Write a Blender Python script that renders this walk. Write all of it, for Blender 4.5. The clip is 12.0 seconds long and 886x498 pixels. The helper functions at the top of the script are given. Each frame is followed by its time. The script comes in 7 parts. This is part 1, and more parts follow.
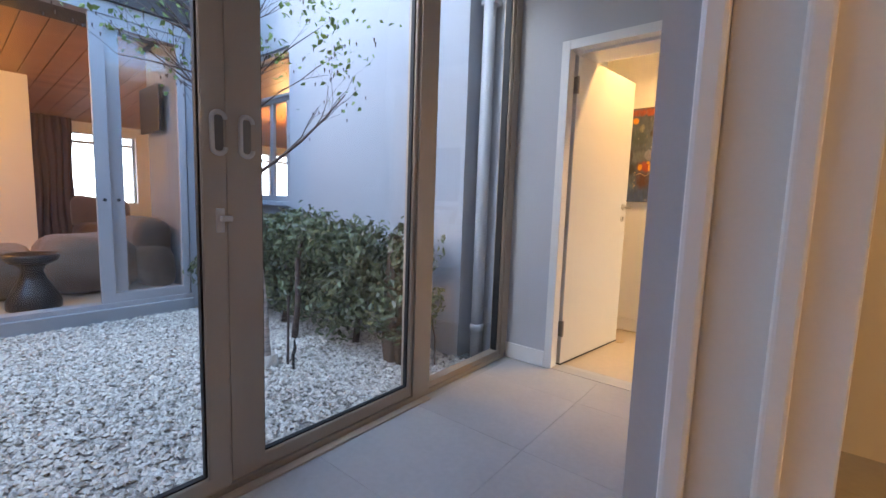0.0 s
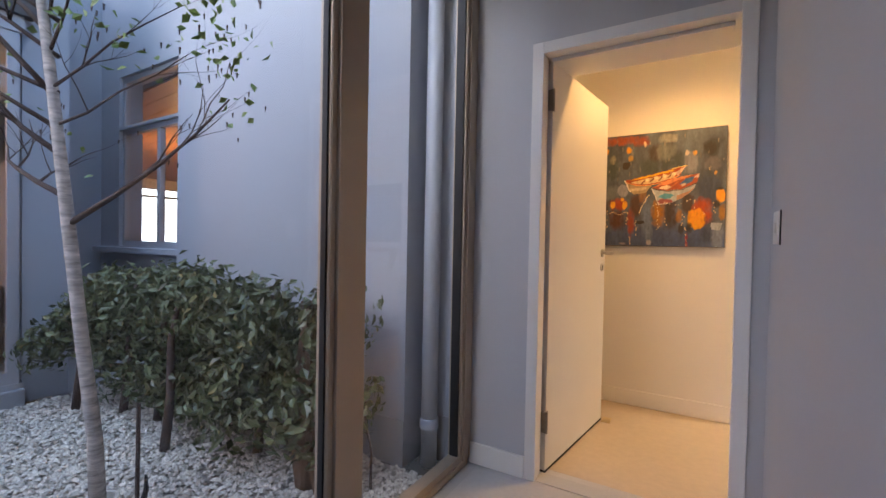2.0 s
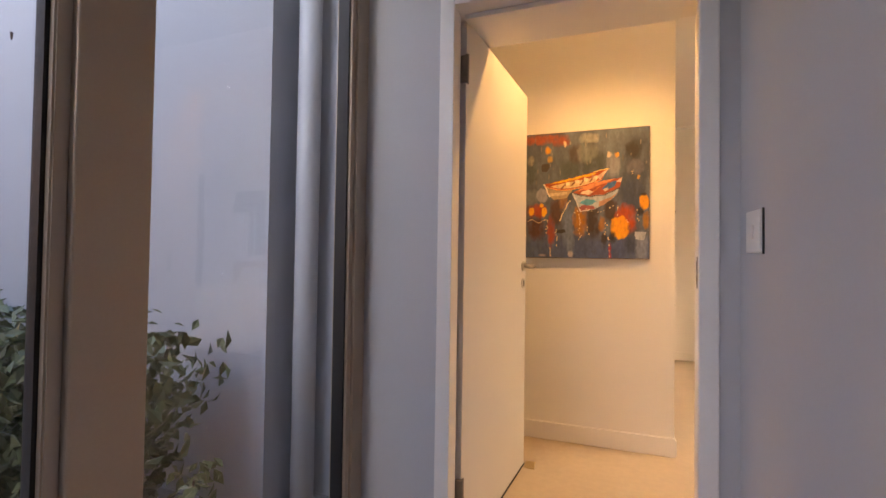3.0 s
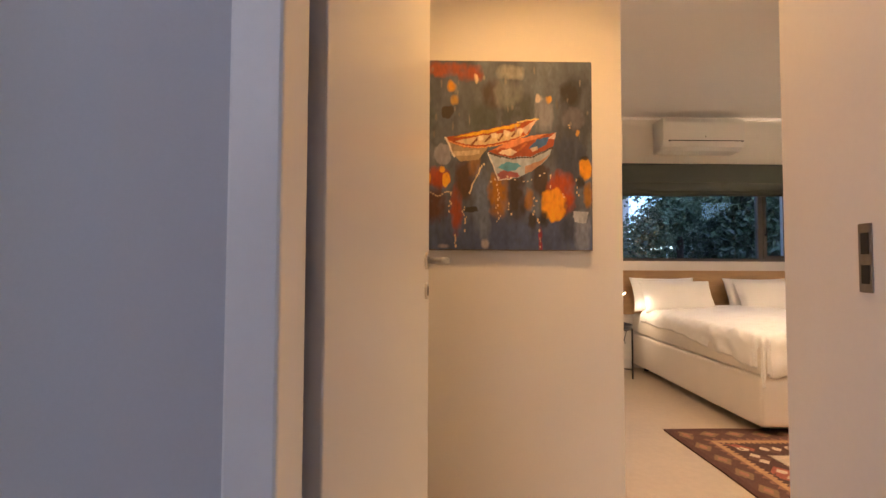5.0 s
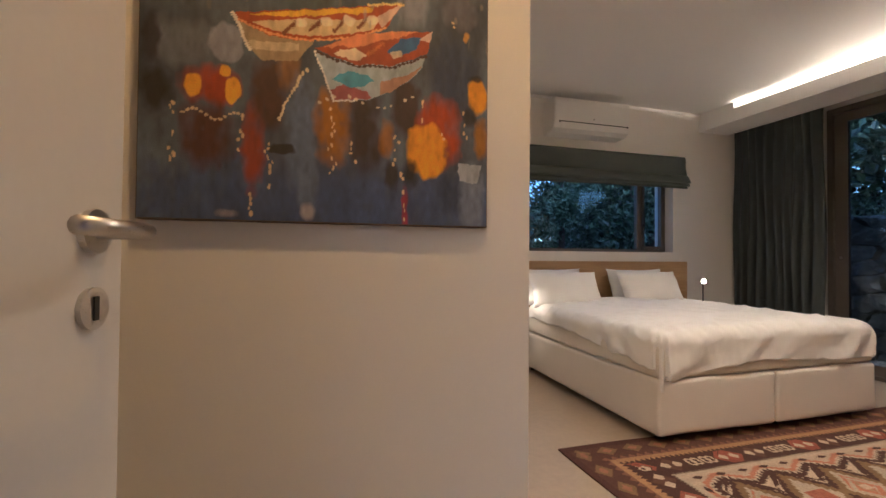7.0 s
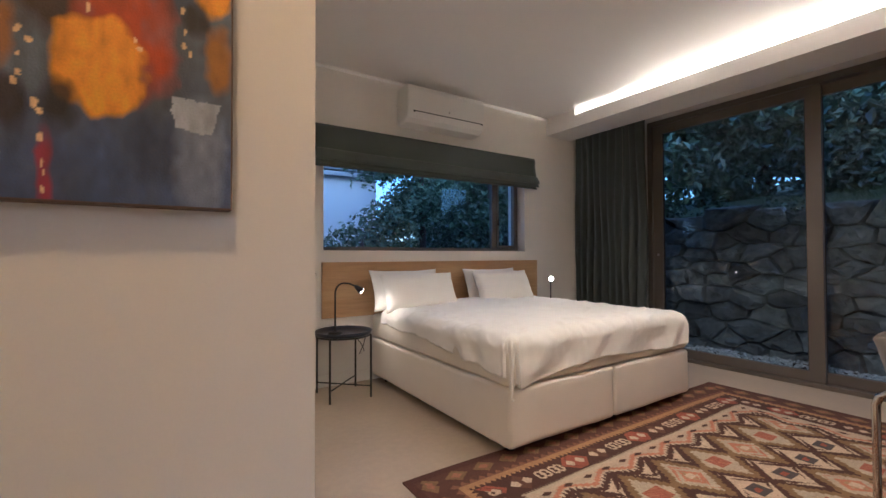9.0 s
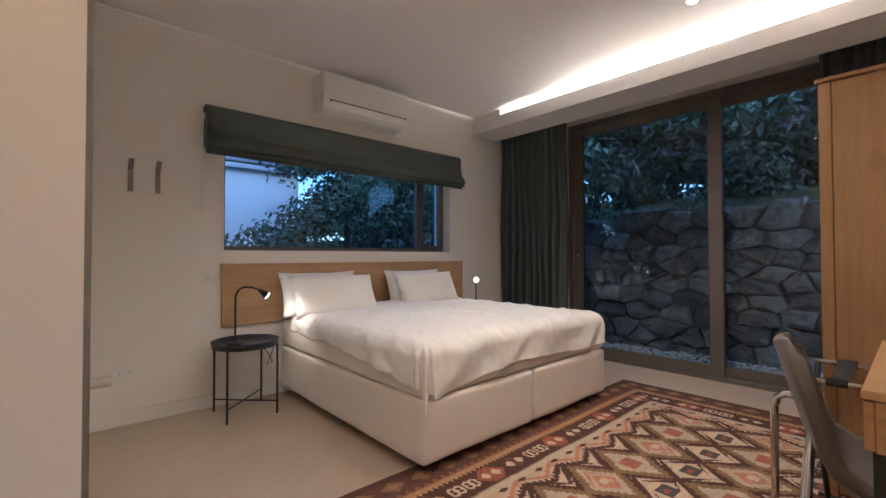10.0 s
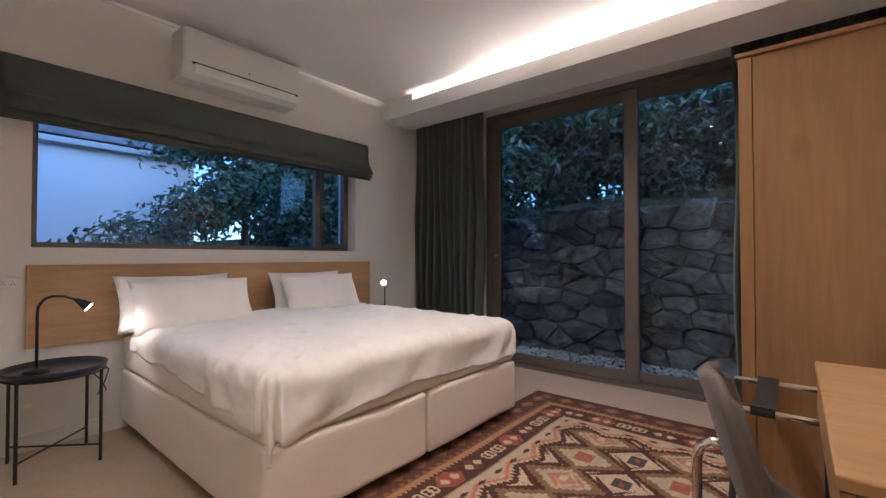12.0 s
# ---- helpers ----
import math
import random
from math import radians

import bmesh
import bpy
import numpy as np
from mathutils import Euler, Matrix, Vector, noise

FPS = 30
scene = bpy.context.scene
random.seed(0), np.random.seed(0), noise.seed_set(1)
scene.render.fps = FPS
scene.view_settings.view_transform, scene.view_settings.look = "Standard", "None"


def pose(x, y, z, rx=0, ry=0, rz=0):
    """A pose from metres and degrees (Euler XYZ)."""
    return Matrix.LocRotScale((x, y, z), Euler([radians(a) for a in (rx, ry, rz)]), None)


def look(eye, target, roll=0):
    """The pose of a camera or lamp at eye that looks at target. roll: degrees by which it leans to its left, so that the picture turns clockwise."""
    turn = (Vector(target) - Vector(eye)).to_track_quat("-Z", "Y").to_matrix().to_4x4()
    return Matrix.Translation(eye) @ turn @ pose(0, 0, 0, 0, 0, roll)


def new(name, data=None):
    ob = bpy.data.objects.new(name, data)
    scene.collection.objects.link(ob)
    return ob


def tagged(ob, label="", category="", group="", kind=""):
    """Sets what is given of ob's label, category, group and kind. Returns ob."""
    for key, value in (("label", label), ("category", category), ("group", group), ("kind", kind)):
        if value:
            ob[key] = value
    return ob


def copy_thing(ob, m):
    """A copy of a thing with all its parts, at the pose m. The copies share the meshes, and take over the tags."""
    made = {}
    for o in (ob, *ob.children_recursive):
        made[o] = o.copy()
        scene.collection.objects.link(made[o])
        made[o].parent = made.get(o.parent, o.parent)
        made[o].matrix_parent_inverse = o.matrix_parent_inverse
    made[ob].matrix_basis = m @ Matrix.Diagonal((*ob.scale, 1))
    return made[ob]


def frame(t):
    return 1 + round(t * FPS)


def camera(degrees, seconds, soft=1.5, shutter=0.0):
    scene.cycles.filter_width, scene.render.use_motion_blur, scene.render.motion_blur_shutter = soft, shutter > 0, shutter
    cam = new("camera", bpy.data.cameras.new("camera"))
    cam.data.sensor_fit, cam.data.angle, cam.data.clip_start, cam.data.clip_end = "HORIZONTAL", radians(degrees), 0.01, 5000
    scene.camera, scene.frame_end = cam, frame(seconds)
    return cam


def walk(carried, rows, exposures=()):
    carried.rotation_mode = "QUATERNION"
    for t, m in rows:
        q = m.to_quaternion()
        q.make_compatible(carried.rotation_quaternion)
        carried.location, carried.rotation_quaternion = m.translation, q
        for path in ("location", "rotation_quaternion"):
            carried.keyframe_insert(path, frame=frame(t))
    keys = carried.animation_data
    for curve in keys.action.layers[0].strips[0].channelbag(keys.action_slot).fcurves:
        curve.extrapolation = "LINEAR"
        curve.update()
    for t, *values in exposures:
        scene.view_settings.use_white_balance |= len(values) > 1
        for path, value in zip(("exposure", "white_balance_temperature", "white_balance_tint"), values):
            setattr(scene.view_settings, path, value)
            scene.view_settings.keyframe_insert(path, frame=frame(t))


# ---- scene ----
cam = camera(92.4, 12.0)
PATH = [
    (0, (0.636, 1.326, 1.044), (-0.612, 2.874, 0.831), 1.93),
    (0.5, (0.486, 1.396, 1.058), (-0.845, 2.873, 0.843), 2.00),
    (1, (0.363, 1.519, 1.073), (-0.975, 2.992, 0.867), 1.53),
    (1.5, (0.245, 1.710, 1.081), (-0.987, 3.281, 0.959), 1.33),
    (2, (0.150, 1.933, 1.113), (-0.872, 3.652, 1.080), 1.09),
    (2.5, (0.063, 2.184, 1.116), (-0.740, 4.016, 1.133), 0.88),
    (3, (-0.023, 2.454, 1.105), (-0.671, 4.346, 1.144), 0.81),
    (5, (-0.320, 3.438, 1.055), (-0.289, 5.437, 1.125), 0.25),
    (5.5, (-0.304, 3.623, 1.041), (-0.092, 5.611, 1.097), 0.15),
    (6, (-0.232, 3.819, 1.042), (0.080, 5.794, 1.082), 0.33),
    (6.5, (-0.158, 3.987, 1.038), (0.250, 5.945, 1.072), 0.53),
    (8.5, (0.132, 4.379, 1.042), (1.114, 6.121, 1.077), -0.29),
    (9, (0.225, 4.417, 1.040), (1.313, 6.095, 1.075), -0.21),
    (9.5, (0.328, 4.460, 1.039), (1.534, 6.055, 1.076), -0.16),
    (10, (0.423, 4.493, 1.039), (1.754, 5.985, 1.077), -0.17),
    (10.5, (0.505, 4.530, 1.034), (1.923, 5.941, 1.071), -0.14),
    (11, (0.641, 4.561, 1.037), (2.123, 5.904, 1.072), -0.12),
    (11.5, (0.777, 4.582, 1.040), (2.296, 5.882, 1.077), -0.07),
    (12, (0.931, 4.619, 1.041), (2.470, 5.896, 1.077), -0.01),
]

# ---------------------------------------------------------------- light
EXPOSURES = [(0, 1.6, 6150, 8), (0.5, 1.05, 6450, 12), (1, 0.85, 6550, 14), (2.5, 1.12, 6900, 14), (3, 1.12, 7200, 18), (5, 0.7, 6600, 19), (6, 0.2, 6550, 23), (6.5, 0.12, 5850, 16), (8.5, 0.25, 5000, 12), (12, 0.24, 4950, 16)]
walk(cam, [(t, look(eye, target, roll)) for t, eye, target, roll in PATH], EXPOSURES)

SUN_TURN = 200
world = bpy.data.worlds.new("dusk_sky")
scene.world = world
world.use_nodes = True
wn = world.node_tree.nodes
sky = wn.new("ShaderNodeTexSky")
sky.sky_type, sky.sun_disc = 'NISHITA', False
sky.sun_elevation, sky.sun_rotation = radians(24), radians(SUN_TURN)
world.node_tree.links.new(sky.outputs[0], wn["Background"].inputs[0])
sky.ozone_density = 4.0
wn["Background"].inputs[1].default_value = 0.33


def lamp(name, kind, m, power, color, **settings):
    data = bpy.data.lights.new(name, kind)
    data.energy, data.color = power, color
    for key, value in settings.items():
        if key == "size": data.shadow_soft_size = value
        if key == "angle": data.angle = radians(value)
        if key == "cone": data.spot_size, data.spot_blend = radians(value), 0.7
        if key == "area": data.shape, data.size, data.size_y = 'RECTANGLE', value[0], value[1]
    ob = new(name, data)
    ob.matrix_world = m
    return ob


lamp("sun", 'SUN', look((0, 0, 20), (-1.5, 3.5, 9)), 0.9, (0.66, 0.82, 1.0), angle=60)
WARM, AMBER = (1.0, 0.76, 0.50), (1.0, 0.52, 0.18)
CEIL = 2.60
DOWNLIGHTS = [(3.27, 5.39), (2.3, 5.39), (1.33, 5.39)]
for x, y in DOWNLIGHTS:
    lamp("downlight_lamp", 'SPOT', pose(x, y, CEIL - 0.03), 48, WARM, size=0.05, cone=135)
lamp("lobby_lamp", 'SPOT', pose(0.08, 4.45, CEIL - 0.105), 32, (1.0, 0.555, 0.19), size=0.045, cone=142)
lamp("cove_lamp", 'AREA', look((4.12, 5.45, 2.515), (3.5, 5.45, 2.60)), 46, WARM, area=(2.4, 0.03))
lamp("living_lamp", 'POINT', pose(-5.7, 0.9, 2.2), 34, AMBER, size=0.15)
lamp("living_lamp", 'POINT', pose(-6.4, 5.6, 2.0), 32, AMBER, size=0.15)
lamp("back_room_lamp", 'POINT', pose(1.8, 1.6, 2.3), 9, AMBER, size=0.1)

# ---------------------------------------------------------------- materials


def nodes_of(name):
    m = bpy.data.materials.new(name)
    m.use_nodes = True
    n = m.node_tree.nodes
    return m, n, m.node_tree.links, n["Principled BSDF"]


def mixer(n, l, fac, a, b):
    x = n.new("ShaderNodeMix")
    x.data_type = 'RGBA'
    for i, v in ((0, fac), (6, a), (7, b)):
        if hasattr(v, "links"): l.new(v, x.inputs[i])
        else: x.inputs[i].default_value = v if i == 0 else (*v[:3], 1)
    return x.outputs[2]


def noise_at(n, l, scale, detail=4, stretch=(1, 1, 1), rough=0.55):
    tc, mp, t = n.new("ShaderNodeTexCoord"), n.new("ShaderNodeMapping"), n.new("ShaderNodeTexNoise")
    mp.inputs["Scale"].default_value = stretch
    l.new(tc.outputs["Object"], mp.inputs[0])
    l.new(mp.outputs[0], t.inputs["Vector"])
    t.inputs["Scale"].default_value, t.inputs["Detail"].default_value, t.inputs["Roughness"].default_value = scale, detail, rough
    return t.outputs["Fac"]


def ramp(n, l, fac, lo, hi):
    r = n.new("ShaderNodeMapRange")
    r.inputs[1].default_value, r.inputs[2].default_value = lo, hi
    l.new(fac, r.inputs[0])
    return r.outputs[0]


def surface(name, color, rough=0.6, metal=0.0, vary=0.12, scale=2.0, grain=60.0, bump=0.15, dist=0.004, stretch=(1, 1, 1), second=None, sheen=0.0, random_tint=0.0, spec=0.5):
    """A surface with broad stains, fine grain and fine relief."""
    m, n, l, b = nodes_of(name)
    broad = ramp(n, l, noise_at(n, l, scale, 3, stretch), 0.3, 0.7)
    fine = noise_at(n, l, grain, 5, stretch)
    dark = tuple(c * (1 - vary) for c in color)
    light = second or tuple(min(1, c * (1 + vary * 0.5)) for c in color)
    c = mixer(n, l, broad, dark, light)
    c2 = mixer(n, l, ramp(n, l, fine, 0.35, 0.7), tuple(v * (1 - vary) for v in color), light)
    c = mixer(n, l, 0.4, c, c2)
    if random_tint:
        info = n.new("ShaderNodeObjectInfo")
        hsv = n.new("ShaderNodeHueSaturation")
        l.new(c, hsv.inputs["Color"])
        l.new(ramp_to(n, l, info.outputs["Random"], 1 - random_tint, 1 + random_tint), hsv.inputs["Value"])
        c = hsv.outputs[0]
    l.new(c, b.inputs["Base Color"])
    b.inputs["Metallic"].default_value = metal
    rr = n.new("ShaderNodeMapRange")
    rr.inputs[3].default_value, rr.inputs[4].default_value = max(0.02, rough - 0.08), min(1, rough + 0.08)
    l.new(fine, rr.inputs[0])
    l.new(rr.outputs[0], b.inputs["Roughness"])
    b.inputs["Specular IOR Level"].default_value = spec
    if sheen:
        b.inputs["Sheen Weight"].default_value = sheen
    if bump:
        bp = n.new("ShaderNodeBump")
        bp.inputs["Strength"].default_value, bp.inputs["Distance"].default_value = bump, dist
        l.new(fine, bp.inputs["Height"])
        l.new(bp.outputs[0], b.inputs["Normal"])
    return m


def ramp_to(n, l, fac, lo, hi):
    r = n.new("ShaderNodeMapRange")
    r.inputs[3].default_value, r.inputs[4].default_value = lo, hi
    l.new(fac, r.inputs[0])
    return r.outputs[0]


def wood(name, dark, light, along=0, rough=0.45, knots=True, scale=9.0):
    m, n, l, b = nodes_of(name)
    st = [1.0, 1.0, 1.0]
    st[along] = 0.09
    g = noise_at(n, l, scale, 6, st, 0.6)
    f = noise_at(n, l, scale * 9, 4, st, 0.6)
    c = mixer(n, l, ramp(n, l, g, 0.3, 0.7), dark, light)
    c = mixer(n, l, 0.25, c, mixer(n, l, ramp(n, l, f, 0.4, 0.7), light, tuple(v * 0.7 for v in dark)))
    if knots:
        tc, mp, vo = n.new("ShaderNodeTexCoord"), n.new("ShaderNodeMapping"), n.new("ShaderNodeTexVoronoi")
        s2 = [3.4, 3.4, 3.4]
        s2[along] = 2.2
        mp.inputs["Scale"].default_value = s2
        l.new(tc.outputs["Object"], mp.inputs[0])
        l.new(mp.outputs[0], vo.inputs["Vector"])
        vo.inputs["Scale"].default_value = 1.0
        k = n.new("ShaderNodeMapRange")
        k.inputs[1].default_value, k.inputs[2].default_value, k.inputs[3].default_value, k.inputs[4].default_value = 0.05, 0.19, 0.85, 0.0
        l.new(vo.outputs["Distance"], k.inputs[0])
        c = mixer(n, l, k.outputs[0], c, tuple(v * 0.45 for v in dark))
    l.new(c, b.inputs["Base Color"])
    b.inputs["Roughness"].default_value = rough
    bp = n.new("ShaderNodeBump")
    bp.inputs["Strength"].default_value, bp.inputs["Distance"].default_value = 0.46, 0.003
    l.new(f, bp.inputs["Height"])
    l.new(bp.outputs[0], b.inputs["Normal"])
    return m


def painted(name, rough=0.7, grain=260.0, bump=0.3):
    """Colours come from the mesh's own dye or paint layer."""
    m, n, l, b = nodes_of(name)
    a = n.new("ShaderNodeVertexColor")
    a.layer_name = "dye"
    f = noise_at(n, l, grain, 3)
    c = mixer(n, l, ramp_to(n, l, f, 0.0, 0.35), a.outputs[0], (0.1, 0.07, 0.05))
    l.new(c, b.inputs["Base Color"])
    b.inputs["Roughness"].default_value = rough
    bp = n.new("ShaderNodeBump")
    bp.inputs["Strength"].default_value, bp.inputs["Distance"].default_value = bump, 0.003
    l.new(f, bp.inputs["Height"])
    l.new(bp.outputs[0], b.inputs["Normal"])
    return m


def glass(name, tint=(1, 1, 1)):
    m, n, l, b = nodes_of(name)
    n.remove(b)
    lw, pw, sc = n.new("ShaderNodeLayerWeight"), n.new("ShaderNodeMath"), n.new("ShaderNodeMapRange")
    tr, gl, mx = n.new("ShaderNodeBsdfTransparent"), n.new("ShaderNodeBsdfGlossy"), n.new("ShaderNodeMixShader")
    pw.operation = 'POWER'
    pw.inputs[1].default_value = 5.0
    lw.inputs["Blend"].default_value = 0.5
    l.new(lw.outputs["Facing"], pw.inputs[0])
    sc.inputs[3].default_value, sc.inputs[4].default_value = 0.04, 1.0
    l.new(pw.outputs[0], sc.inputs[0])
    tr.inputs[0].default_value = (*tint, 1)
    gl.inputs["Roughness"].default_value = 0.0
    l.new(sc.outputs[0], mx.inputs[0])
    l.new(tr.outputs[0], mx.inputs[1])
    l.new(gl.outputs[0], mx.inputs[2])
    l.new(mx.outputs[0], n["Material Output"].inputs[0])
    return m


def glow(name, color, strength):
    m, n, l, b = nodes_of(name)
    b.inputs["Emission Color"].default_value, b.inputs["Emission Strength"].default_value = (*color, 1), strength
    b.inputs["Base Color"].default_value = (0.8, 0.8, 0.8, 1)
    return m


def leafy(name, dark, light, rough=0.32):
    m, n, l, b = nodes_of(name)
    geo = n.new("ShaderNodeNewGeometry")
    c = mixer(n, l, geo.outputs["Random Per Island"], dark, light)
    l.new(c, b.inputs["Base Color"])
    b.inputs["Roughness"].default_value = rough
    b.inputs["Transmission Weight"].default_value = 0.0
    return m


def pebbly(name, a, b2, c2):
    m, n, l, b = nodes_of(name)
    geo = n.new("ShaderNodeNewGeometry")
    c = mixer(n, l, geo.outputs["Random Per Island"], a, b2)
    f = noise_at(n, l, 40, 3)
    l.new(mixer(n, l, ramp(n, l, f, 0.45, 0.75), c, c2), b.inputs["Base Color"])
    b.inputs["Roughness"].default_value = 0.85
    return m


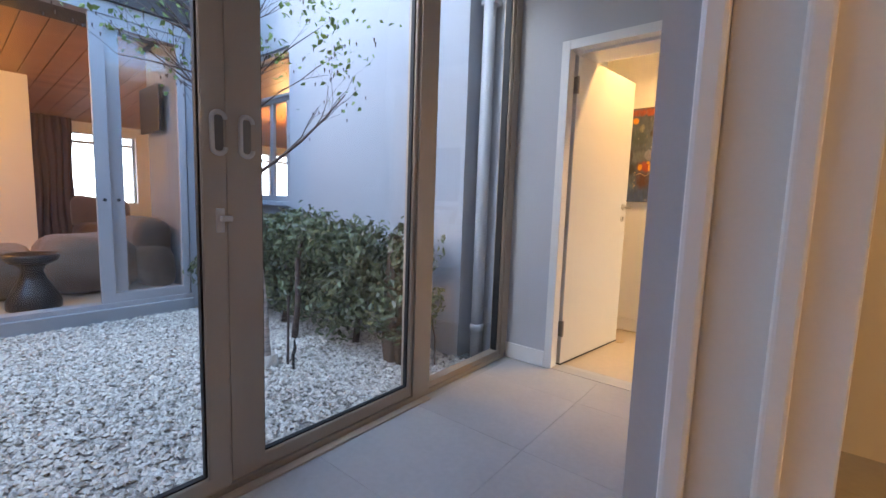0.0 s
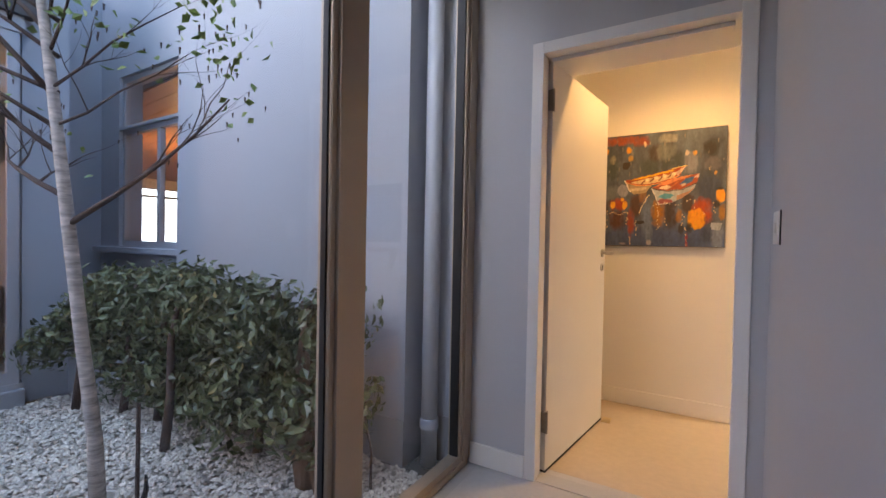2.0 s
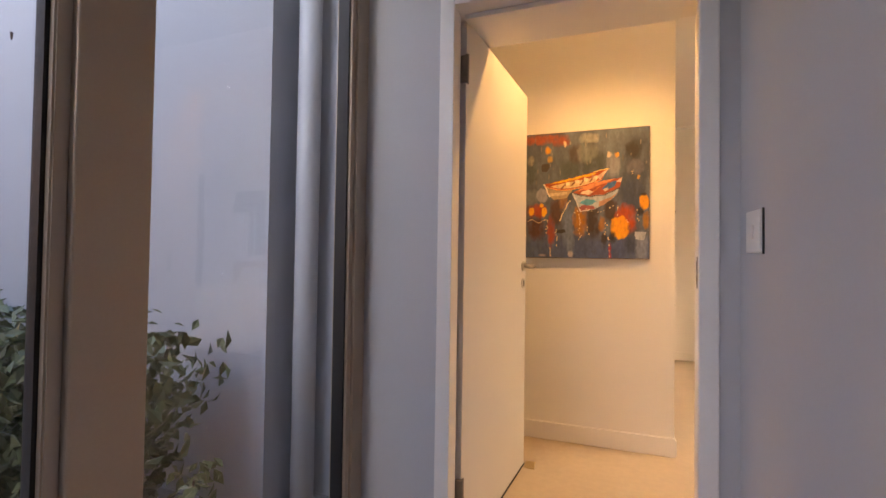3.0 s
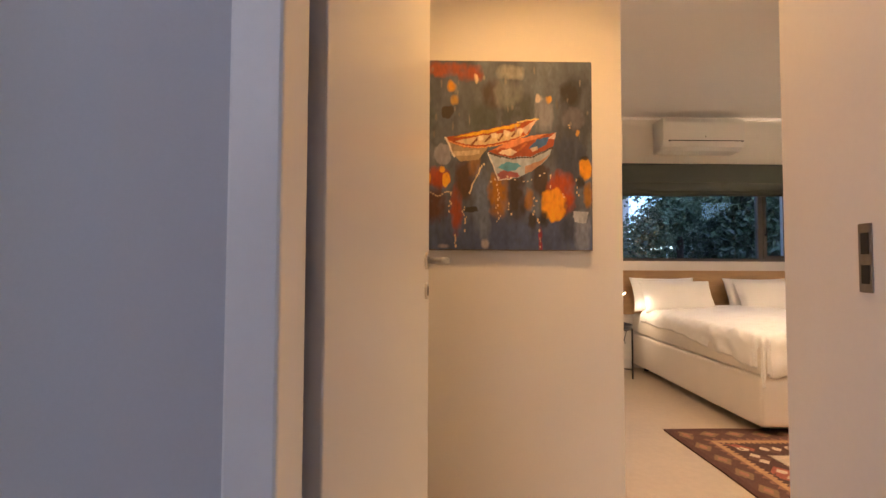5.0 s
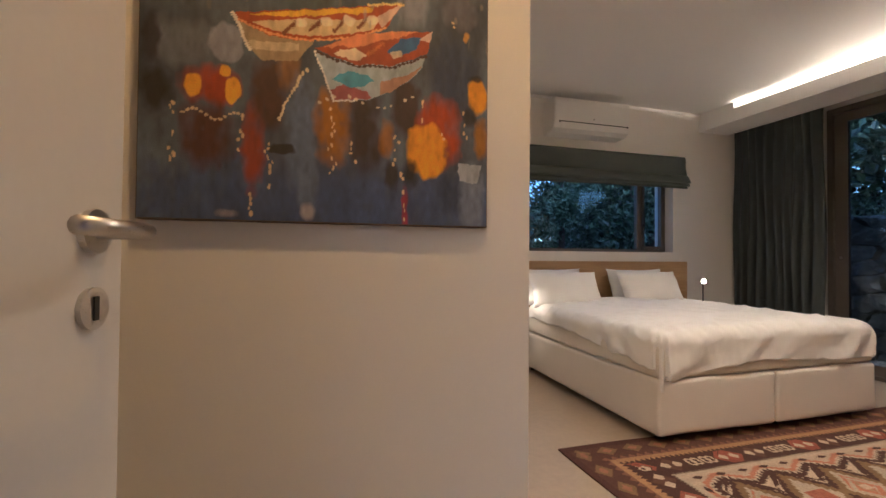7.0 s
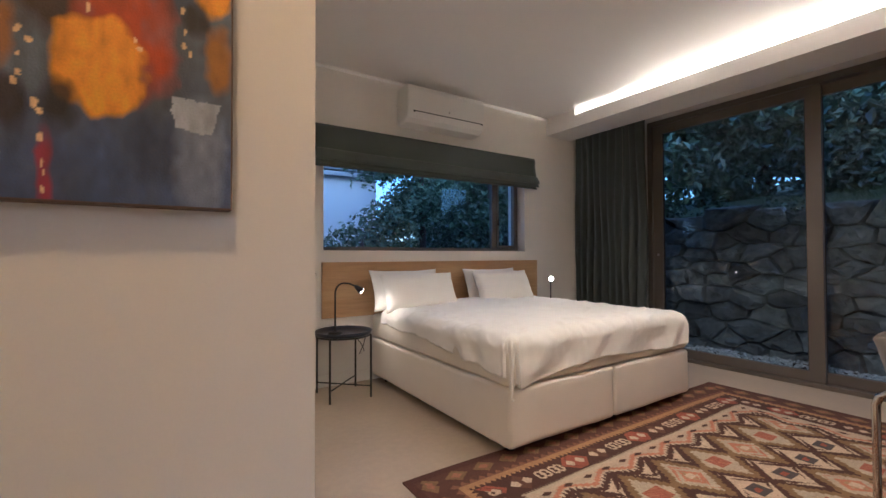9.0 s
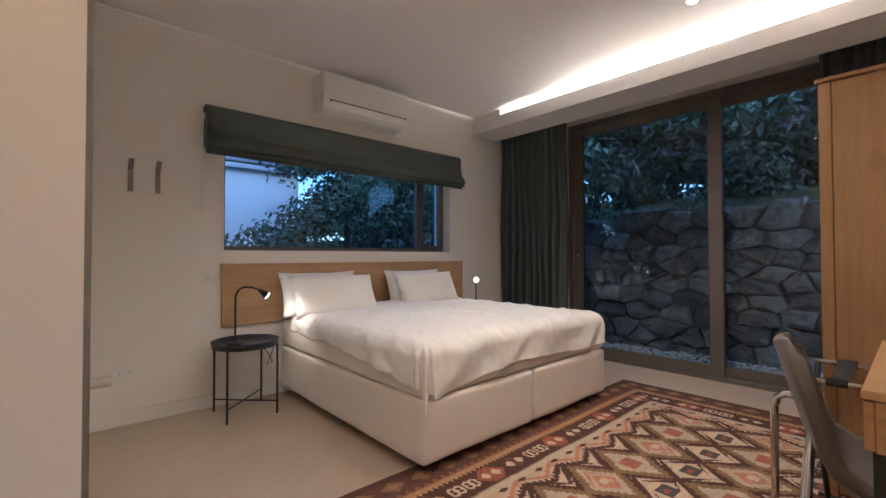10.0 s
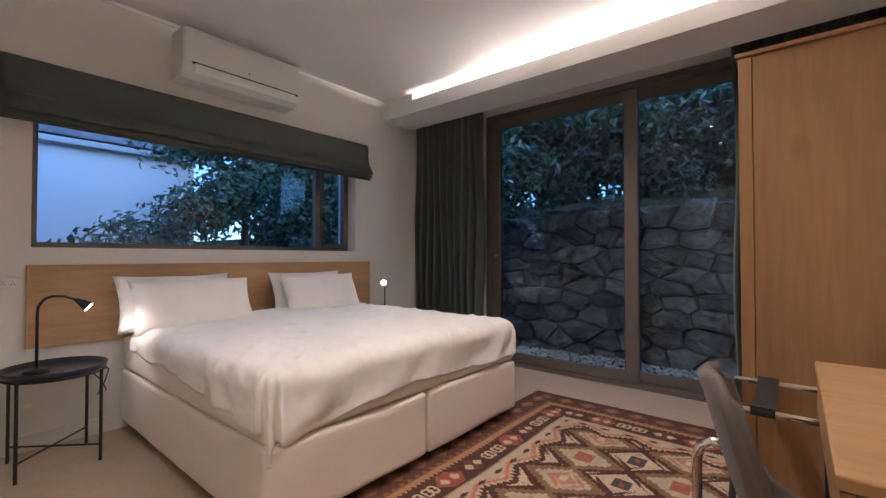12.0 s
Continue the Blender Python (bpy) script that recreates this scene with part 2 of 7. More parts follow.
M = dict(
    wall=surface("cream_wall_paint", (0.82, 0.79, 0.73), 0.75, vary=0.03, scale=0.8, grain=220, bump=0.08, dist=0.002),
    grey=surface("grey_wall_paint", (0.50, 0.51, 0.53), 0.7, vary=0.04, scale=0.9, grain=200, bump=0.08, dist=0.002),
    ceiling=surface("white_ceiling_paint", (0.88, 0.865, 0.84), 0.85, vary=0.03, scale=0.5, grain=180, bump=0.05, dist=0.002),
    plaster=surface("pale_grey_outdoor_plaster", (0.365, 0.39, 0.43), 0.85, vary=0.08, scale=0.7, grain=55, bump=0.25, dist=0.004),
    plinth=surface("grey_outdoor_plinth", (0.32, 0.33, 0.35), 0.85, vary=0.12, scale=2, grain=60, bump=0.2),
    enamel=surface("white_enamel_paint", (0.80, 0.79, 0.76), 0.35, vary=0.03, scale=1.5, grain=90, bump=0.03, dist=0.002),
    door=surface("white_door_paint", (0.68, 0.665, 0.64), 0.32, vary=0.03, scale=1.5, grain=90, bump=0.03, dist=0.002),
    tile=surface("grey_floor_tile", (0.48, 0.465, 0.45), 0.38, vary=0.14, scale=2.2, grain=35, bump=0.05, dist=0.002, random_tint=0.05),
    render=surface("pale_neighbour_plaster", (0.74, 0.77, 0.81), 0.85, vary=0.05, scale=0.8, grain=50, bump=0.2),
    grout=surface("grey_grout", (0.46, 0.447, 0.432), 0.9, vary=0.1, grain=120),
    screed=surface("beige_floor_screed", (0.50, 0.40, 0.285), 0.42, vary=0.16, scale=1.6, grain=26, bump=0.04, dist=0.003),
    bronze=surface("bronze_aluminium", (0.165, 0.143, 0.122), 0.42, metal=0.25, vary=0.06, scale=3, grain=160, bump=0.04, dist=0.001),
    taupe=surface("taupe_aluminium", (0.41, 0.34, 0.262), 0.45, metal=0.25, vary=0.06, scale=3, grain=160, bump=0.04, dist=0.001),
    pale=surface("pale_grey_aluminium", (0.42, 0.42, 0.44), 0.45, metal=0.2, vary=0.05, scale=3, grain=160, bump=0.03, dist=0.001),
    cast=surface("grey_cast_metal", (0.58, 0.56, 0.53), 0.45, vary=0.05, grain=120, bump=0.03),
    gasket=surface("black_rubber", (0.012, 0.012, 0.013), 0.6, vary=0.1, grain=90),
    steel=surface("brushed_steel", (0.60, 0.58, 0.55), 0.3, metal=1.0, vary=0.1, scale=6, grain=150, bump=0.05, dist=0.001, stretch=(1, 1, 8)),
    dullsteel=surface("dull_zinc", (0.30, 0.28, 0.26), 0.45, metal=0.9, vary=0.25, scale=14, grain=120, bump=0.1, dist=0.001),
    chrome=surface("polished_chrome", (0.75, 0.74, 0.73), 0.1, metal=1.0, vary=0.05, grain=60, bump=0.0),
    black=surface("black_powder_coat", (0.018, 0.018, 0.019), 0.42, vary=0.15, grain=200, bump=0.05, dist=0.001),
    navy=surface("dark_blue_lacquer", (0.02, 0.028, 0.045), 0.3, vary=0.1, grain=120, bump=0.02),
    oak=wood("oak_veneer", (0.40, 0.235, 0.105), (0.56, 0.36, 0.18), 0, knots=False, scale=7),
    pine=wood("knotty_pine", (0.27, 0.145, 0.055), (0.38, 0.215, 0.088), 2, scale=5),
    pine_flat=wood("pine_top", (0.30, 0.17, 0.065), (0.42, 0.25, 0.105), 1, scale=6),
    cedar=wood("orange_cedar_boards", (0.30, 0.14, 0.05), (0.45, 0.23, 0.09), 1, knots=False, scale=6),
    threshold=wood("pale_timber_strip", (0.42, 0.33, 0.25), (0.55, 0.45, 0.35), 1, knots=False, scale=8),
    linen=surface("white_cotton", (0.84, 0.815, 0.765), 0.85, vary=0.04, scale=3, grain=320, bump=0.2, dist=0.002, sheen=0.2),
    leather=surface("cream_leatherette", (0.78, 0.72, 0.64), 0.42, vary=0.06, scale=3, grain=240, bump=0.12, dist=0.002),
    mattress=surface("cream_mattress_fabric", (0.76, 0.71, 0.62), 0.85, vary=0.06, scale=4, grain=160, bump=0.3, dist=0.004),
    blind=surface("grey_green_blind_linen", (0.072, 0.088, 0.078), 0.85, vary=0.16, scale=3, grain=380, bump=0.25, dist=0.002, sheen=0.15),
    curtain=surface("charcoal_green_curtain", (0.068, 0.082, 0.079), 0.9, vary=0.16, scale=3, grain=420, bump=0.25, dist=0.002, sheen=0.2),
    brown_curtain=surface("brown_curtain", (0.13, 0.085, 0.055), 0.9, vary=0.15, scale=3, grain=250, bump=0.2),
    tan_curtain=surface("sand_curtain", (0.42, 0.31, 0.2), 0.9, vary=0.15, scale=3, grain=250, bump=0.2),
    plastic=surface("white_plastic", (0.78, 0.77, 0.73), 0.35, vary=0.02, grain=60, bump=0.0),
    slot=surface("dark_slot", (0.02, 0.02, 0.02), 0.7, vary=0.1, grain=60, bump=0.0),
    shell=surface("taupe_chair_fabric", (0.085, 0.066, 0.05), 0.75, vary=0.14, scale=5, grain=420, bump=0.3, dist=0.002, sheen=0.2),
    sofa=surface("brown_boucle", (0.20, 0.14, 0.095), 0.95, vary=0.3, scale=3, grain=60, bump=0.7, dist=0.012, sheen=0.3),
    stone=surface("grey_green_fieldstone", (0.125, 0.135, 0.15), 0.7, vary=0.6, scale=4.2, grain=18, bump=1.0, dist=0.035, second=(0.27, 0.27, 0.265), random_tint=0.55),
    mortar=surface("dark_earth_joint", (0.06, 0.055, 0.05), 0.95, vary=0.3, grain=40, bump=0.6, dist=0.02),
    earth=surface("dark_soil", (0.06, 0.048, 0.036), 0.95, vary=0.35, scale=3, grain=45, bump=0.8, dist=0.03),
    grassy=surface("grass_ground", (0.055, 0.075, 0.03), 0.9, vary=0.3, scale=3, grain=45, bump=0.6, dist=0.03),
    gravel=pebbly("cream_gravel", (0.70, 0.66, 0.58), (0.30, 0.28, 0.25), (0.82, 0.79, 0.73)),
    bed=surface("gravel_fines", (0.30, 0.27, 0.24), 0.95, vary=0.4, scale=20, grain=90, bump=0.8, dist=0.02),
    blue_gravel=pebbly("pale_pebbles", (0.66, 0.66, 0.66), (0.34, 0.34, 0.35), (0.8, 0.8, 0.79)),
    leaf=leafy("dark_hedge_leaf", (0.035, 0.05, 0.018), (0.155, 0.185, 0.085)),
    leaf_far=leafy("broad_shrub_leaf", (0.016, 0.032, 0.018), (0.10, 0.15, 0.085)),
    leaf_shrub=leafy("glossy_shrub_leaf", (0.03, 0.06, 0.03), (0.20, 0.28, 0.17)),
    leaf_birch=leafy("young_birch_leaf", (0.12, 0.2, 0.035), (0.2, 0.28, 0.07)),
    grass=leafy("grass_blade", (0.07, 0.12, 0.03), (0.17, 0.24, 0.07)),
    bark=surface("pale_birch_bark", (0.62, 0.57, 0.53), 0.8, vary=0.7, scale=16, grain=45, bump=0.5, dist=0.006, stretch=(0.5, 0.5, 2.2)),
    twig=surface("dark_twig", (0.09, 0.06, 0.05), 0.85, vary=0.3, scale=20, grain=90, bump=0.3),
    stump=surface("rotten_stump_bark", (0.16, 0.105, 0.07), 0.95, vary=0.5, scale=9, grain=40, bump=1.0, dist=0.02, stretch=(1, 1, 0.25)),
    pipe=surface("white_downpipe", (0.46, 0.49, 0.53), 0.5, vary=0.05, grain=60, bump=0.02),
    rooftile=surface("slate_roof_tile", (0.17, 0.165, 0.165), 0.75, vary=0.25, scale=6, grain=40, bump=0.3, random_tint=0.25),
    roofwood=surface("dark_fascia", (0.06, 0.055, 0.055), 0.6, vary=0.15, grain=60, bump=0.1),
    glass=glass("clear_glass"),
    dusk=glass("tinted_glass", (0.80, 0.90, 0.97)),
    led=glow("warm_led", (1.0, 0.80, 0.55), 40),
    bulb=glow("lamp_bulb", (1.0, 0.82, 0.6), 60),
    shade=glow("lit_lampshade", (1.0, 0.75, 0.45), 2.5),
    day=glow("bright_sky_backdrop", (0.9, 0.96, 1.0), 3.0),
    stain=surface("brass_strip", (0.55, 0.42, 0.22), 0.35, metal=0.8, vary=0.1, grain=60, bump=0.02),
    rug=painted("kilim_wool", 0.95, 330, 0.5),
    canvas=painted("oil_on_canvas", 0.62, 300, 0.35),
    ceramic=surface("black_glazed_stool", (0.016, 0.015, 0.014), 0.35, vary=0.15, grain=50, bump=0.05),
)

# ---------------------------------------------------------------- builders
ORIGIN = {}


def thing(name, label, category, at=(0, 0, 0), group="", kind=""):
    ob = new(name)
    ob.location = at
    ob.empty_display_size = 0.1
    ORIGIN[ob] = Vector(at)
    return tagged(ob, label, category, group, kind)


def finish(name, me, material, parent=None, label="", smooth=False):
    me.materials.append(material)
    if smooth:
        for p in me.polygons:
            p.use_smooth = True
    ob = new(name, me)
    if parent:
        ob.parent = parent
        ob.location = -ORIGIN.get(parent, Vector())
    ORIGIN[ob] = Vector()
    if label:
        ob["label"] = label
    return ob


def part(name, bm, material, parent=None, label="", smooth=False):
    me = bpy.data.meshes.new(name)
    bmesh.ops.recalc_face_normals(bm, faces=bm.faces[:])
    bm.to_mesh(me)
    bm.free()
    return finish(name, me, material, parent, label, smooth)


def raw(name, verts, faces, material, parent=None, label="", smooth=False):
    me = bpy.data.meshes.new(name)
    me.from_pydata([tuple(v) for v in verts], [], [tuple(f) for f in faces])
    me.update()
    return finish(name, me, material, parent, label, smooth)


def setting(name, bm, material, label, category, smooth=False):
    return tagged(part(name, bm, material, None, "", smooth), label, category, kind="structure")


def box(bm, x0, y0, z0, x1, y1, z1, bev=0.0, seg=2, m=None):
    r = bmesh.ops.create_cube(bm, size=1.0)
    vs = r["verts"]
    bmesh.ops.scale(bm, vec=(x1 - x0, y1 - y0, z1 - z0), verts=vs)
    bmesh.ops.translate(bm, vec=((x0 + x1) / 2, (y0 + y1) / 2, (z0 + z1) / 2), verts=vs)
    if m: bmesh.ops.transform(bm, matrix=m, verts=vs)
    if bev:
        es = list({e for v in vs for e in v.link_edges})
        bmesh.ops.bevel(bm, geom=es, offset=bev, segments=seg, affect='EDGES', profile=0.5)
    return bm


def boxes(*specs, bev=0.0, seg=2, m=None):
    bm = bmesh.new()
    for s in specs:
        box(bm, *s, bev=bev, seg=seg, m=m)
    return bm


def rod(bm, a, b, r0, r1=None, sides=12):
    a, b = Vector(a), Vector(b)
    d = b - a
    m = Matrix.Translation((a + b) / 2) @ d.to_track_quat('Z', 'Y').to_matrix().to_4x4()
    bmesh.ops.create_cone(bm, cap_ends=True, segments=sides, radius1=r0, radius2=r0 if r1 is None else r1, depth=d.length, matrix=m)
    return bm


def tube(points, radii, sides=10, closed=False):
    """A bent tube through points; radii one number or one for each point."""
    pts = [Vector(p) for p in points]
    rad = [radii] * len(pts) if isinstance(radii, (int, float)) else radii
    bm = bmesh.new()
    rings = []
    ref = None
    for i, p in enumerate(pts):
        d = (pts[min(i + 1, len(pts) - 1)] - pts[max(i - 1, 0)]).normalized()
        if ref is None:
            ref = d.orthogonal().normalized()
        ref = (ref - d * ref.dot(d)).normalized()
        o = d.cross(ref)
        rings.append([bm.verts.new(p + (ref * math.cos(2 * math.pi * k / sides) + o * math.sin(2 * math.pi * k / sides)) * rad[i]) for k in range(sides)])
    for a, b in zip(rings, rings[1:]):
        for k in range(sides):
            bm.faces.new((a[k], a[(k + 1) % sides], b[(k + 1) % sides], b[k]))
    bm.faces.new(rings[0][::-1])
    bm.faces.new(rings[-1])
    return bm


def lathe(profile, centre=(0, 0, 0), sides=28):
    bm = bmesh.new()
    rings = []
    for r, z in profile:
        rings.append([bm.verts.new((centre[0] + r * math.cos(2 * math.pi * k / sides), centre[1] + r * math.sin(2 * math.pi * k / sides), centre[2] + z)) for k in range(sides)])
    for a, b in zip(rings, rings[1:]):
        for k in range(sides):
            bm.faces.new((a[k], a[(k + 1) % sides], b[(k + 1) % sides], b[k]))
    bm.faces.new(rings[0][::-1])
    bm.faces.new(rings[-1])
    return bm


def rim(x0, x1, a0, a1, z0, z1, wa, wb, lo, hi, axis=1, bev=0.003):
    """One mitred frame: outer rectangle a0..a1, z0..z1, members wa, wb, lo, hi wide; x0..x1 is its depth."""
    bm = bmesh.new()
    outer = [(a0, z0), (a1, z0), (a1, z1), (a0, z1)]
    inner = [(a0 + wa, z0 + lo), (a1 - wb, z0 + lo), (a1 - wb, z1 - hi), (a0 + wa, z1 - hi)]
    g = [[[bm.verts.new((d, p[0], p[1]) if axis == 1 else (p[0], d, p[1])) for p in loop] for loop in (outer, inner)] for d in (x0, x1)]
    for i in range(4):
        j = (i + 1) % 4
        bm.faces.new((g[0][0][i], g[0][0][j], g[0][1][j], g[0][1][i]))
        bm.faces.new((g[1][0][i], g[1][0][j], g[1][1][j], g[1][1][i]))
        bm.faces.new((g[0][0][i], g[0][0][j], g[1][0][j], g[1][0][i]))
        bm.faces.new((g[0][1][i], g[0][1][j], g[1][1][j], g[1][1][i]))
    bmesh.ops.recalc_face_normals(bm, faces=bm.faces[:])
    es = [e for e in bm.edges if len(e.link_faces) == 2 and e.calc_face_angle(0) > 0.5]
    bmesh.ops.bevel(bm, geom=es, offset=bev, segments=2, affect='EDGES')
    return bm


def wall(name, material, label, x0, y0, x1, y1, z0, z1, opening=None, axis=0):
    """A wall box with one opening (from, to, bottom, top) along its axis."""
    if not opening:
        bm = boxes((x0, y0, z0, x1, y1, z1))
    else:
        a, b, lo, hi = opening
        bm = bmesh.new()
        if axis == 0:
            for s in ((x0, a, z0, z1), (b, x1, z0, z1), (a, b, z0, lo), (a, b, hi, z1)):
                if s[1] - s[0] > 1e-4 and s[3] - s[2] > 1e-4: box(bm, s[0], y0, s[2], s[1], y1, s[3])
        else:
            for s in ((y0, a, z0, z1), (b, y1, z0, z1), (a, b, z0, lo), (a, b, hi, z1)):
                if s[1] - s[0] > 1e-4 and s[3] - s[2] > 1e-4: box(bm, x0, s[0], s[2], x1, s[1], s[3])
        bmesh.ops.remove_doubles(bm, verts=bm.verts[:], dist=1e-5)
    return setting(name, bm, material, label, "wall")


def leaf_mesh(centres, normals, sizes, width=0.5, rng=None):
    """Folded leaves, one small kite for each centre."""
    rng = rng or np.random.default_rng(3)
    k = len(centres)
    nrm = normals / (np.linalg.norm(normals, axis=1)[:, None] + 1e-9)
    t = rng.normal(size=(k, 3))
    t -= nrm * np.sum(t * nrm, 1)[:, None]
    t /= np.linalg.norm(t, axis=1)[:, None] + 1e-9
    s = np.cross(nrm, t)
    L = sizes[:, None]
    v = np.stack([centres - t * L * 0.5, centres + s * L * width * 0.5 + nrm * L * 0.12, centres + t * L * 0.5, centres - s * L * width * 0.5 + nrm * L * 0.12], 1).reshape(-1, 3)
    i = np.arange(k)[:, None] * 4
    f = np.concatenate([i + [0, 1, 2], i + [0, 2, 3]], 0)
    return v, f


def crown(blobs, per_area, size, seed, width=0.5, fill=0.35):
    """Leaf places over the skins of several lumps, thinned unevenly."""
    rng = np.random.default_rng(seed)
    C, N = [], []
    for cx, cy, cz, rx, ry, rz in blobs:
        n = int(per_area * (rx * ry + ry * rz + rx * rz) * 4.2)
        d = rng.normal(size=(n, 3))
        d /= np.linalg.norm(d, axis=1)[:, None]
        wob = 1 + 0.22 * np.sin(d[:, 0] * 7 + seed) * np.cos(d[:, 1] * 6 + d[:, 2] * 5)
        r = wob * (1 - fill * rng.random(n) ** 1.5)
        C.append(np.array([cx, cy, cz]) + d * r[:, None] * np.array([rx, ry, rz]))
        N.append(d + rng.normal(size=(n, 3)) * 0.7)
    C, N = np.concatenate(C), np.concatenate(N)
    return leaf_mesh(C, N, size * rng.uniform(0.6, 1.3, len(C)), width, rng)


def pebbles(x0, y0, x1, y1, z, n, size, seed):
    rng = np.random.default_rng(seed)
    c = np.stack([rng.uniform(x0, x1, n), rng.uniform(y0, y1, n), z + rng.uniform(-0.3, 0.25, n) * size], 1)
    base = np.array([(1, 0, 0), (0, 1, 0), (-1, 0, 0), (0, -1, 0), (0, 0, 1), (0, 0, -1)], float)
    r = size * 0.5 * rng.uniform(0.6, 1.25, (n, 1, 1)) * np.array([1.15, 0.85, 0.6]) * rng.uniform(0.7, 1.3, (n, 6, 1))
    p = base[None] * r
    a = rng.uniform(0, 6.28, n)
    tl = rng.normal(0, 0.35, n)
    ca, sa, ct, st = np.cos(a)[:, None], np.sin(a)[:, None], np.cos(tl)[:, None], np.sin(tl)[:, None]
    x, y, zz = p[..., 0], p[..., 1], p[..., 2]
    x, zz = x * ct - zz * st, x * st + zz * ct
    p = np.stack([x * ca - y * sa, x * sa + y * ca, zz], -1) + c[:, None]
    f = np.array([(0, 1, 4), (1, 2, 4), (2, 3, 4), (3, 0, 4), (1, 0, 5), (2, 1, 5), (3, 2, 5), (0, 3, 5)])
    return p.reshape(-1, 3), (np.arange(n)[:, None, None] * 6 + f[None]).reshape(-1, 3)


def cloth(nx, ny, at):
    """A sheet of nx by ny cells; at(u, v) gives the place."""
    bm = bmesh.new()
    g = [[bm.verts.new(at(i / nx, j / ny)) for j in range(ny + 1)] for i in range(nx + 1)]
    for i in range(nx):
        for j in range(ny):
            bm.faces.new((g[i][j], g[i + 1][j], g[i + 1][j + 1], g[i][j + 1]))
    return bm


def thicken(ob, t):
    s = ob.modifiers.new("thickness", 'SOLIDIFY')
    s.thickness = t
    return ob


def dyed(name, nx, ny, x0, y0, x1, y1, place, colour, material, parent=None, blend=False):
    """A fine flat sheet whose cells carry a painted or woven colour."""
    us, vs = np.meshgrid(np.linspace(0, 1, nx + 1), np.linspace(0, 1, ny + 1), indexing="ij")
    u, v = us.ravel(), vs.ravel()
    P = place(x0 + (x1 - x0) * u, y0 + (y1 - y0) * v)
    i, j = np.meshgrid(np.arange(nx), np.arange(ny), indexing="ij")
    a = (i * (ny + 1) + j).ravel()
    F = np.stack([a, a + ny + 1, a + ny + 2, a + 1], 1)
    me = bpy.data.meshes.new(name)
    me.from_pydata([tuple(p) for p in P], [], [tuple(q) for q in F])
    me.update()
    cu, cv = (u, v) if blend else (((i + 0.5) / nx).ravel(), ((j + 0.5) / ny).ravel())
    col = colour(cu, cv)
    col = np.concatenate([col, np.ones((len(col), 1))], 1)
    at = me.color_attributes.new("dye", 'FLOAT_COLOR', 'POINT' if blend else 'CORNER')
    at.data.foreach_set("color", (col if blend else np.repeat(col, 4, axis=0)).astype(np.float32).ravel())
    return finish(name, me, material, parent)

# ---------------------------------------------------------------- large structure
GX, RX, DY0, DY1, PY, HY, EX = -0.84, 0.402, 3.86, 4.19, 5.16, 7.80, 4.50
DL, DR, DH = -0.478, 0.285, 1.995       # bedroom doorway
WX0, WX1, WZ0, WZ1 = 1.275, 3.475, 1.085, 2.02   # window over the bed
SY0, SY1, SZ1 = 4.2, 7.0, 2.44          # sliding door of the bedroom
CORR = 2.62

wall("wall_door", M["wall"], "cream painted wall with the bedroom doorway", -0.9, DY0 + 0.012, 4.9, 4.04, 0, 2.9, (DL - 0.022, DR + 0.075, 0, DH))
wall("wall_door_inner", M["wall"], "cream plastered reveal of the bedroom doorway", -0.9, 4.04, 4.9, DY1, 0, 2.9, (DL - 0.07, DR + 0.075, 0, DH))
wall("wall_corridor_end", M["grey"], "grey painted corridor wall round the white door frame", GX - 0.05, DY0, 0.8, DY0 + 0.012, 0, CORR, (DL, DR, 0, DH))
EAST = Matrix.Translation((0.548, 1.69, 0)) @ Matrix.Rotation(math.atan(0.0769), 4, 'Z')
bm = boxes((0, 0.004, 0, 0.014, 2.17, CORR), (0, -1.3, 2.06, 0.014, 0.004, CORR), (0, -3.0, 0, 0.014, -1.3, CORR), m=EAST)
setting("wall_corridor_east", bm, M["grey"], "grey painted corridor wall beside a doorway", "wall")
bm = boxes((0.014, 0.012, 0, 0.128, 2.2, CORR), (0.014, -1.3, 2.06, 0.128, 0.012, CORR), (0.014, -3.0, 0, 0.128, -1.3, CORR), m=EAST)
setting("wall_corridor_core", bm, M["wall"], "cream wall between corridor and back room", "wall")
lining = thing("door_frame", "white enamelled frame of the doorway behind the walker", "door frame", (0.6, 1.69, 0), kind="structure")
part("jamb_edge", boxes((0.026, -0.012, 0, 0.044, 0.012, 2.06), bev=0.004, m=EAST), M["enamel"], lining)
part("jamb", boxes((0.044, 0.0, 0, 0.130, 0.011, 2.06), bev=0.002, m=EAST), M["wall"], lining)
part("door_stop", boxes((0.085, -0.012, 0, 0.10, 0.001, 2.06), bev=0.003, m=EAST), M["wall"], lining)
part("wall_corner", boxes((0.0005, -0.002, 0, 0.026, 0.0039, 2.06), m=EAST), M["grey"], lining)
wall("wall_back_room_east", M["wall"], "plain cream back room wall", 3.0, -1.2, 3.15, DY0, 0, CORR)
wall("wall_back_south", M["wall"], "plain cream wall closing corridor and back room", GX - 0.1, -1.35, 3.15, -1.2, 0, CORR)
setting("ceiling_corridor", boxes((GX - 0.1, -1.35, CORR, 3.15, DY0, CORR + 0.15)), M["ceiling"], "white corridor ceiling", "ceiling")
wall("wall_lobby_west", M["wall"], "cream lobby wall behind the open door", -0.85, DY1, -0.70, PY, 0, 2.9)
wall("wall_painting", M["wall"], "cream painted lobby wall carrying the boat painting", -0.85, PY, 0.441, HY, 0, 2.9)
wall("wall_headboard", M["wall"], "cream bedroom wall with a long low window", 0.2, HY, 4.9, HY + 0.26, -0.3, 2.9, (WX0, WX1, WZ0, WZ1))
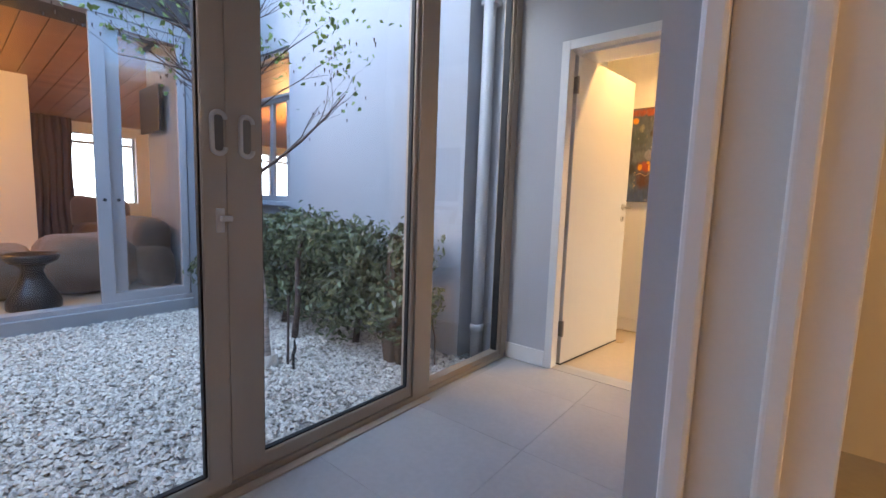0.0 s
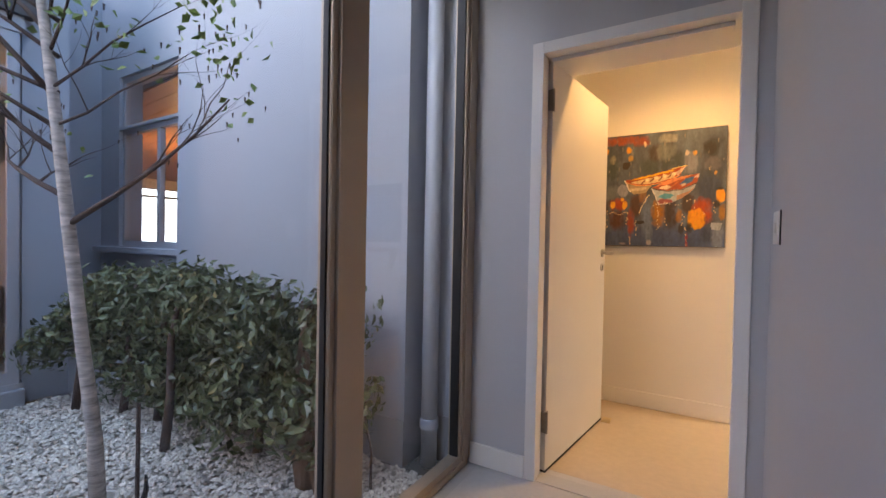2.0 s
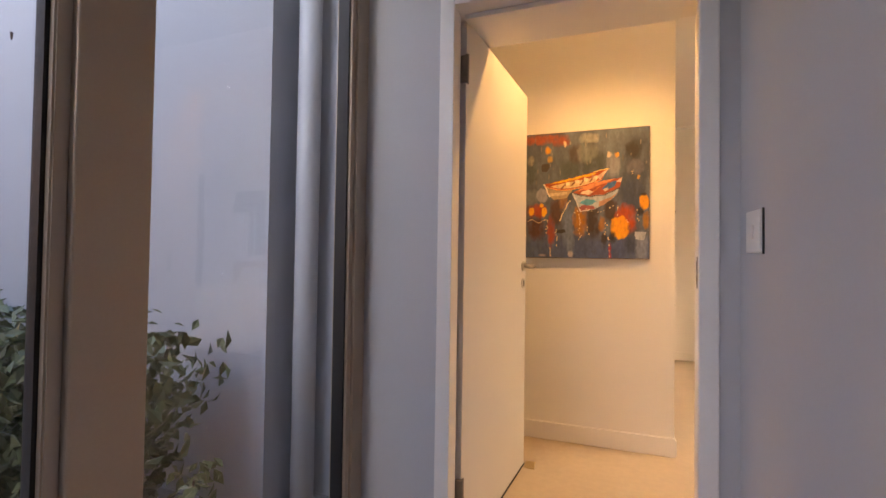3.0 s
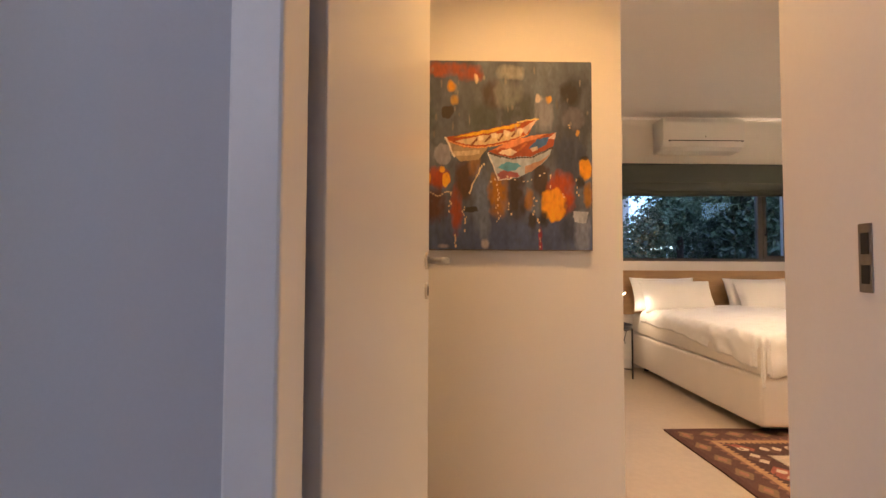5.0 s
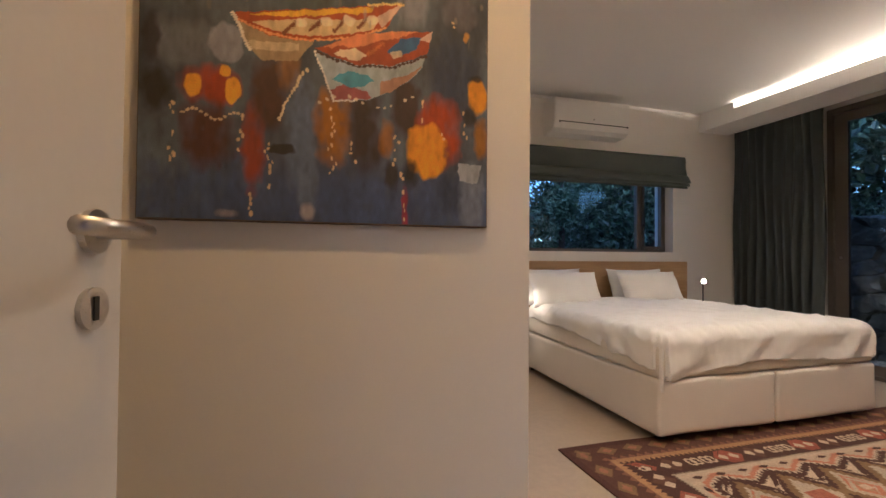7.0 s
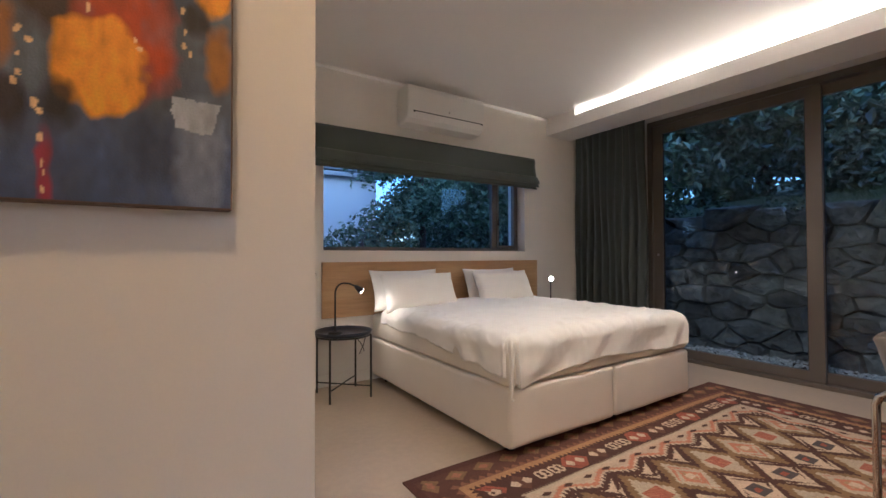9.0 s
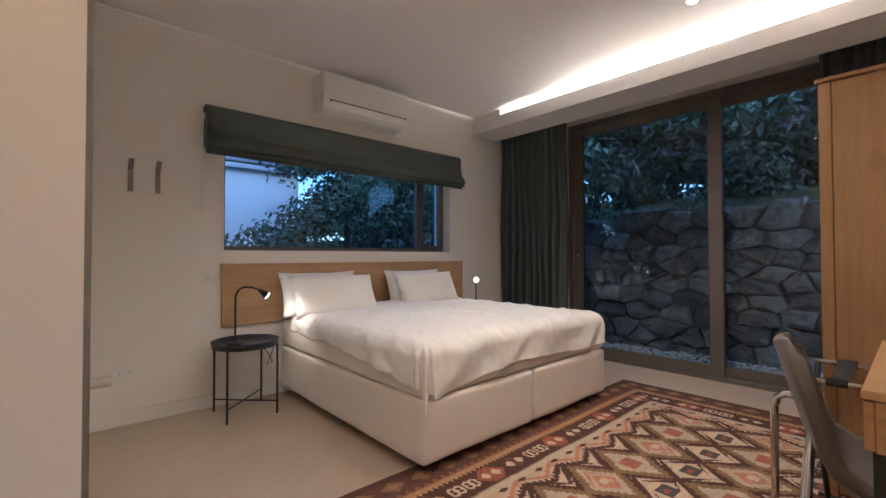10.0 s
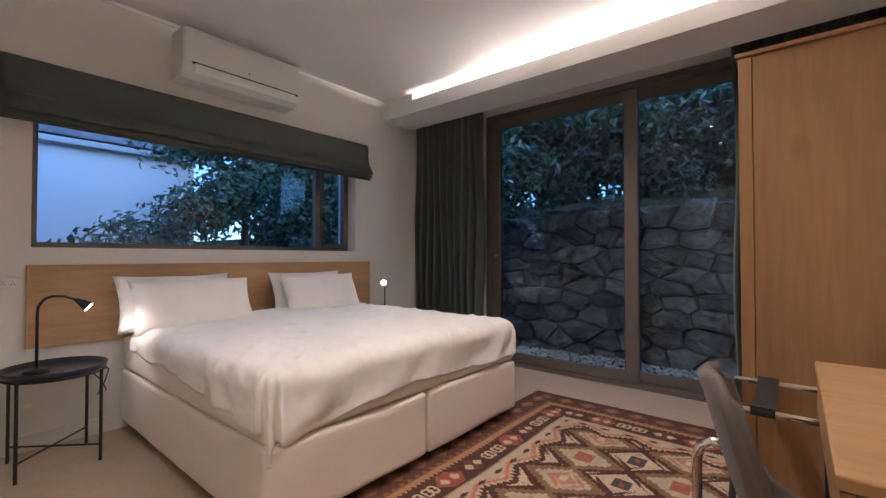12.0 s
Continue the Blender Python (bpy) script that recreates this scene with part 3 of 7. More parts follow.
wall("wall_garden", M["wall"], "cream bedroom wall round the sliding door", EX, DY1, EX + 0.22, HY, -0.3, 2.9, (SY0, SY1, 0, SZ1), 1)
setting("ceiling", boxes((-0.85, DY1, CEIL, EX, HY, CEIL + 0.2)), M["ceiling"], "smooth white bedroom ceiling", "ceiling")
# lowered strip of ceiling that hides the light and the curtain rail
BX = 3.82
bm = boxes((BX, DY1, 2.40, 4.22, HY, 2.44), (BX, DY1, 2.44, BX + 0.025, HY, 2.528), (4.20, DY1, 2.44, 4.22, HY, CEIL), (BX + 0.025, 7.42, 2.44, 4.2, HY, CEIL))
setting("ceiling_bulkhead", bm, M["ceiling"], "white lowered ceiling strip with a light cove", "ceiling")
setting("ceiling_light_strip", boxes((3.93, DY1 + 0.1, 2.441, 3.945, 7.40, 2.449)), M["led"], "warm glowing light strip lying in the cove", "strip light")

# floors
setting("floor", boxes((-0.85, 4.0, -0.2, EX + 0.05, HY, 0.0)), M["screed"], "smooth beige screed bedroom floor", "floor")
fl = setting("floor_corridor", boxes((GX, -1.2, -0.2, 3.0, 4.0, -0.003)), M["grout"], "grey large-format tiled corridor floor", "floor")
skirt = boxes((GX + 0.03, DY0 - 0.016, 0, DL - 0.045, DY0, 0.105), bev=0.004)
setting("baseboard_corridor", skirt, M["enamel"], "white painted skirting board", "skirting board")
setting("baseboard_corridor_east", boxes((-0.016, 0.06, 0, 0, 2.15, 0.105), bev=0.004, m=EAST), M["enamel"], "white painted skirting board", "skirting board")
setting("baseboard_lobby", boxes((-0.70, PY - 0.014, 0, 0.443, PY, 0.105), bev=0.003), M["wall"], "cream painted skirting board", "skirting board")
setting("baseboard_headboard", boxes((0.45, HY - 0.014, 0, EX, HY, 0.09), bev=0.003), M["wall"], "cream painted skirting board", "skirting board")
setting("baseboard_west", boxes((0.441, PY + 0.002, 0, 0.455, HY - 0.014, 0.09), bev=0.003), M["wall"], "cream painted skirting board", "skirting board")
setting("threshold", boxes((DL, DY0, -0.002, DR, DY0 + 0.09, 0.003)), M["grout"], "dark joint strip in the doorway", "threshold")
setting("threshold_glazing", boxes((GX + 0.035, -1.2, -0.002, GX + 0.075, 3.0, 0.006)), M["threshold"], "pale strip along the glazing", "threshold")
setting("cornice_headboard", boxes((0.45, HY - 0.012, CEIL - 0.028, BX, HY, CEIL - 0.012)), M["ceiling"], "thin white shadow-line trim under the ceiling", "trim")


def prism(bm, plan, z0, z1):
    """An upright block over a plan given counter-clockwise."""
    lo = [bm.verts.new((x, y, z0)) for x, y in plan]
    hi = [bm.verts.new((x, y, z1)) for x, y in plan]
    bm.faces.new(hi)
    bm.faces.new(lo[::-1])
    for i in range(len(plan)):
        j = (i + 1) % len(plan)
        bm.faces.new((lo[i], lo[j], hi[j], hi[i]))
    bmesh.ops.recalc_face_normals(bm, faces=bm.faces[:])


def door_casing(name, label, x0, x1, y0, y1, h, w=0.045, proud=0.012):
    """Steel door frame: jambs with a stop, and flat faces on both sides."""
    t = thing(name, label, "door frame", ((x0 + x1) / 2, y0, 0), kind="structure")
    for s, x in ((1, x0), (-1, x1)):
        a, b = sorted((x - s * w, x + s * 0.008))
        part("jamb_face", boxes((a, y0 - proud, 0, b, y0, h + w), bev=0.004), M["enamel"], t)
        if s < 0:
            bm = bmesh.new()
            prism(bm, [(x + 0.001, y0 + 0.001), (x + 0.065, y1 + 0.055), (x + 0.14, y1 + 0.055), (x + 0.14, y1 + 0.001), (x + 0.0745, y1 - 0.001), (x + 0.0745, y0 + 0.013), (x + 0.04, y0 + 0.001)], 0, h - 0.001)
            part("jamb", bm, M["enamel"], t, "white splayed jamb")
            continue
        a, b = sorted((x, x + s * 0.006))
        part("jamb", boxes((a, y0, 0, b, y0 + 0.075, h), bev=0.001), M["enamel"], t)
    part("head_face", boxes((x0 + 0.008, y0 - proud + 0.001, h - 0.008, x1 - 0.008, y0, h + w), bev=0.003), M["enamel"], t)
    part("head", boxes((x0, y0, h - 0.006, x1, y1, h)), M["enamel"], t)
    part("head_stop", boxes((x0 + 0.024, y0 + 0.061, h - 0.024, x1 - 0.024, y0 + 0.119, h - 0.006), bev=0.003), M["enamel"], t)
    return t


casing = door_casing("door_frame", "white enamelled steel door frame of the bedroom", DL, DR, DY0, DY1, DH)
STRIKE = 0.032                           # the strike plate sits behind the stop
JAMB = Matrix.Translation((DR + 0.001, DY0, 0)) @ Matrix.Rotation(-math.atan(0.064 / 0.384), 4, 'Z') @ Matrix.Translation((0, -DY0 + STRIKE, 0))
bm = boxes((-0.0025, 4.018, 1.015, 0, 4.042, 1.118), bev=0.001, m=JAMB)
plate = part("strike_plate", bm, M["dullsteel"], casing, "worn zinc strike plate")
part("latch_hole", boxes((-0.0035, 4.022, 1.072, -0.0024, 4.036, 1.104), m=JAMB), M["slot"], plate)
part("bolt_hole", boxes((-0.0035, 4.022, 1.028, -0.0024, 4.036, 1.056), m=JAMB), M["slot"], plate)


def room_door():
    """The open leaf, swung into the lobby."""
    W, H, T = 0.831, 1.985, 0.04
    t = thing("door_1", "white flush door standing open into the lobby", "door", (DL, 4.04, 0))
    a = math.atan2(0.1335, 0.991)
    m = Matrix.Translation((-0.494, 3.9555, 0)) @ Matrix.Rotation(radians(90) - a, 4, 'Z')
    leaf = part("leaf", boxes((0.002, -T, 0.008, W, 0, H), bev=0.003, m=m), M["door"], t)
    part("drop_seal", boxes((0.0, -T - 0.003, 0.004, W, 0.003, 0.012), m=m), M["slot"], t, "dark seal along the foot")
    for z in (0.25, 1.80):
        h = part("hinge", boxes((-0.012, -T - 0.004, z - 0.05, 0.02, -T + 0.02, z + 0.05), bev=0.002, m=m), M["dullsteel"], t, "dull steel butt hinge")
        bm = rod(bmesh.new(), m @ Vector((-0.004, -T - 0.006, z - 0.052)), m @ Vector((-0.004, -T - 0.006, z + 0.052)), 0.007)
        part("hinge_pin", bm, M["dullsteel"], h)
    for side, y in ((-1, -T), (1, 0.0)):
        hx, hz = W - 0.06, 1.064
        bm = rod(bmesh.new(), m @ Vector((hx, y, hz)), m @ Vector((hx, y + side * 0.008, hz)), 0.026, sides=24)
        rose = part("rose", bm, M["steel"], t, "brushed steel rose")
        p = [Vector((hx, y + side * 0.006, hz)), Vector((hx, y + side * 0.056, hz)), Vector((hx - 0.012, y + side * 0.066, hz)), Vector((hx - 0.06, y + side * 0.068, hz)), Vector((hx - 0.125, y + side * 0.066, hz))]
        part("lever", tube([m @ q for q in p], 0.0095, 12), M["steel"], rose, "brushed steel lever", True)
        bm = rod(bmesh.new(), m @ Vector((hx, y, hz - 0.09)), m @ Vector((hx, y + side * 0.006, hz - 0.09)), 0.025, sides=24)
        esc = part("keyhole_plate", bm, M["steel"], t, "round steel keyhole plate")
        part("keyhole", boxes((hx - 0.004, y - 0.0005 if side > 0 else y - 0.008, hz - 0.104, hx + 0.004, y + 0.008 if side > 0 else y + 0.0005, hz - 0.076), m=m), M["slot"], esc)
    return t


room_door()


def upright_glazing():
    """Corridor glazing: one fixed light, two sliding leaves, in bronze aluminium."""
    t = thing("window_corridor", "taupe aluminium sliding glazing onto the gravel court", "glazing", (GX, 1.5, 0), kind="structure")
    x0, x1 = GX - 0.06, GX + 0.03
    part("sill_rail", boxes((x0, -1.2, 0, x1, DY0 - 0.03, 0.028), bev=0.003), M["taupe"], t)
    part("head_rail", boxes((x0, -1.2, 2.42, x1, DY0 - 0.03, 2.6), bev=0.003), M["taupe"], t)
    part("end_post", boxes((x0, DY0 - 0.075, 0.028, x1, DY0, 2.42), bev=0.003), M["taupe"], t)
    part("mullion", boxes((x0, 2.905, 0.028, x1 + 0.004, 3.035, 2.42), bev=0.004), M["taupe"], t)
    f = part("fixed_light", boxes((x0 + 0.03, 3.035, 0.028, x0 + 0.036, DY0 - 0.075, 2.42)), M["glass"], t, "clear fixed pane")
    f.visible_shadow = False
    part("glazing_bead", boxes((x0 + 0.02, 3.035, 0.028, x1 - 0.01, DY0 - 0.075, 0.06), (x0 + 0.02, DY0 - 0.10, 0.06, x1 - 0.01, DY0 - 0.075, 2.42), bev=0.002), M["taupe"], t)
    part("gasket", boxes((x0 + 0.026, DY0 - 0.108, 0.06, x1 - 0.02, DY0 - 0.10, 2.42), (x0 + 0.026, 3.035, 0.06, x1 - 0.02, 3.04, 2.42)), M["gasket"], t, "black rubber gasket")
    for k, (a, b, dx, la, lb) in enumerate(((1.975, 2.905, 0.0, 0.125, 0.025), (0.4, 1.97, 0.012, 0.06, 0.075))):
        s0, s1 = GX - 0.025 + dx, GX + 0.022 + dx
        leaf = part("sliding_leaf", rim(s0, s1, a, b, 0.03, 2.42, la, lb, 0.055, 0.09), M["taupe"], t)
        g = part("pane", boxes((s0 + 0.02, a + la, 0.085, s0 + 0.026, b - lb, 2.33)), M["glass"], leaf, "clear glass pane")
        g.visible_shadow = False
        part("pane_gasket", boxes((s0 + 0.012, a + la, 0.085, s0 + 0.034, a + la + 0.007, 2.33), (s0 + 0.012, b - lb - 0.007, 0.085, s0 + 0.034, b - lb, 2.33), (s0 + 0.012, a + la, 0.085, s0 + 0.034, b - lb, 0.091)), M["gasket"], leaf)
        y = 2.045 if k == 0 else 1.948
        pts = [(s1 + 0.004, y + 0.021 * math.cos(q), 1.245 + (0.045 if math.sin(q) >= 0 else -0.045) + 0.021 * math.sin(q)) for q in np.linspace(0, 2 * math.pi, 29)]
        pull = part("flush_pull", tube(pts, 0.0075, 8), M["cast"], leaf, "oval flush finger pull", True)
        part("pull_recess", boxes((s1 - 0.001, y - 0.016, 1.19, s1 + 0.002, y + 0.016, 1.30), bev=0.0006), M["bronze"], pull)
        if k == 1:
            part("lock_plate", boxes((s1, y - 0.014, 0.925, s1 + 0.006, y + 0.014, 1.005), bev=0.003), M["cast"], leaf, "grey lock plate")
            part("key", boxes((s1 + 0.006, y - 0.004, 0.962, s1 + 0.03, y + 0.03, 0.980), bev=0.003), M["cast"], leaf, "key left in the lock")
    part("outer_leaf", boxes((GX - 0.025, -1.2, 0.03, GX + 0.022, 0.39, 0.085), (GX - 0.025, 0.3, 0.085, GX + 0.022, 0.39, 2.42), bev=0.003), M["taupe"], t)
    return t


upright_glazing()

# bedroom sliding door
sd = thing("door_2", "bronze aluminium sliding glass door onto the stone garden", "sliding door", (EX + 0.05, 5.6, 0), kind="structure")
part("outer_casing", rim(EX - 0.02, EX + 0.12, SY0, SY1, 0, SZ1, 0.05, 0.05, 0.035, 0.055), M["bronze"], sd)
for a, b, dx in ((5.58, SY1 - 0.05, 0.0), (SY0 + 0.05, 5.69, 0.052)):
    s0, s1 = EX + dx + 0.002, EX + dx + 0.045
    leaf = part("sliding_leaf", rim(s0, s1, a, b, 0.036, 2.384, 0.1, 0.1, 0.084, 0.084), M["bronze"], sd)
    g = part("pane", boxes((s0 + 0.018, a + 0.1, 0.12, s0 + 0.024, b - 0.1, 2.30)), M["dusk"], leaf, "dark reflecting glass pane")
    g.visible_shadow = False
    part("pane_gasket", boxes((s0 + 0.01, a + 0.1, 0.12, s0 + 0.03, a + 0.106, 2.3), (s0 + 0.01, b - 0.106, 0.12, s0 + 0.03, b - 0.1, 2.3)), M["gasket"], leaf)
    part("lock_button", rod(bmesh.new(), (s0 - 0.008, b - 0.05, 1.05), (s0, b - 0.05, 1.05), 0.012), M["steel"], leaf, "small steel lock button")

# window over the bed
wd = thing("window_1", "long bronze aluminium window with a narrow opening light", "window", ((WX0 + WX1) / 2, HY + 0.1, WZ0), kind="structure")
y0, y1 = HY + 0.11, HY + 0.16
part("window_frame", rim(y0, y1, WX0, WX1, WZ0, WZ1, 0.035, 0.035, 0.04, 0.04, 0), M["bronze"], wd)
part("mullion", boxes((3.115, y0, WZ0 + 0.04, 3.165, y1, WZ1 - 0.04), bev=0.003), M["bronze"], wd)
sash = part("opening_light", rim(y0 - 0.008, y1 - 0.01, 3.167, WX1 - 0.037, WZ0 + 0.042, WZ1 - 0.042, 0.033, 0.025, 0.028, 0.028, 0, 0.002), M["bronze"], wd)
part("latch", boxes((3.172, y0 - 0.03, 1.37, 3.19, y0 - 0.008, 1.39), (3.175, y0 - 0.034, 1.36, 3.187, y0 - 0.026, 1.46), bev=0.003), M["black"], sash, "black window latch")
for a, b in ((WX0 + 0.035, 3.115), (3.20, WX1 - 0.062)):
    g = part("pane", boxes((a, y0 + 0.02, WZ0 + 0.04, b, y0 + 0.026, WZ1 - 0.04)), M["dusk"], wd, "clear glass pane")
    g.visible_shadow = False
part("window_sill", boxes((WX0 + 0.002, HY + 0.001, WZ0 - 0.0, WX1 - 0.002, y0, WZ0 + 0.008), bev=0.002), M["wall"], wd)

# pocket door edge in the west wall
pk = thing("door_3", "slim steel-edged pocket door in the west wall", "door", (0.441, 5.45, 0), kind="structure")
part("edge_strip", boxes((0.441, 5.40, 0.0, 0.457, 5.42, 2.2), bev=0.003), M["dullsteel"], pk)
part("leaf", boxes((0.441, 5.42, 0.01, 0.449, 6.2, 2.2), bev=0.002), M["enamel"], pk)
part("latch_knob", rod(bmesh.new(), (0.457, 5.41, 0.83), (0.485, 5.41, 0.83), 0.009), M["steel"], pk, "small steel knob")

# ---------------------------------------------------------------- court outside the corridor
YP = 3.68
GZ = -0.04
setting("ground_court", boxes((-3.75, -1.4, -0.4, GX - 0.06, YP, GZ - 0.008)), M["bed"], "gravel fines under the court gravel", "ground")
v, f = pebbles(-3.72, -0.2, GX - 0.07, YP - 0.01, GZ, 42000, 0.031, 5)
tagged(raw("gravel", v, f, M["gravel"]), "cream and grey crushed stone gravel in the court", "gravel", kind="stuff")
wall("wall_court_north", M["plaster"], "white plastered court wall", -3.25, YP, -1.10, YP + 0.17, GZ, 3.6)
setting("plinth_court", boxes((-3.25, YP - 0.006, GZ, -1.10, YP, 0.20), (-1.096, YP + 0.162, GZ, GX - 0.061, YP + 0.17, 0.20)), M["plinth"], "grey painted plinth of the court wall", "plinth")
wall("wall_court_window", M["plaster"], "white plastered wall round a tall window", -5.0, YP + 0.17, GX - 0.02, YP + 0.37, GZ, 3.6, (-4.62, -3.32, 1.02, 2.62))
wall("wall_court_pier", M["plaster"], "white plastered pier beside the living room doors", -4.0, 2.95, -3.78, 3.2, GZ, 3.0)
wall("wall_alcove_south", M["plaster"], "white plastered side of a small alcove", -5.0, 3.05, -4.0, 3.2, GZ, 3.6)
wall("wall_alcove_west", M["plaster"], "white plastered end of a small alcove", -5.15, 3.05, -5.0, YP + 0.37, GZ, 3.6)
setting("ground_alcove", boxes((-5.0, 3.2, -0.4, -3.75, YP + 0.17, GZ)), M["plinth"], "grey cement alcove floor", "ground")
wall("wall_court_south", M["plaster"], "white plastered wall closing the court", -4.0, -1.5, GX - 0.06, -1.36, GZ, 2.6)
setting("roof_eaves_court", boxes((-4.6, -1.5, 2.56, -3.70, 3.0, 2.82)), M["roofwood"], "dark fascia and eaves over the living room", "eaves")
setting("roof_eaves_north", boxes((-3.3, YP - 0.25, 3.05, GX, YP + 0.3, 3.2)), M["roofwood"], "dark eaves above the court wall", "eaves")
setting("kerb", boxes((-3.86, -1.4, GZ - 0.1, -3.70, 2.95, 0.07), bev=0.006), M["plinth"], "grey cement kerb under the living room doors", "kerb")

w2 = thing("window_2", "white framed tall window with transom beside the court wall", "window", (-3.5, YP + 0.22, 1.04), kind="structure")
a0, a1 = YP + 0.2, YP + 0.25
part("window_frame", rim(a0, a1, -4.62, -3.32, 1.02, 2.62, 0.045, 0.045, 0.05, 0.05, 0), M["pale"], w2)
part("transom", boxes((-4.575, a0, 2.08, -3.365, a1, 2.13), bev=0.004), M["pale"], w2)
for x in (-3.98, -3.64):
    part("mullion", boxes((x, a0 + 0.001, 1.07, x + 0.05, a1, 2.08), bev=0.004), M["pale"], w2)
part("transom_drip", boxes((-4.66, a0 - 0.03, 2.12, -3.3, a0, 2.15), bev=0.004), M["pale"], w2)
part("window_sill", boxes((-4.95, YP + 0.08, 0.96, -3.26, a0, 1.01), bev=0.006), M["plaster"], w2, "white plaster sill")
for p in ((-4.575, -3.98, 1.07, 2.08), (-3.93, -3.64, 1.07, 2.08), (-3.59, -3.365, 1.07, 2.08), (-4.575, -3.365, 2.13, 2.57)):
    part("pane", boxes((p[0], a0 + 0.02, p[2], p[1], a0 + 0.026, p[3])), M["glass"], w2).visible_shadow = False

dp = thing("downpipe", "white painted round rain pipe on the court wall", "downpipe", (-1.015, YP + 0.105, GZ))
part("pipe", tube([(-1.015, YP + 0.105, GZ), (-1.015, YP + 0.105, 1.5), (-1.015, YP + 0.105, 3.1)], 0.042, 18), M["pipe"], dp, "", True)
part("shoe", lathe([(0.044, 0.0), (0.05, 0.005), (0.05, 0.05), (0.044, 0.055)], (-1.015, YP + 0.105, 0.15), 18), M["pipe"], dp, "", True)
for z in (2.35,):
    part("bracket", boxes((-1.07, YP + 0.075, z, -0.96, YP + 0.165, z + 0.035), bev=0.006), M["pipe"], dp)

# living room doors
lv = thing("door_4", "pale grey aluminium sliding doors of the living room, half open", "sliding door", (-3.8, 1.5, 0.07), kind="structure")
part("track", boxes((-3.86, -1.4, 0.07, -3.74, 2.95, 0.11), bev=0.003), M["pale"], lv)
part("head_rail", boxes((-3.86, -1.4, 2.45, -3.74, 2.95, 2.56), bev=0.003), M["pale"], lv)
for a, b, dx in ((2.255, 2.93, 0.0), (2.36, 2.95, -0.05)):
    s0, s1 = -3.79 + dx, -3.75 + dx
    leaf = part("sliding_leaf", rim(s0, s1, a, b, 0.11, 2.45, 0.095, 0.06, 0.08, 0.08), M["pale"], lv)
    part("pane", boxes((s0 + 0.015, a + 0.095, 0.19, s0 + 0.02, b - 0.06, 2.37)), M["glass"], leaf).visible_shadow = False
    part("lock", rod(bmesh.new(), (s1, a + 0.05, 0.98), (s1 + 0.012, a + 0.05, 0.98), 0.014), M["black"], leaf)

# living room shell
setting("floor_living", boxes((-9.5, -1.5, -0.1, -5.15, 9.0, 0.08), (-5.15, -1.5, -0.1, -3.86, 3.05, 0.08), (-5.15, YP + 0.37, -0.1, -3.0, 9.0, 0.08)), M["screed"], "beige living room floor", "floor")
wall("wall_living_west", M["wall"], "cream living room wall with a wide bright window", -9.7, -1.5, -9.5, 9.0, 0, 3.6, (3.05, 7.6, 0.85, 2.1), 1)
wall("wall_living_window_pier", M["wall"], "cream wall between two living room windows", -9.68, 4.12, -9.48, 5.75, 0, 2.3)
wall("wall_living_south", M["wall"], "cream living room wall", -9.7, -1.65, -3.86, -1.5, 0, 3.6)
wall("wall_living_north", M["wall"], "cream living room wall", -9.7, 9.0, -3.0, 9.15, 0, 3.6)
wall("wall_living_east", M["wall"], "cream living room wall", -3.1, YP + 0.37, -2.95, 9.0, 0, 3.6)
wl = thing("window_3", "wide living room window with white mullions", "window", (-9.6, 5.0, 0.95), kind="structure")
for y in (3.05, 3.52, 4.08, 5.75, 6.15, 6.55, 6.95, 7.5):
    part("mullion", boxes((-9.64, y, 0.85, -9.56, y + 0.05, 2.1), bev=0.004), M["pale"], wl)
part("rail", boxes((-9.63, 3.05, 1.92, -9.57, 7.6, 1.97), bev=0.003), M["pale"], wl)
setting("backdrop_distance", boxes((-75, -60, -8, -74.5, 70, 30)), M["day"], "bright hazy evening sky far off", "backdrop")
# boarded ceiling that rises away from the court
CR = thing("ceiling_living", "orange cedar boarded sloping ceiling", "ceiling", (-6.6, 3.7, 2.5), kind="structure")
bm = bmesh.new()
for i in range(54):
    y = -1.5 + i * 0.195
    m = Matrix.Translation((-9.5, y, 2.30)) @ Matrix.Rotation(math.atan2(-0.28, 1) * -0.25, 4, 'Y').inverted()
    box(bm, 0, 0.004, 0, 5.62 if y < 2.9 else 4.3 if y < 4.04 else 6.45, 0.189, 0.02, m=m)
part("boards", bm, M["cedar"], CR)
part("backing", boxes((0, -1.5, 0.022, 5.62, 3.05, 0.06), (0, 3.05, 0.022, 4.3, 4.05, 0.06), (0, 4.05, 0.022, 6.45, 9.1, 0.06), m=Matrix.Translation((-9.5, 0, 2.30)) @ Matrix.Rotation(math.atan2(-0.28, 1) * -0.25, 4, 'Y').inverted()), M["roofwood"], CR)
setting("column_living", boxes((-7.3, 1.95, 0.08, -6.95, 2.3, 2.7), (-7.32, 1.93, 0.08, -6.93, 2.32, 0.18)), M["wall"], "cream square column with skirting", "column")


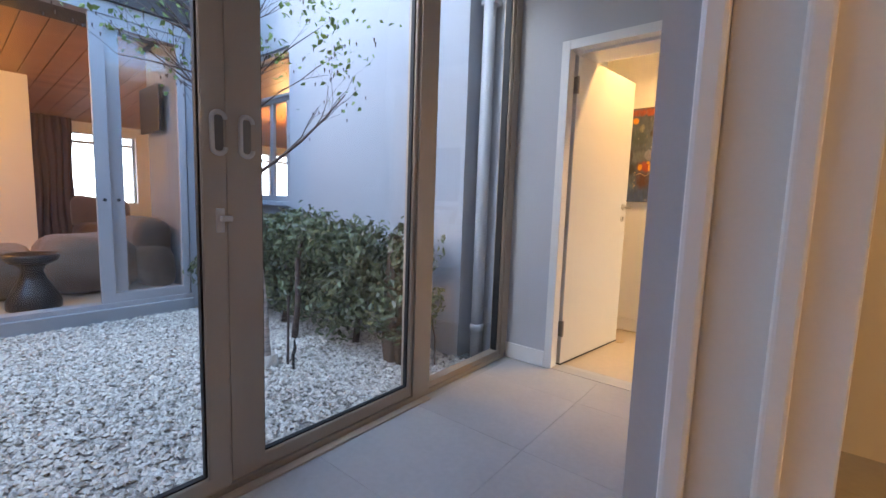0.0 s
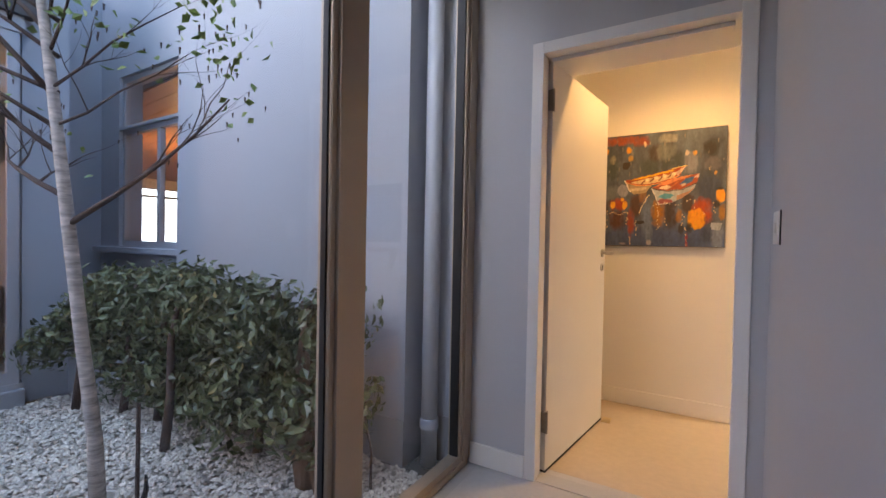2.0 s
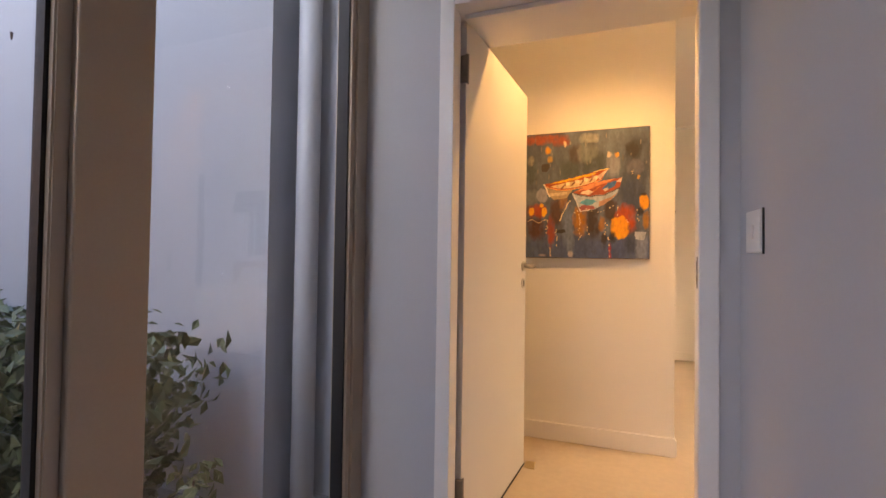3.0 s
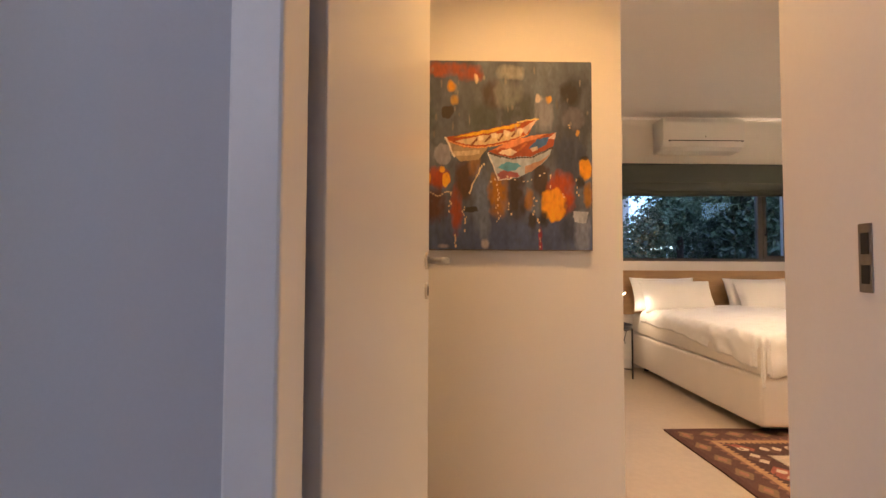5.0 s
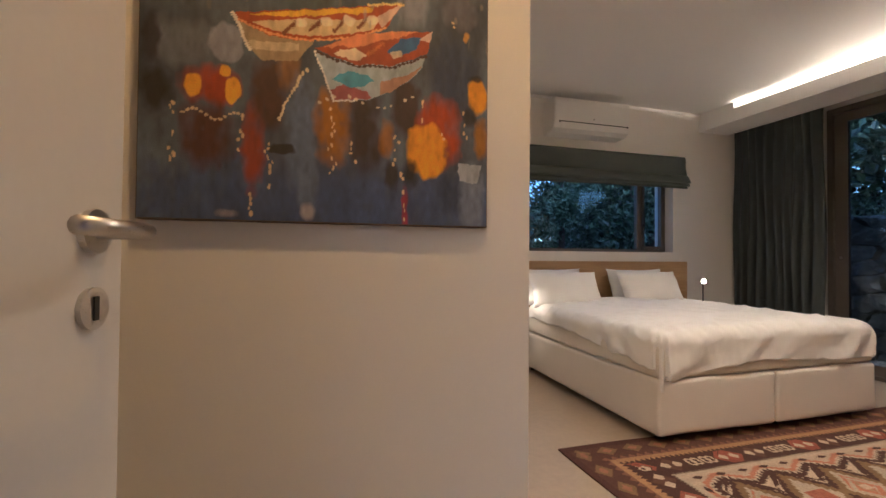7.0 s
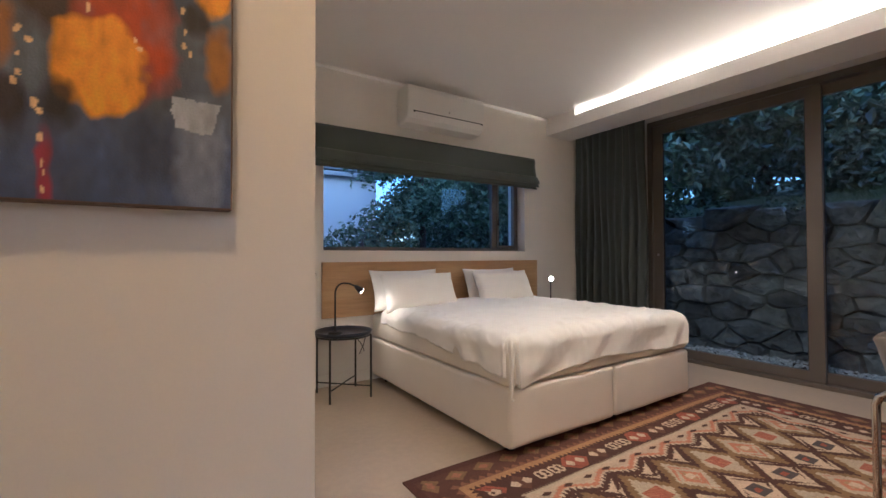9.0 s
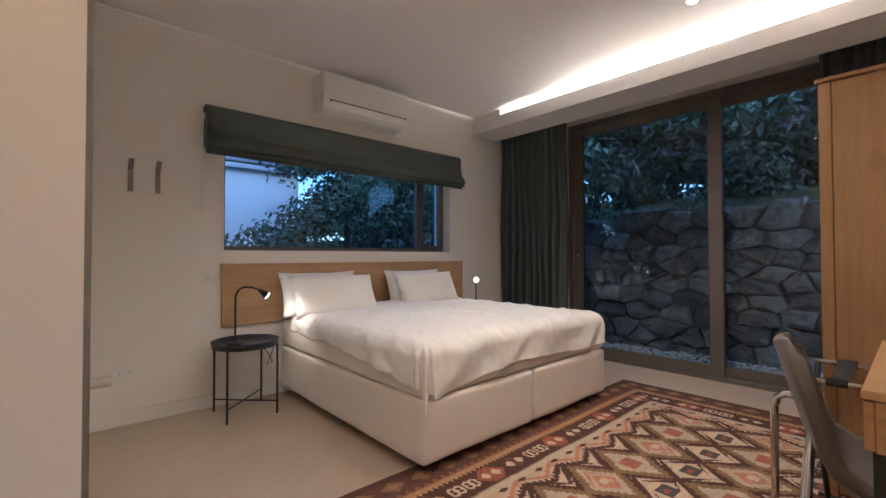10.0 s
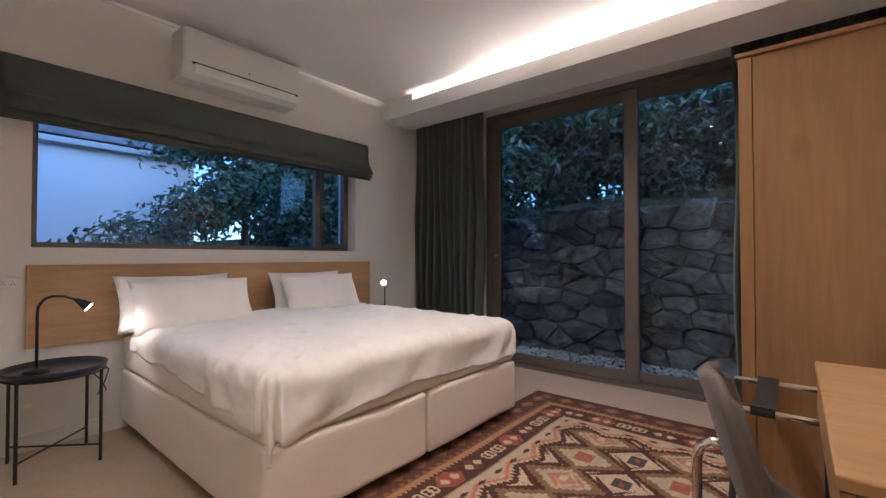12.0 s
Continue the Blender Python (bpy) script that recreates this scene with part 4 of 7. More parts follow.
def curtain(name, label, a, b, axis, at, z0, z1, folds, depth, material, seed, group=""):
    """A hanging curtain with uneven soft folds."""
    rng = random.Random(seed)
    ph = [rng.uniform(-0.5, 0.5) for _ in range(folds + 2)]
    n = folds * 10

    def place(u, v):
        k = u * folds
        i = int(k)
        w = math.sin(2 * math.pi * (k + ph[i] * 0.3 * math.sin(math.pi * (k - i)))) * depth * (0.65 + 0.35 * v + 0.2 * ph[i])
        w += 0.25 * depth * math.sin(5.1 * k + 3 * v)
        s = a + (b - a) * u + 0.012 * math.sin(9 * v + k)
        z = z1 + (z0 - z1) * v
        return (at + w, s, z) if axis == 1 else (s, at + w, z)

    ob = part(name, cloth(n, 14, place), material, None, "", True)
    thicken(ob, 0.003)
    return tagged(ob, label, "curtain", group)


curtain("curtain", "dark brown gathered living room curtain", 2.42, 3.12, 1, -9.3, 0.1, 2.4, 7, 0.05, M["brown_curtain"], 4)
curtain("curtain", "sand coloured sheer living room curtain", 1.0, 1.95, 1, -8.6, 0.1, 2.4, 9, 0.04, M["tan_curtain"], 5)


def soft(name, blobs, material, seed, label, category, res=3, at=None):
    """A puffed upholstered body from rounded lumps joined into one mesh."""
    bm = bmesh.new()
    for x0, y0, z0, x1, y1, z1, r in blobs:
        box(bm, x0, y0, z0, x1, y1, z1, bev=r, seg=4)
    bmesh.ops.subdivide_edges(bm, edges=[e for e in bm.edges if e.calc_length() > 0.15], cuts=4, use_grid_fill=True)
    for v in bm.verts:
        v.co += Vector(noise.noise_vector(v.co * 2.2 + Vector((seed, 0, 0)))) * 0.05
        if v.co.z < 0.1: v.co.z = max(v.co.z, 0.082)
    return tagged(part(name, bm, material, None, "", True), label, category)


soft("sofa", ((-5.3, 2.66, 0.08, -4.25, 3.02, 0.5, 0.14), (-5.25, 2.68, 0.2, -4.35, 3.02, 0.80, 0.16)), M["sofa"], 1, "brown boucle sofa section with a rounded high back", "sofa")
soft("sofa", ((-5.3, 2.0, 0.08, -4.3, 2.72, 0.62, 0.2),), M["sofa"], 2, "brown boucle sofa seat section", "sofa")
soft("sofa", ((-5.4, 0.9, 0.08, -4.45, 2.02, 0.52, 0.18),), M["sofa"], 3, "low brown boucle sofa section", "sofa")
st = thing("stool", "black glazed hourglass stool inside the living room doors", "stool", (-4.05, 1.88, 0.08))
part("body", lathe([(0.15, 0), (0.172, 0.015), (0.172, 0.07), (0.14, 0.15), (0.085, 0.25), (0.066, 0.31), (0.08, 0.35), (0.11, 0.375)], (-4.05, 1.88, 0.08)), M["ceramic"], st, "", True)
part("seat", lathe([(0.09, 0.372), (0.13, 0.378), (0.16, 0.40), (0.175, 0.44), (0.16, 0.455), (0.12, 0.43), (0.05, 0.415)], (-4.05, 1.88, 0.08)), M["ceramic"], st, "", True)

ch = thing("armchair", "dark wooden armchair with a cream cushion", "armchair", (-6.9, 1.2, 0.08))
part("seat", boxes((-7.2, 0.9, 0.42, -6.65, 1.5, 0.52), bev=0.03), M["twig"], ch)
part("back", boxes((-7.25, 1.42, 0.45, -6.65, 1.52, 0.95), bev=0.03), M["twig"], ch)
part("cushion", boxes((-7.1, 1.28, 0.55, -6.75, 1.44, 0.88), bev=0.06, seg=3), M["linen"], ch, "cream cushion")
for x in (-7.2, -6.7):
    for y in (0.95, 1.47):
        part("leg", rod(bmesh.new(), (x, y, 0.08), (x, y, 0.44), 0.018, 0.025), M["twig"], ch)
dt = thing("side_table", "round dark wooden side table", "table", (-6.3, 1.1, 0.08))
part("top", lathe([(0.28, 0.60), (0.3, 0.61), (0.3, 0.635), (0.28, 0.645)], (-6.3, 1.1, 0.08)), M["twig"], dt)
part("pedestal", lathe([(0.16, 0), (0.15, 0.02), (0.04, 0.05), (0.04, 0.60)], (-6.3, 1.1, 0.08)), M["twig"], dt)
tl = thing("table_lamp", "lit table lamp with a cream drum shade", "lamp", (-7.9, 1.25, 0.7))
part("base", lathe([(0.07, 0), (0.08, 0.02), (0.03, 0.06), (0.02, 0.25)], (-7.9, 1.25, 0.7)), M["ceramic"], tl)
part("shade", lathe([(0.17, 0.25), (0.175, 0.26), (0.15, 0.47), (0.145, 0.48)], (-7.9, 1.25, 0.7)), M["shade"], tl, "glowing cream shade")
sb = thing("sideboard", "dark wooden sideboard under the living room curtain", "sideboard", (-7.9, 1.25, 0.08))
part("body", boxes((-8.2, 0.8, 0.18, -7.7, 1.7, 0.7), bev=0.01), M["twig"], sb)
for x in (-8.15, -7.75):
    for y in (0.85, 1.65):
        part("leg", boxes((x - 0.02, y - 0.02, 0.08, x + 0.02, y + 0.02, 0.18)), M["twig"], sb)
soft("armchair", ((-9.1, 3.0, 0.08, -8.4, 3.8, 0.5, 0.15), (-9.2, 3.0, 0.4, -8.8, 3.8, 0.95, 0.15)), M["sofa"], 7, "brown armchair under the bright window", "armchair")


tv = thing("television", "black flat television on a bracket on the living room wall", "television", (-4.8, 3.05, 1.95))
part("screen", boxes((-5.10, 2.96, 1.70, -4.52, 3.0, 2.18), bev=0.006), M["navy"], tv)
part("bracket", boxes((-4.9, 3.0, 1.85, -4.7, 3.049, 2.0), bev=0.004), M["black"], tv)

# --- plants of the court
def branching(base, path, radius, seed, levels=3):
    """Limbs and twigs as tapered tubes; returns the twig ends."""
    rng = random.Random(seed)
    bm = bmesh.new()
    ends = []

    def limb(p, d, length, r, level):
        pts, q, e = [p], p.copy(), d.normalized()
        steps = 4
        for i in range(steps):
            e = (e + Vector((rng.uniform(-1, 1), rng.uniform(-1, 1), rng.uniform(-0.5, 0.9))) * 0.22).normalized()
            q = q + e * length / steps
            pts.append(q.copy())
        rr = [r * (1 - 0.75 * i / steps) for i in range(steps + 1)]
        t = tube(pts, rr, 6 if level else 8)
        me = bpy.data.meshes.new("tmp")
        t.to_mesh(me)
        t.free()
        bm.from_mesh(me)
        bpy.data.meshes.remove(me)
        ends.append((pts[-1], e, level))
        if level < levels:
            for k in range(3 if level else 4):
                i = rng.choice((1, 2, 3, 4))
                side = Vector((rng.uniform(-1, 1), rng.uniform(-1, 1), rng.uniform(-0.2, 0.6)))
                limb(pts[i], e + side * 0.9, length * rng.uniform(0.4, 0.65), rr[i] * 0.6, level + 1)

    for p, d, length, r in path:
        limb(Vector(p), Vector(d), length, r, 0)
    return bm, ends


def birch():
    t = thing("birch_tree", "young pale-barked birch with few spring leaves and catkins", "tree", (-1.92, 2.70, GZ))
    trunk = [(-1.92, 2.70, GZ), (-1.90, 2.68, 0.3), (-1.88, 2.63, 0.7), (-1.84, 2.57, 1.19), (-1.87, 2.54, 1.6), (-1.9, 2.5, 2.1), (-1.88, 2.45, 2.7), (-1.86, 2.4, 3.2)]
    part("trunk", tube(trunk, [0.031, 0.026, 0.023, 0.021, 0.018, 0.015, 0.011, 0.005], 14), M["bark"], t, "pale trunk with dark scars", True)
    limbs = [((-1.84, 2.57, 1.15), (0.62, 0.5, 0.42), 0.75, 0.012), ((-1.84, 2.57, 1.25), (-0.8, -0.35, 0.35), 0.6, 0.012), ((-1.85, 2.56, 1.4), (-0.7, -0.6, 0.55), 0.7, 0.011),
             ((-1.87, 2.54, 1.62), (-0.5, -0.7, 0.7), 0.75, 0.011), ((-1.88, 2.52, 1.85), (-0.9, 0.1, 0.5), 0.7, 0.01), ((-1.9, 2.5, 2.05), (0.7, 0.1, 0.6), 0.55, 0.009),
             ((-1.89, 2.48, 2.3), (-0.6, -0.6, 0.35), 0.8, 0.009), ((-1.88, 2.45, 2.6), (0.2, -0.6, 0.4), 0.7, 0.008)]
    limbs += [((-1.86, 2.55, 1.5 + 0.13 * q), (-0.9 + 0.12 * q, -0.9 + 0.2 * (q % 3), 0.5 + 0.1 * (q % 2)), 0.75, 0.009) for q in range(8)]
    limbs += [((-1.87, 2.53, 1.5 + 0.14 * q), (0.75 - 0.05 * q, 0.55 - 0.22 * (q % 4), 0.55 + 0.12 * (q % 2)), 0.55, 0.006) for q in range(7)]
    bm, ends = branching(None, limbs, 0, 11, 2)
    part("limbs", bm, M["twig"], t, "thin dark limbs and twigs", True)
    rng = np.random.default_rng(8)
    C = []
    for p, d, lev in ends:
        if lev >= 1 and rng.random() < 0.8:
            for _ in range(6 if p.z > 1.8 else 1):
                C.append(np.array(p) + rng.normal(0, 0.06, 3))
    C = np.array(C)
    v, f = leaf_mesh(C, rng.normal(size=C.shape), rng.uniform(0.025, 0.05, len(C)), 0.65, rng)
    raw("leaves", v, f, M["leaf_birch"], t, "sparse fresh green leaves")["kind"] = "stuff"
    K = []
    for p, d, lev in ends:
        if lev >= 1 and rng.random() < 0.6:
            for _ in range(2):
                K.append(Vector(p) + Vector(rng.normal(0, 0.035, 3)))
    bm = bmesh.new()
    for k in K:
        rod(bm, k, k - Vector((0, 0, 0.02)), 0.004, 0.002, 6)
    tagged(part("catkins", bm, M["twig"], t, "small dark hanging catkins"), kind="stuff")
    part("collar", lathe([(0.068, 0.0), (0.07, 0.01), (0.066, 0.075), (0.055, 0.075), (0.056, 0.0)], (-1.92, 2.70, GZ)), M["plastic"], t, "cream plastic trunk guard")
    part("stake", rod(bmesh.new(), (-1.83, 2.80, GZ), (-1.82, 2.80, 0.42), 0.009, 0.008, 8), M["twig"], t, "thin wooden stake")


birch()
pin = thing("garden_stake", "small black metal garden ornament stuck in the gravel", "ornament", (-1.73, 2.78, GZ))
part("stem", tube([(-1.73, 2.78, GZ), (-1.735, 2.78, 0.05), (-1.72, 2.785, 0.10), (-1.735, 2.79, 0.15)], [0.006, 0.012, 0.010, 0.005], 8), M["black"], pin)
part("arms", tube([(-1.77, 2.78, 0.0), (-1.735, 2.78, 0.05), (-1.70, 2.79, 0.02)], 0.004, 6), M["black"], pin)
rk = thing("stone", "small grey stones lying on the court gravel", "stone", (-2.35, 1.05, GZ))
bm = bmesh.new()
bmesh.ops.create_icosphere(bm, subdivisions=2, radius=0.06, matrix=Matrix.Translation((-2.35, 1.05, GZ + 0.02)))
for vv in bm.verts: vv.co += Vector(noise.noise_vector(vv.co * 9)) * 0.03
part("rock", bm, M["stone"], rk)

hd = thing("hedge", "clipped dark green camellia hedge with bare stems", "hedge", (-2.3, 3.3, GZ))
rng = random.Random(2)
bl = []
for i in range(44):
    x = -3.4 + 2.05 * (i % 22) / 21 + rng.uniform(-0.08, 0.08)
    top = 1.0 - 0.08 * ((i % 22) / 21)
    bl.append((x, 3.33 + rng.uniform(-0.08, 0.1), (rng.uniform(0.55, top - 0.19) if i < 22 else rng.uniform(0.22, 0.5)), rng.uniform(0.16, 0.25), rng.uniform(0.18, 0.26), rng.uniform(0.16, 0.24)))
for i in range(6):
    bl.append((-3.55 + 0.05 * i, 3.0 + 0.06 * i, 0.35 + 0.08 * i, 0.16, 0.16, 0.18))
v, f = crown(bl, 560, 0.058, 4, 0.55, 0.6)
raw("leaves", v, f, M["leaf"], hd)
for x, y in ((-2.27, 3.12), (-2.72, 3.3), (-3.05, 3.25), (-1.85, 3.38), (-3.35, 3.1)):
    bm = tube([(x, y, GZ), (x + 0.02, y + 0.02, 0.25), (x - 0.02, y + 0.04, 0.55), (x + 0.03, y + 0.06, 0.8)], [0.026, 0.022, 0.018, 0.01], 8)
    part("stem", bm, M["twig"], hd, "bare brown stem", True)
sm = thing("tree_stump", "split weathered brown tree stump against the glazing", "stump", (-1.39, 3.32, GZ))
for k, (dx, dy, r, h) in enumerate(((0, 0, 0.055, 0.86), (0.06, 0.05, 0.04, 0.74), (0.09, -0.02, 0.028, 0.62))):
    pts = [(-1.39 + dx + 0.012 * math.sin(3 * j + k), 3.32 + dy + 0.01 * math.cos(2 * j), GZ + h * j / 6) for j in range(7)]
    b = tube(pts, [r * (1.25 - 0.06 * j + 0.12 * math.sin(j * 2 + k)) for j in range(7)], 12)
    for vv in b.verts: vv.co += Vector(noise.noise_vector(vv.co * 14)) * 0.014
    part("trunk", b, M["stump"], sm, "", True)
v, f = crown([(-1.36, 3.36, 0.72, 0.13, 0.14, 0.16), (-1.28, 3.36, 0.6, 0.1, 0.1, 0.12)], 420, 0.05, 9, 0.55, 0.6)
raw("leaves", v, f, M["leaf"], sm)
pl = thing("low_plant", "low brownish seedling by the court wall", "plant", (-1.12, 3.45, GZ))
part("stem", tube([(-1.12, 3.45, GZ), (-1.11, 3.44, 0.15), (-1.14, 3.42, 0.32), (-1.10, 3.4, 0.45)], [0.007, 0.006, 0.005, 0.003], 6), M["twig"], pl)
v, f = crown([(-1.12, 3.42, 0.40, 0.09, 0.07, 0.06), (-1.18, 3.45, 0.25, 0.07, 0.06, 0.07), (-1.06, 3.40, 0.48, 0.05, 0.05, 0.04)], 500, 0.05, 19, 0.5, 0.8)
raw("leaves", v, f, M["leaf"], pl)

# ---------------------------------------------------------------- bedroom
BED_X0, BED_X1, BED_Y0, BED_Y1 = 1.675, 3.39, 6.04, 7.772
TOP = 0.585


def bed():
    t = thing("bed", "cream leatherette double bed base on low feet", "bed", ((BED_X0 + BED_X1) / 2, 6.9, 0))
    mid = (BED_X0 + BED_X1) / 2
    for a, b in ((BED_X0, mid - 0.006), (mid + 0.006, BED_X1)):
        bm = boxes((a, BED_Y0, 0.055, b, BED_Y1, 0.365), bev=0.022, seg=3)
        bmesh.ops.subdivide_edges(bm, edges=[e for e in bm.edges if e.calc_length() > 0.2], cuts=10, use_grid_fill=True)
        for v in bm.verts:
            v.co += Vector(noise.noise_vector(v.co * 4)) * 0.006
        base = part("base_half", bm, M["leather"], t, "cream leatherette base half", True)
        for x in (a + 0.1, b - 0.1):
            for y in (BED_Y0 + 0.1, BED_Y1 - 0.1):
                part("foot", rod(bmesh.new(), (x, y, 0.0), (x, y, 0.06), 0.022, 0.026), M["black"], base, "short black foot")
    bm = boxes((BED_X0 + 0.003, BED_Y0 + 0.006, 0.366, BED_X1 - 0.003, BED_Y1, 0.56), bev=0.03, seg=3)
    part("mattress", bm, M["mattress"], t, "cream quilted mattress", True)
    part("mattress_piping", tube([(BED_X0 + 0.012, BED_Y1 - 0.05, 0.395), (BED_X0 + 0.008, 6.9, 0.393), (BED_X0 + 0.012, BED_Y0 + 0.06, 0.395), (BED_X0 + 0.06, BED_Y0 + 0.018, 0.395), (2.5, BED_Y0 + 0.014, 0.394), (BED_X1 - 0.06, BED_Y0 + 0.018, 0.395)], 0.006, 8), M["leather"], t, "", True)
    return t


bed()


def duvet():
    """A soft cover laid over the mattress, rolling over its rounded edges."""
    x0, x1, y0, y1 = BED_X0 - 0.02, BED_X1 + 0.02, BED_Y0 - 0.02, 7.56
    r = 0.085

    def place(u, v):
        left = 0.16 + 0.13 * v ** 1.3 + 0.012 * math.sin(9 * v + 1)
        s = x0 + r - left + (x1 - x0 - 2 * r + left + 0.19) * u
        k = min(max((s - x0) / (x1 - x0), 0), 1)
        foot = 0.325 - 0.07 * min(1, k * 2.2) + 0.02 * k + 0.010 * math.sin(8 * k + 2)
        p = y1 - (y1 - y0 - r + foot) * v
        bx, by = min(max(s, x0 + r), x1 - r), max(p, y0 + r)
        ox, oy = s - bx, p - by
        a = math.hypot(ox, oy)
        a *= 1 - 0.14 * min(1, 30 * abs(ox * oy))
        n1 = noise.noise(Vector((s * 2.6, p * 2.6, 0.5)))
        n2 = noise.noise(Vector((s * 7.0 + 2 * p, p * 6.0 - 3 * s, 4.2)))
        n3 = noise.noise(Vector((s * 24.0 - p * 9, p * 15.0 + s * 6, 2.7)))
        crease = (1 - abs(noise.noise(Vector((s * 3.2 + p * 2.0, p * 6.5 - s * 3.5, 7.0))))) ** 9
        puff = 0.03 * math.sin(math.pi * min(1, k)) * (1 - 0.5 * v)
        z = TOP + 0.045 + puff + 0.010 * n1 + 0.006 * n2 + 0.011 * crease
        x, y = bx, by
        near = math.exp(-((p - y0) / 0.3) ** 2) + math.exp(-((s - x0) / 0.25) ** 2)
        z += 0.0045 * n3 * (0.3 + near)
        if a > 0:
            q = min(a / r, math.pi / 2)
            out, down = r * math.sin(q), r * (1 - math.cos(q)) + max(0.0, a - r * math.pi / 2)
            hang = min(1, a / 0.2)
            ang = math.atan2(oy, ox)
            both = min(1, 4 * abs(ox) * abs(oy) / (a * a)) if a > 0.02 else 0
            flute = both * 0.016 * math.sin(11 * ang + 1) + 0.011 * math.sin(15 * (s - p) + 5 * n1) * (1 - both) + 0.007 * n2 + 0.004 * n3
            out += flute * hang - 0.012 * hang
            x, y, z = bx + ox / math.hypot(ox, oy) * out, by + oy / math.hypot(ox, oy) * out, z - down
        return (x, y, z)

    ob = part("duvet", cloth(190, 170, place), M["linen"], None, "", True)
    thicken(ob, 0.020)
    return tagged(ob, "rumpled white cotton duvet hanging over the bed's foot corner", "duvet")


duvet()


def pillow_mesh(w, h, t, seed):
    bm = bmesh.new()
    n = 22
    for side in (1, -1):
        g = []
        for i in range(n + 1):
            row = []
            for j in range(n + 1):
                u, v = i / n * 2 - 1, j / n * 2 - 1
                k = (1 - abs(u) ** 3.2) ** 0.55 * (1 - abs(v) ** 3.2) ** 0.55 if abs(u) < 1 and abs(v) < 1 else 0
                pin = 1 - 0.07 * (1 - abs(v) ** 2) * abs(u) ** 6 - 0.0
                pin2 = 1 - 0.09 * (1 - abs(u) ** 2) * abs(v) ** 6
                x, z = u * w / 2 * pin, v * h / 2 * pin2
                y = side * t / 2 * k
                y += 0.010 * noise.noise(Vector((x * 9 + seed, z * 9, side))) * (1 if k > 0.1 else 0.2)
                row.append(bm.verts.new((x, y, z)))
            g.append(row)
        for i in range(n):
            for j in range(n):
                bm.faces.new((g[i][j], g[i + 1][j], g[i + 1][j + 1], g[i][j + 1]))
    bmesh.ops.remove_doubles(bm, verts=bm.verts[:], dist=0.0005)
    return bm


for k, (x, y, z, w, lean, turn) in enumerate(((1.93, 7.61, 0.765, 0.66, 18, 2), (1.985, 7.47, 0.75, 0.68, 30, -3), (2.87, 7.62, 0.76, 0.64, 18, 0), (2.91, 7.49, 0.75, 0.66, 28, -2))):
    ob = part("pillow", pillow_mesh(w, 0.345, 0.15, k * 3.1), M["linen"], None, "", True)
    ob.matrix_world = pose(x, y, z, -lean, 0, turn)
    tagged(ob, "plump white cotton pillow leaning on the headboard" if k % 2 == 0 else "front white cotton pillow with soft creases", "pillow", "pillows on the bed")

hb = thing("headboard", "long oak headboard panel on the wall", "headboard", (2.45, HY, 0.545))
for z0, z1 in ((0.547, 0.696), (0.6965, 0.846), (0.8465, 0.996)):
    part("board", boxes((1.258, HY - 0.026, z0, 3.633, HY - 0.001, z1), bev=0.0015), M["oak"], hb)


def bedside_table():
    t = thing("bedside_table", "round dark blue metal tray table with thin black legs", "side table", (1.355, 7.53, 0))
    c = (1.345, 7.53, 0)
    part("tray", lathe([(0.19, 0.455), (0.205, 0.462), (0.212, 0.486), (0.207, 0.488), (0.196, 0.468), (0.02, 0.466)], c, 40), M["navy"], t, "dark blue round tray", True)
    q = 0.155
    for sx in (-1, 1):
        for sy in (-1, 1):
            part("leg", rod(bmesh.new(), (c[0] + sx * q, c[1] + sy * q, 0), (c[0] + sx * q, c[1] + sy * q, 0.462), 0.0075, sides=10), M["black"], t)
    ring = [(c[0] + 0.2 * math.cos(a), c[1] + 0.2 * math.sin(a), 0.452) for a in np.linspace(0, 2 * math.pi, 37)]
    part("ring", tube(ring, 0.006, 8), M["black"], t)
    for s in (-1, 1):
        part("cross_bar", rod(bmesh.new(), (c[0] - q, c[1] - s * q, 0.085 + 0.004 * s), (c[0] + q, c[1] + s * q, 0.085 + 0.004 * s), 0.005, sides=8), M["black"], t)
    return t


bedside_table()


def reading_lamp(name="reading_lamp", drop=0.62):
    """A gooseneck lamp built about its foot, its head bent towards +x."""
    t = thing(name, "slim black gooseneck reading lamp, switched on", "lamp", (0, 0, 0), "reading lamps by the bed")
    part("base", lathe([(0.05, 0), (0.052, 0.008), (0.046, 0.018), (0.012, 0.026), (0.010, 0.03)], sides=28), M["black"], t)
    pts = [(0, 0, 0.02), (0, 0, 0.30)] + [(0.06 - 0.06 * math.cos(a), 0, 0.30 + 0.075 * math.sin(a)) for a in np.linspace(0.2, math.pi / 2, 6)] + [(0.10, 0, 0.372), (0.145, 0, 0.352)]
    part("neck", tube(pts, 0.0065, 10), M["black"], t, "", True)
    d = Vector((0.75, 0, -drop)).normalized()
    a = Vector((0.143, 0, 0.354))
    bm = rod(bmesh.new(), a, a + d * 0.065, 0.010, 0.027, 20)
    head = part("head", bm, M["black"], t, "flared black head", True)
    part("bulb", rod(bmesh.new(), a + d * 0.058, a + d * 0.069, 0.023, 0.021, 18), M["bulb"], head, "glowing lens")
    return t


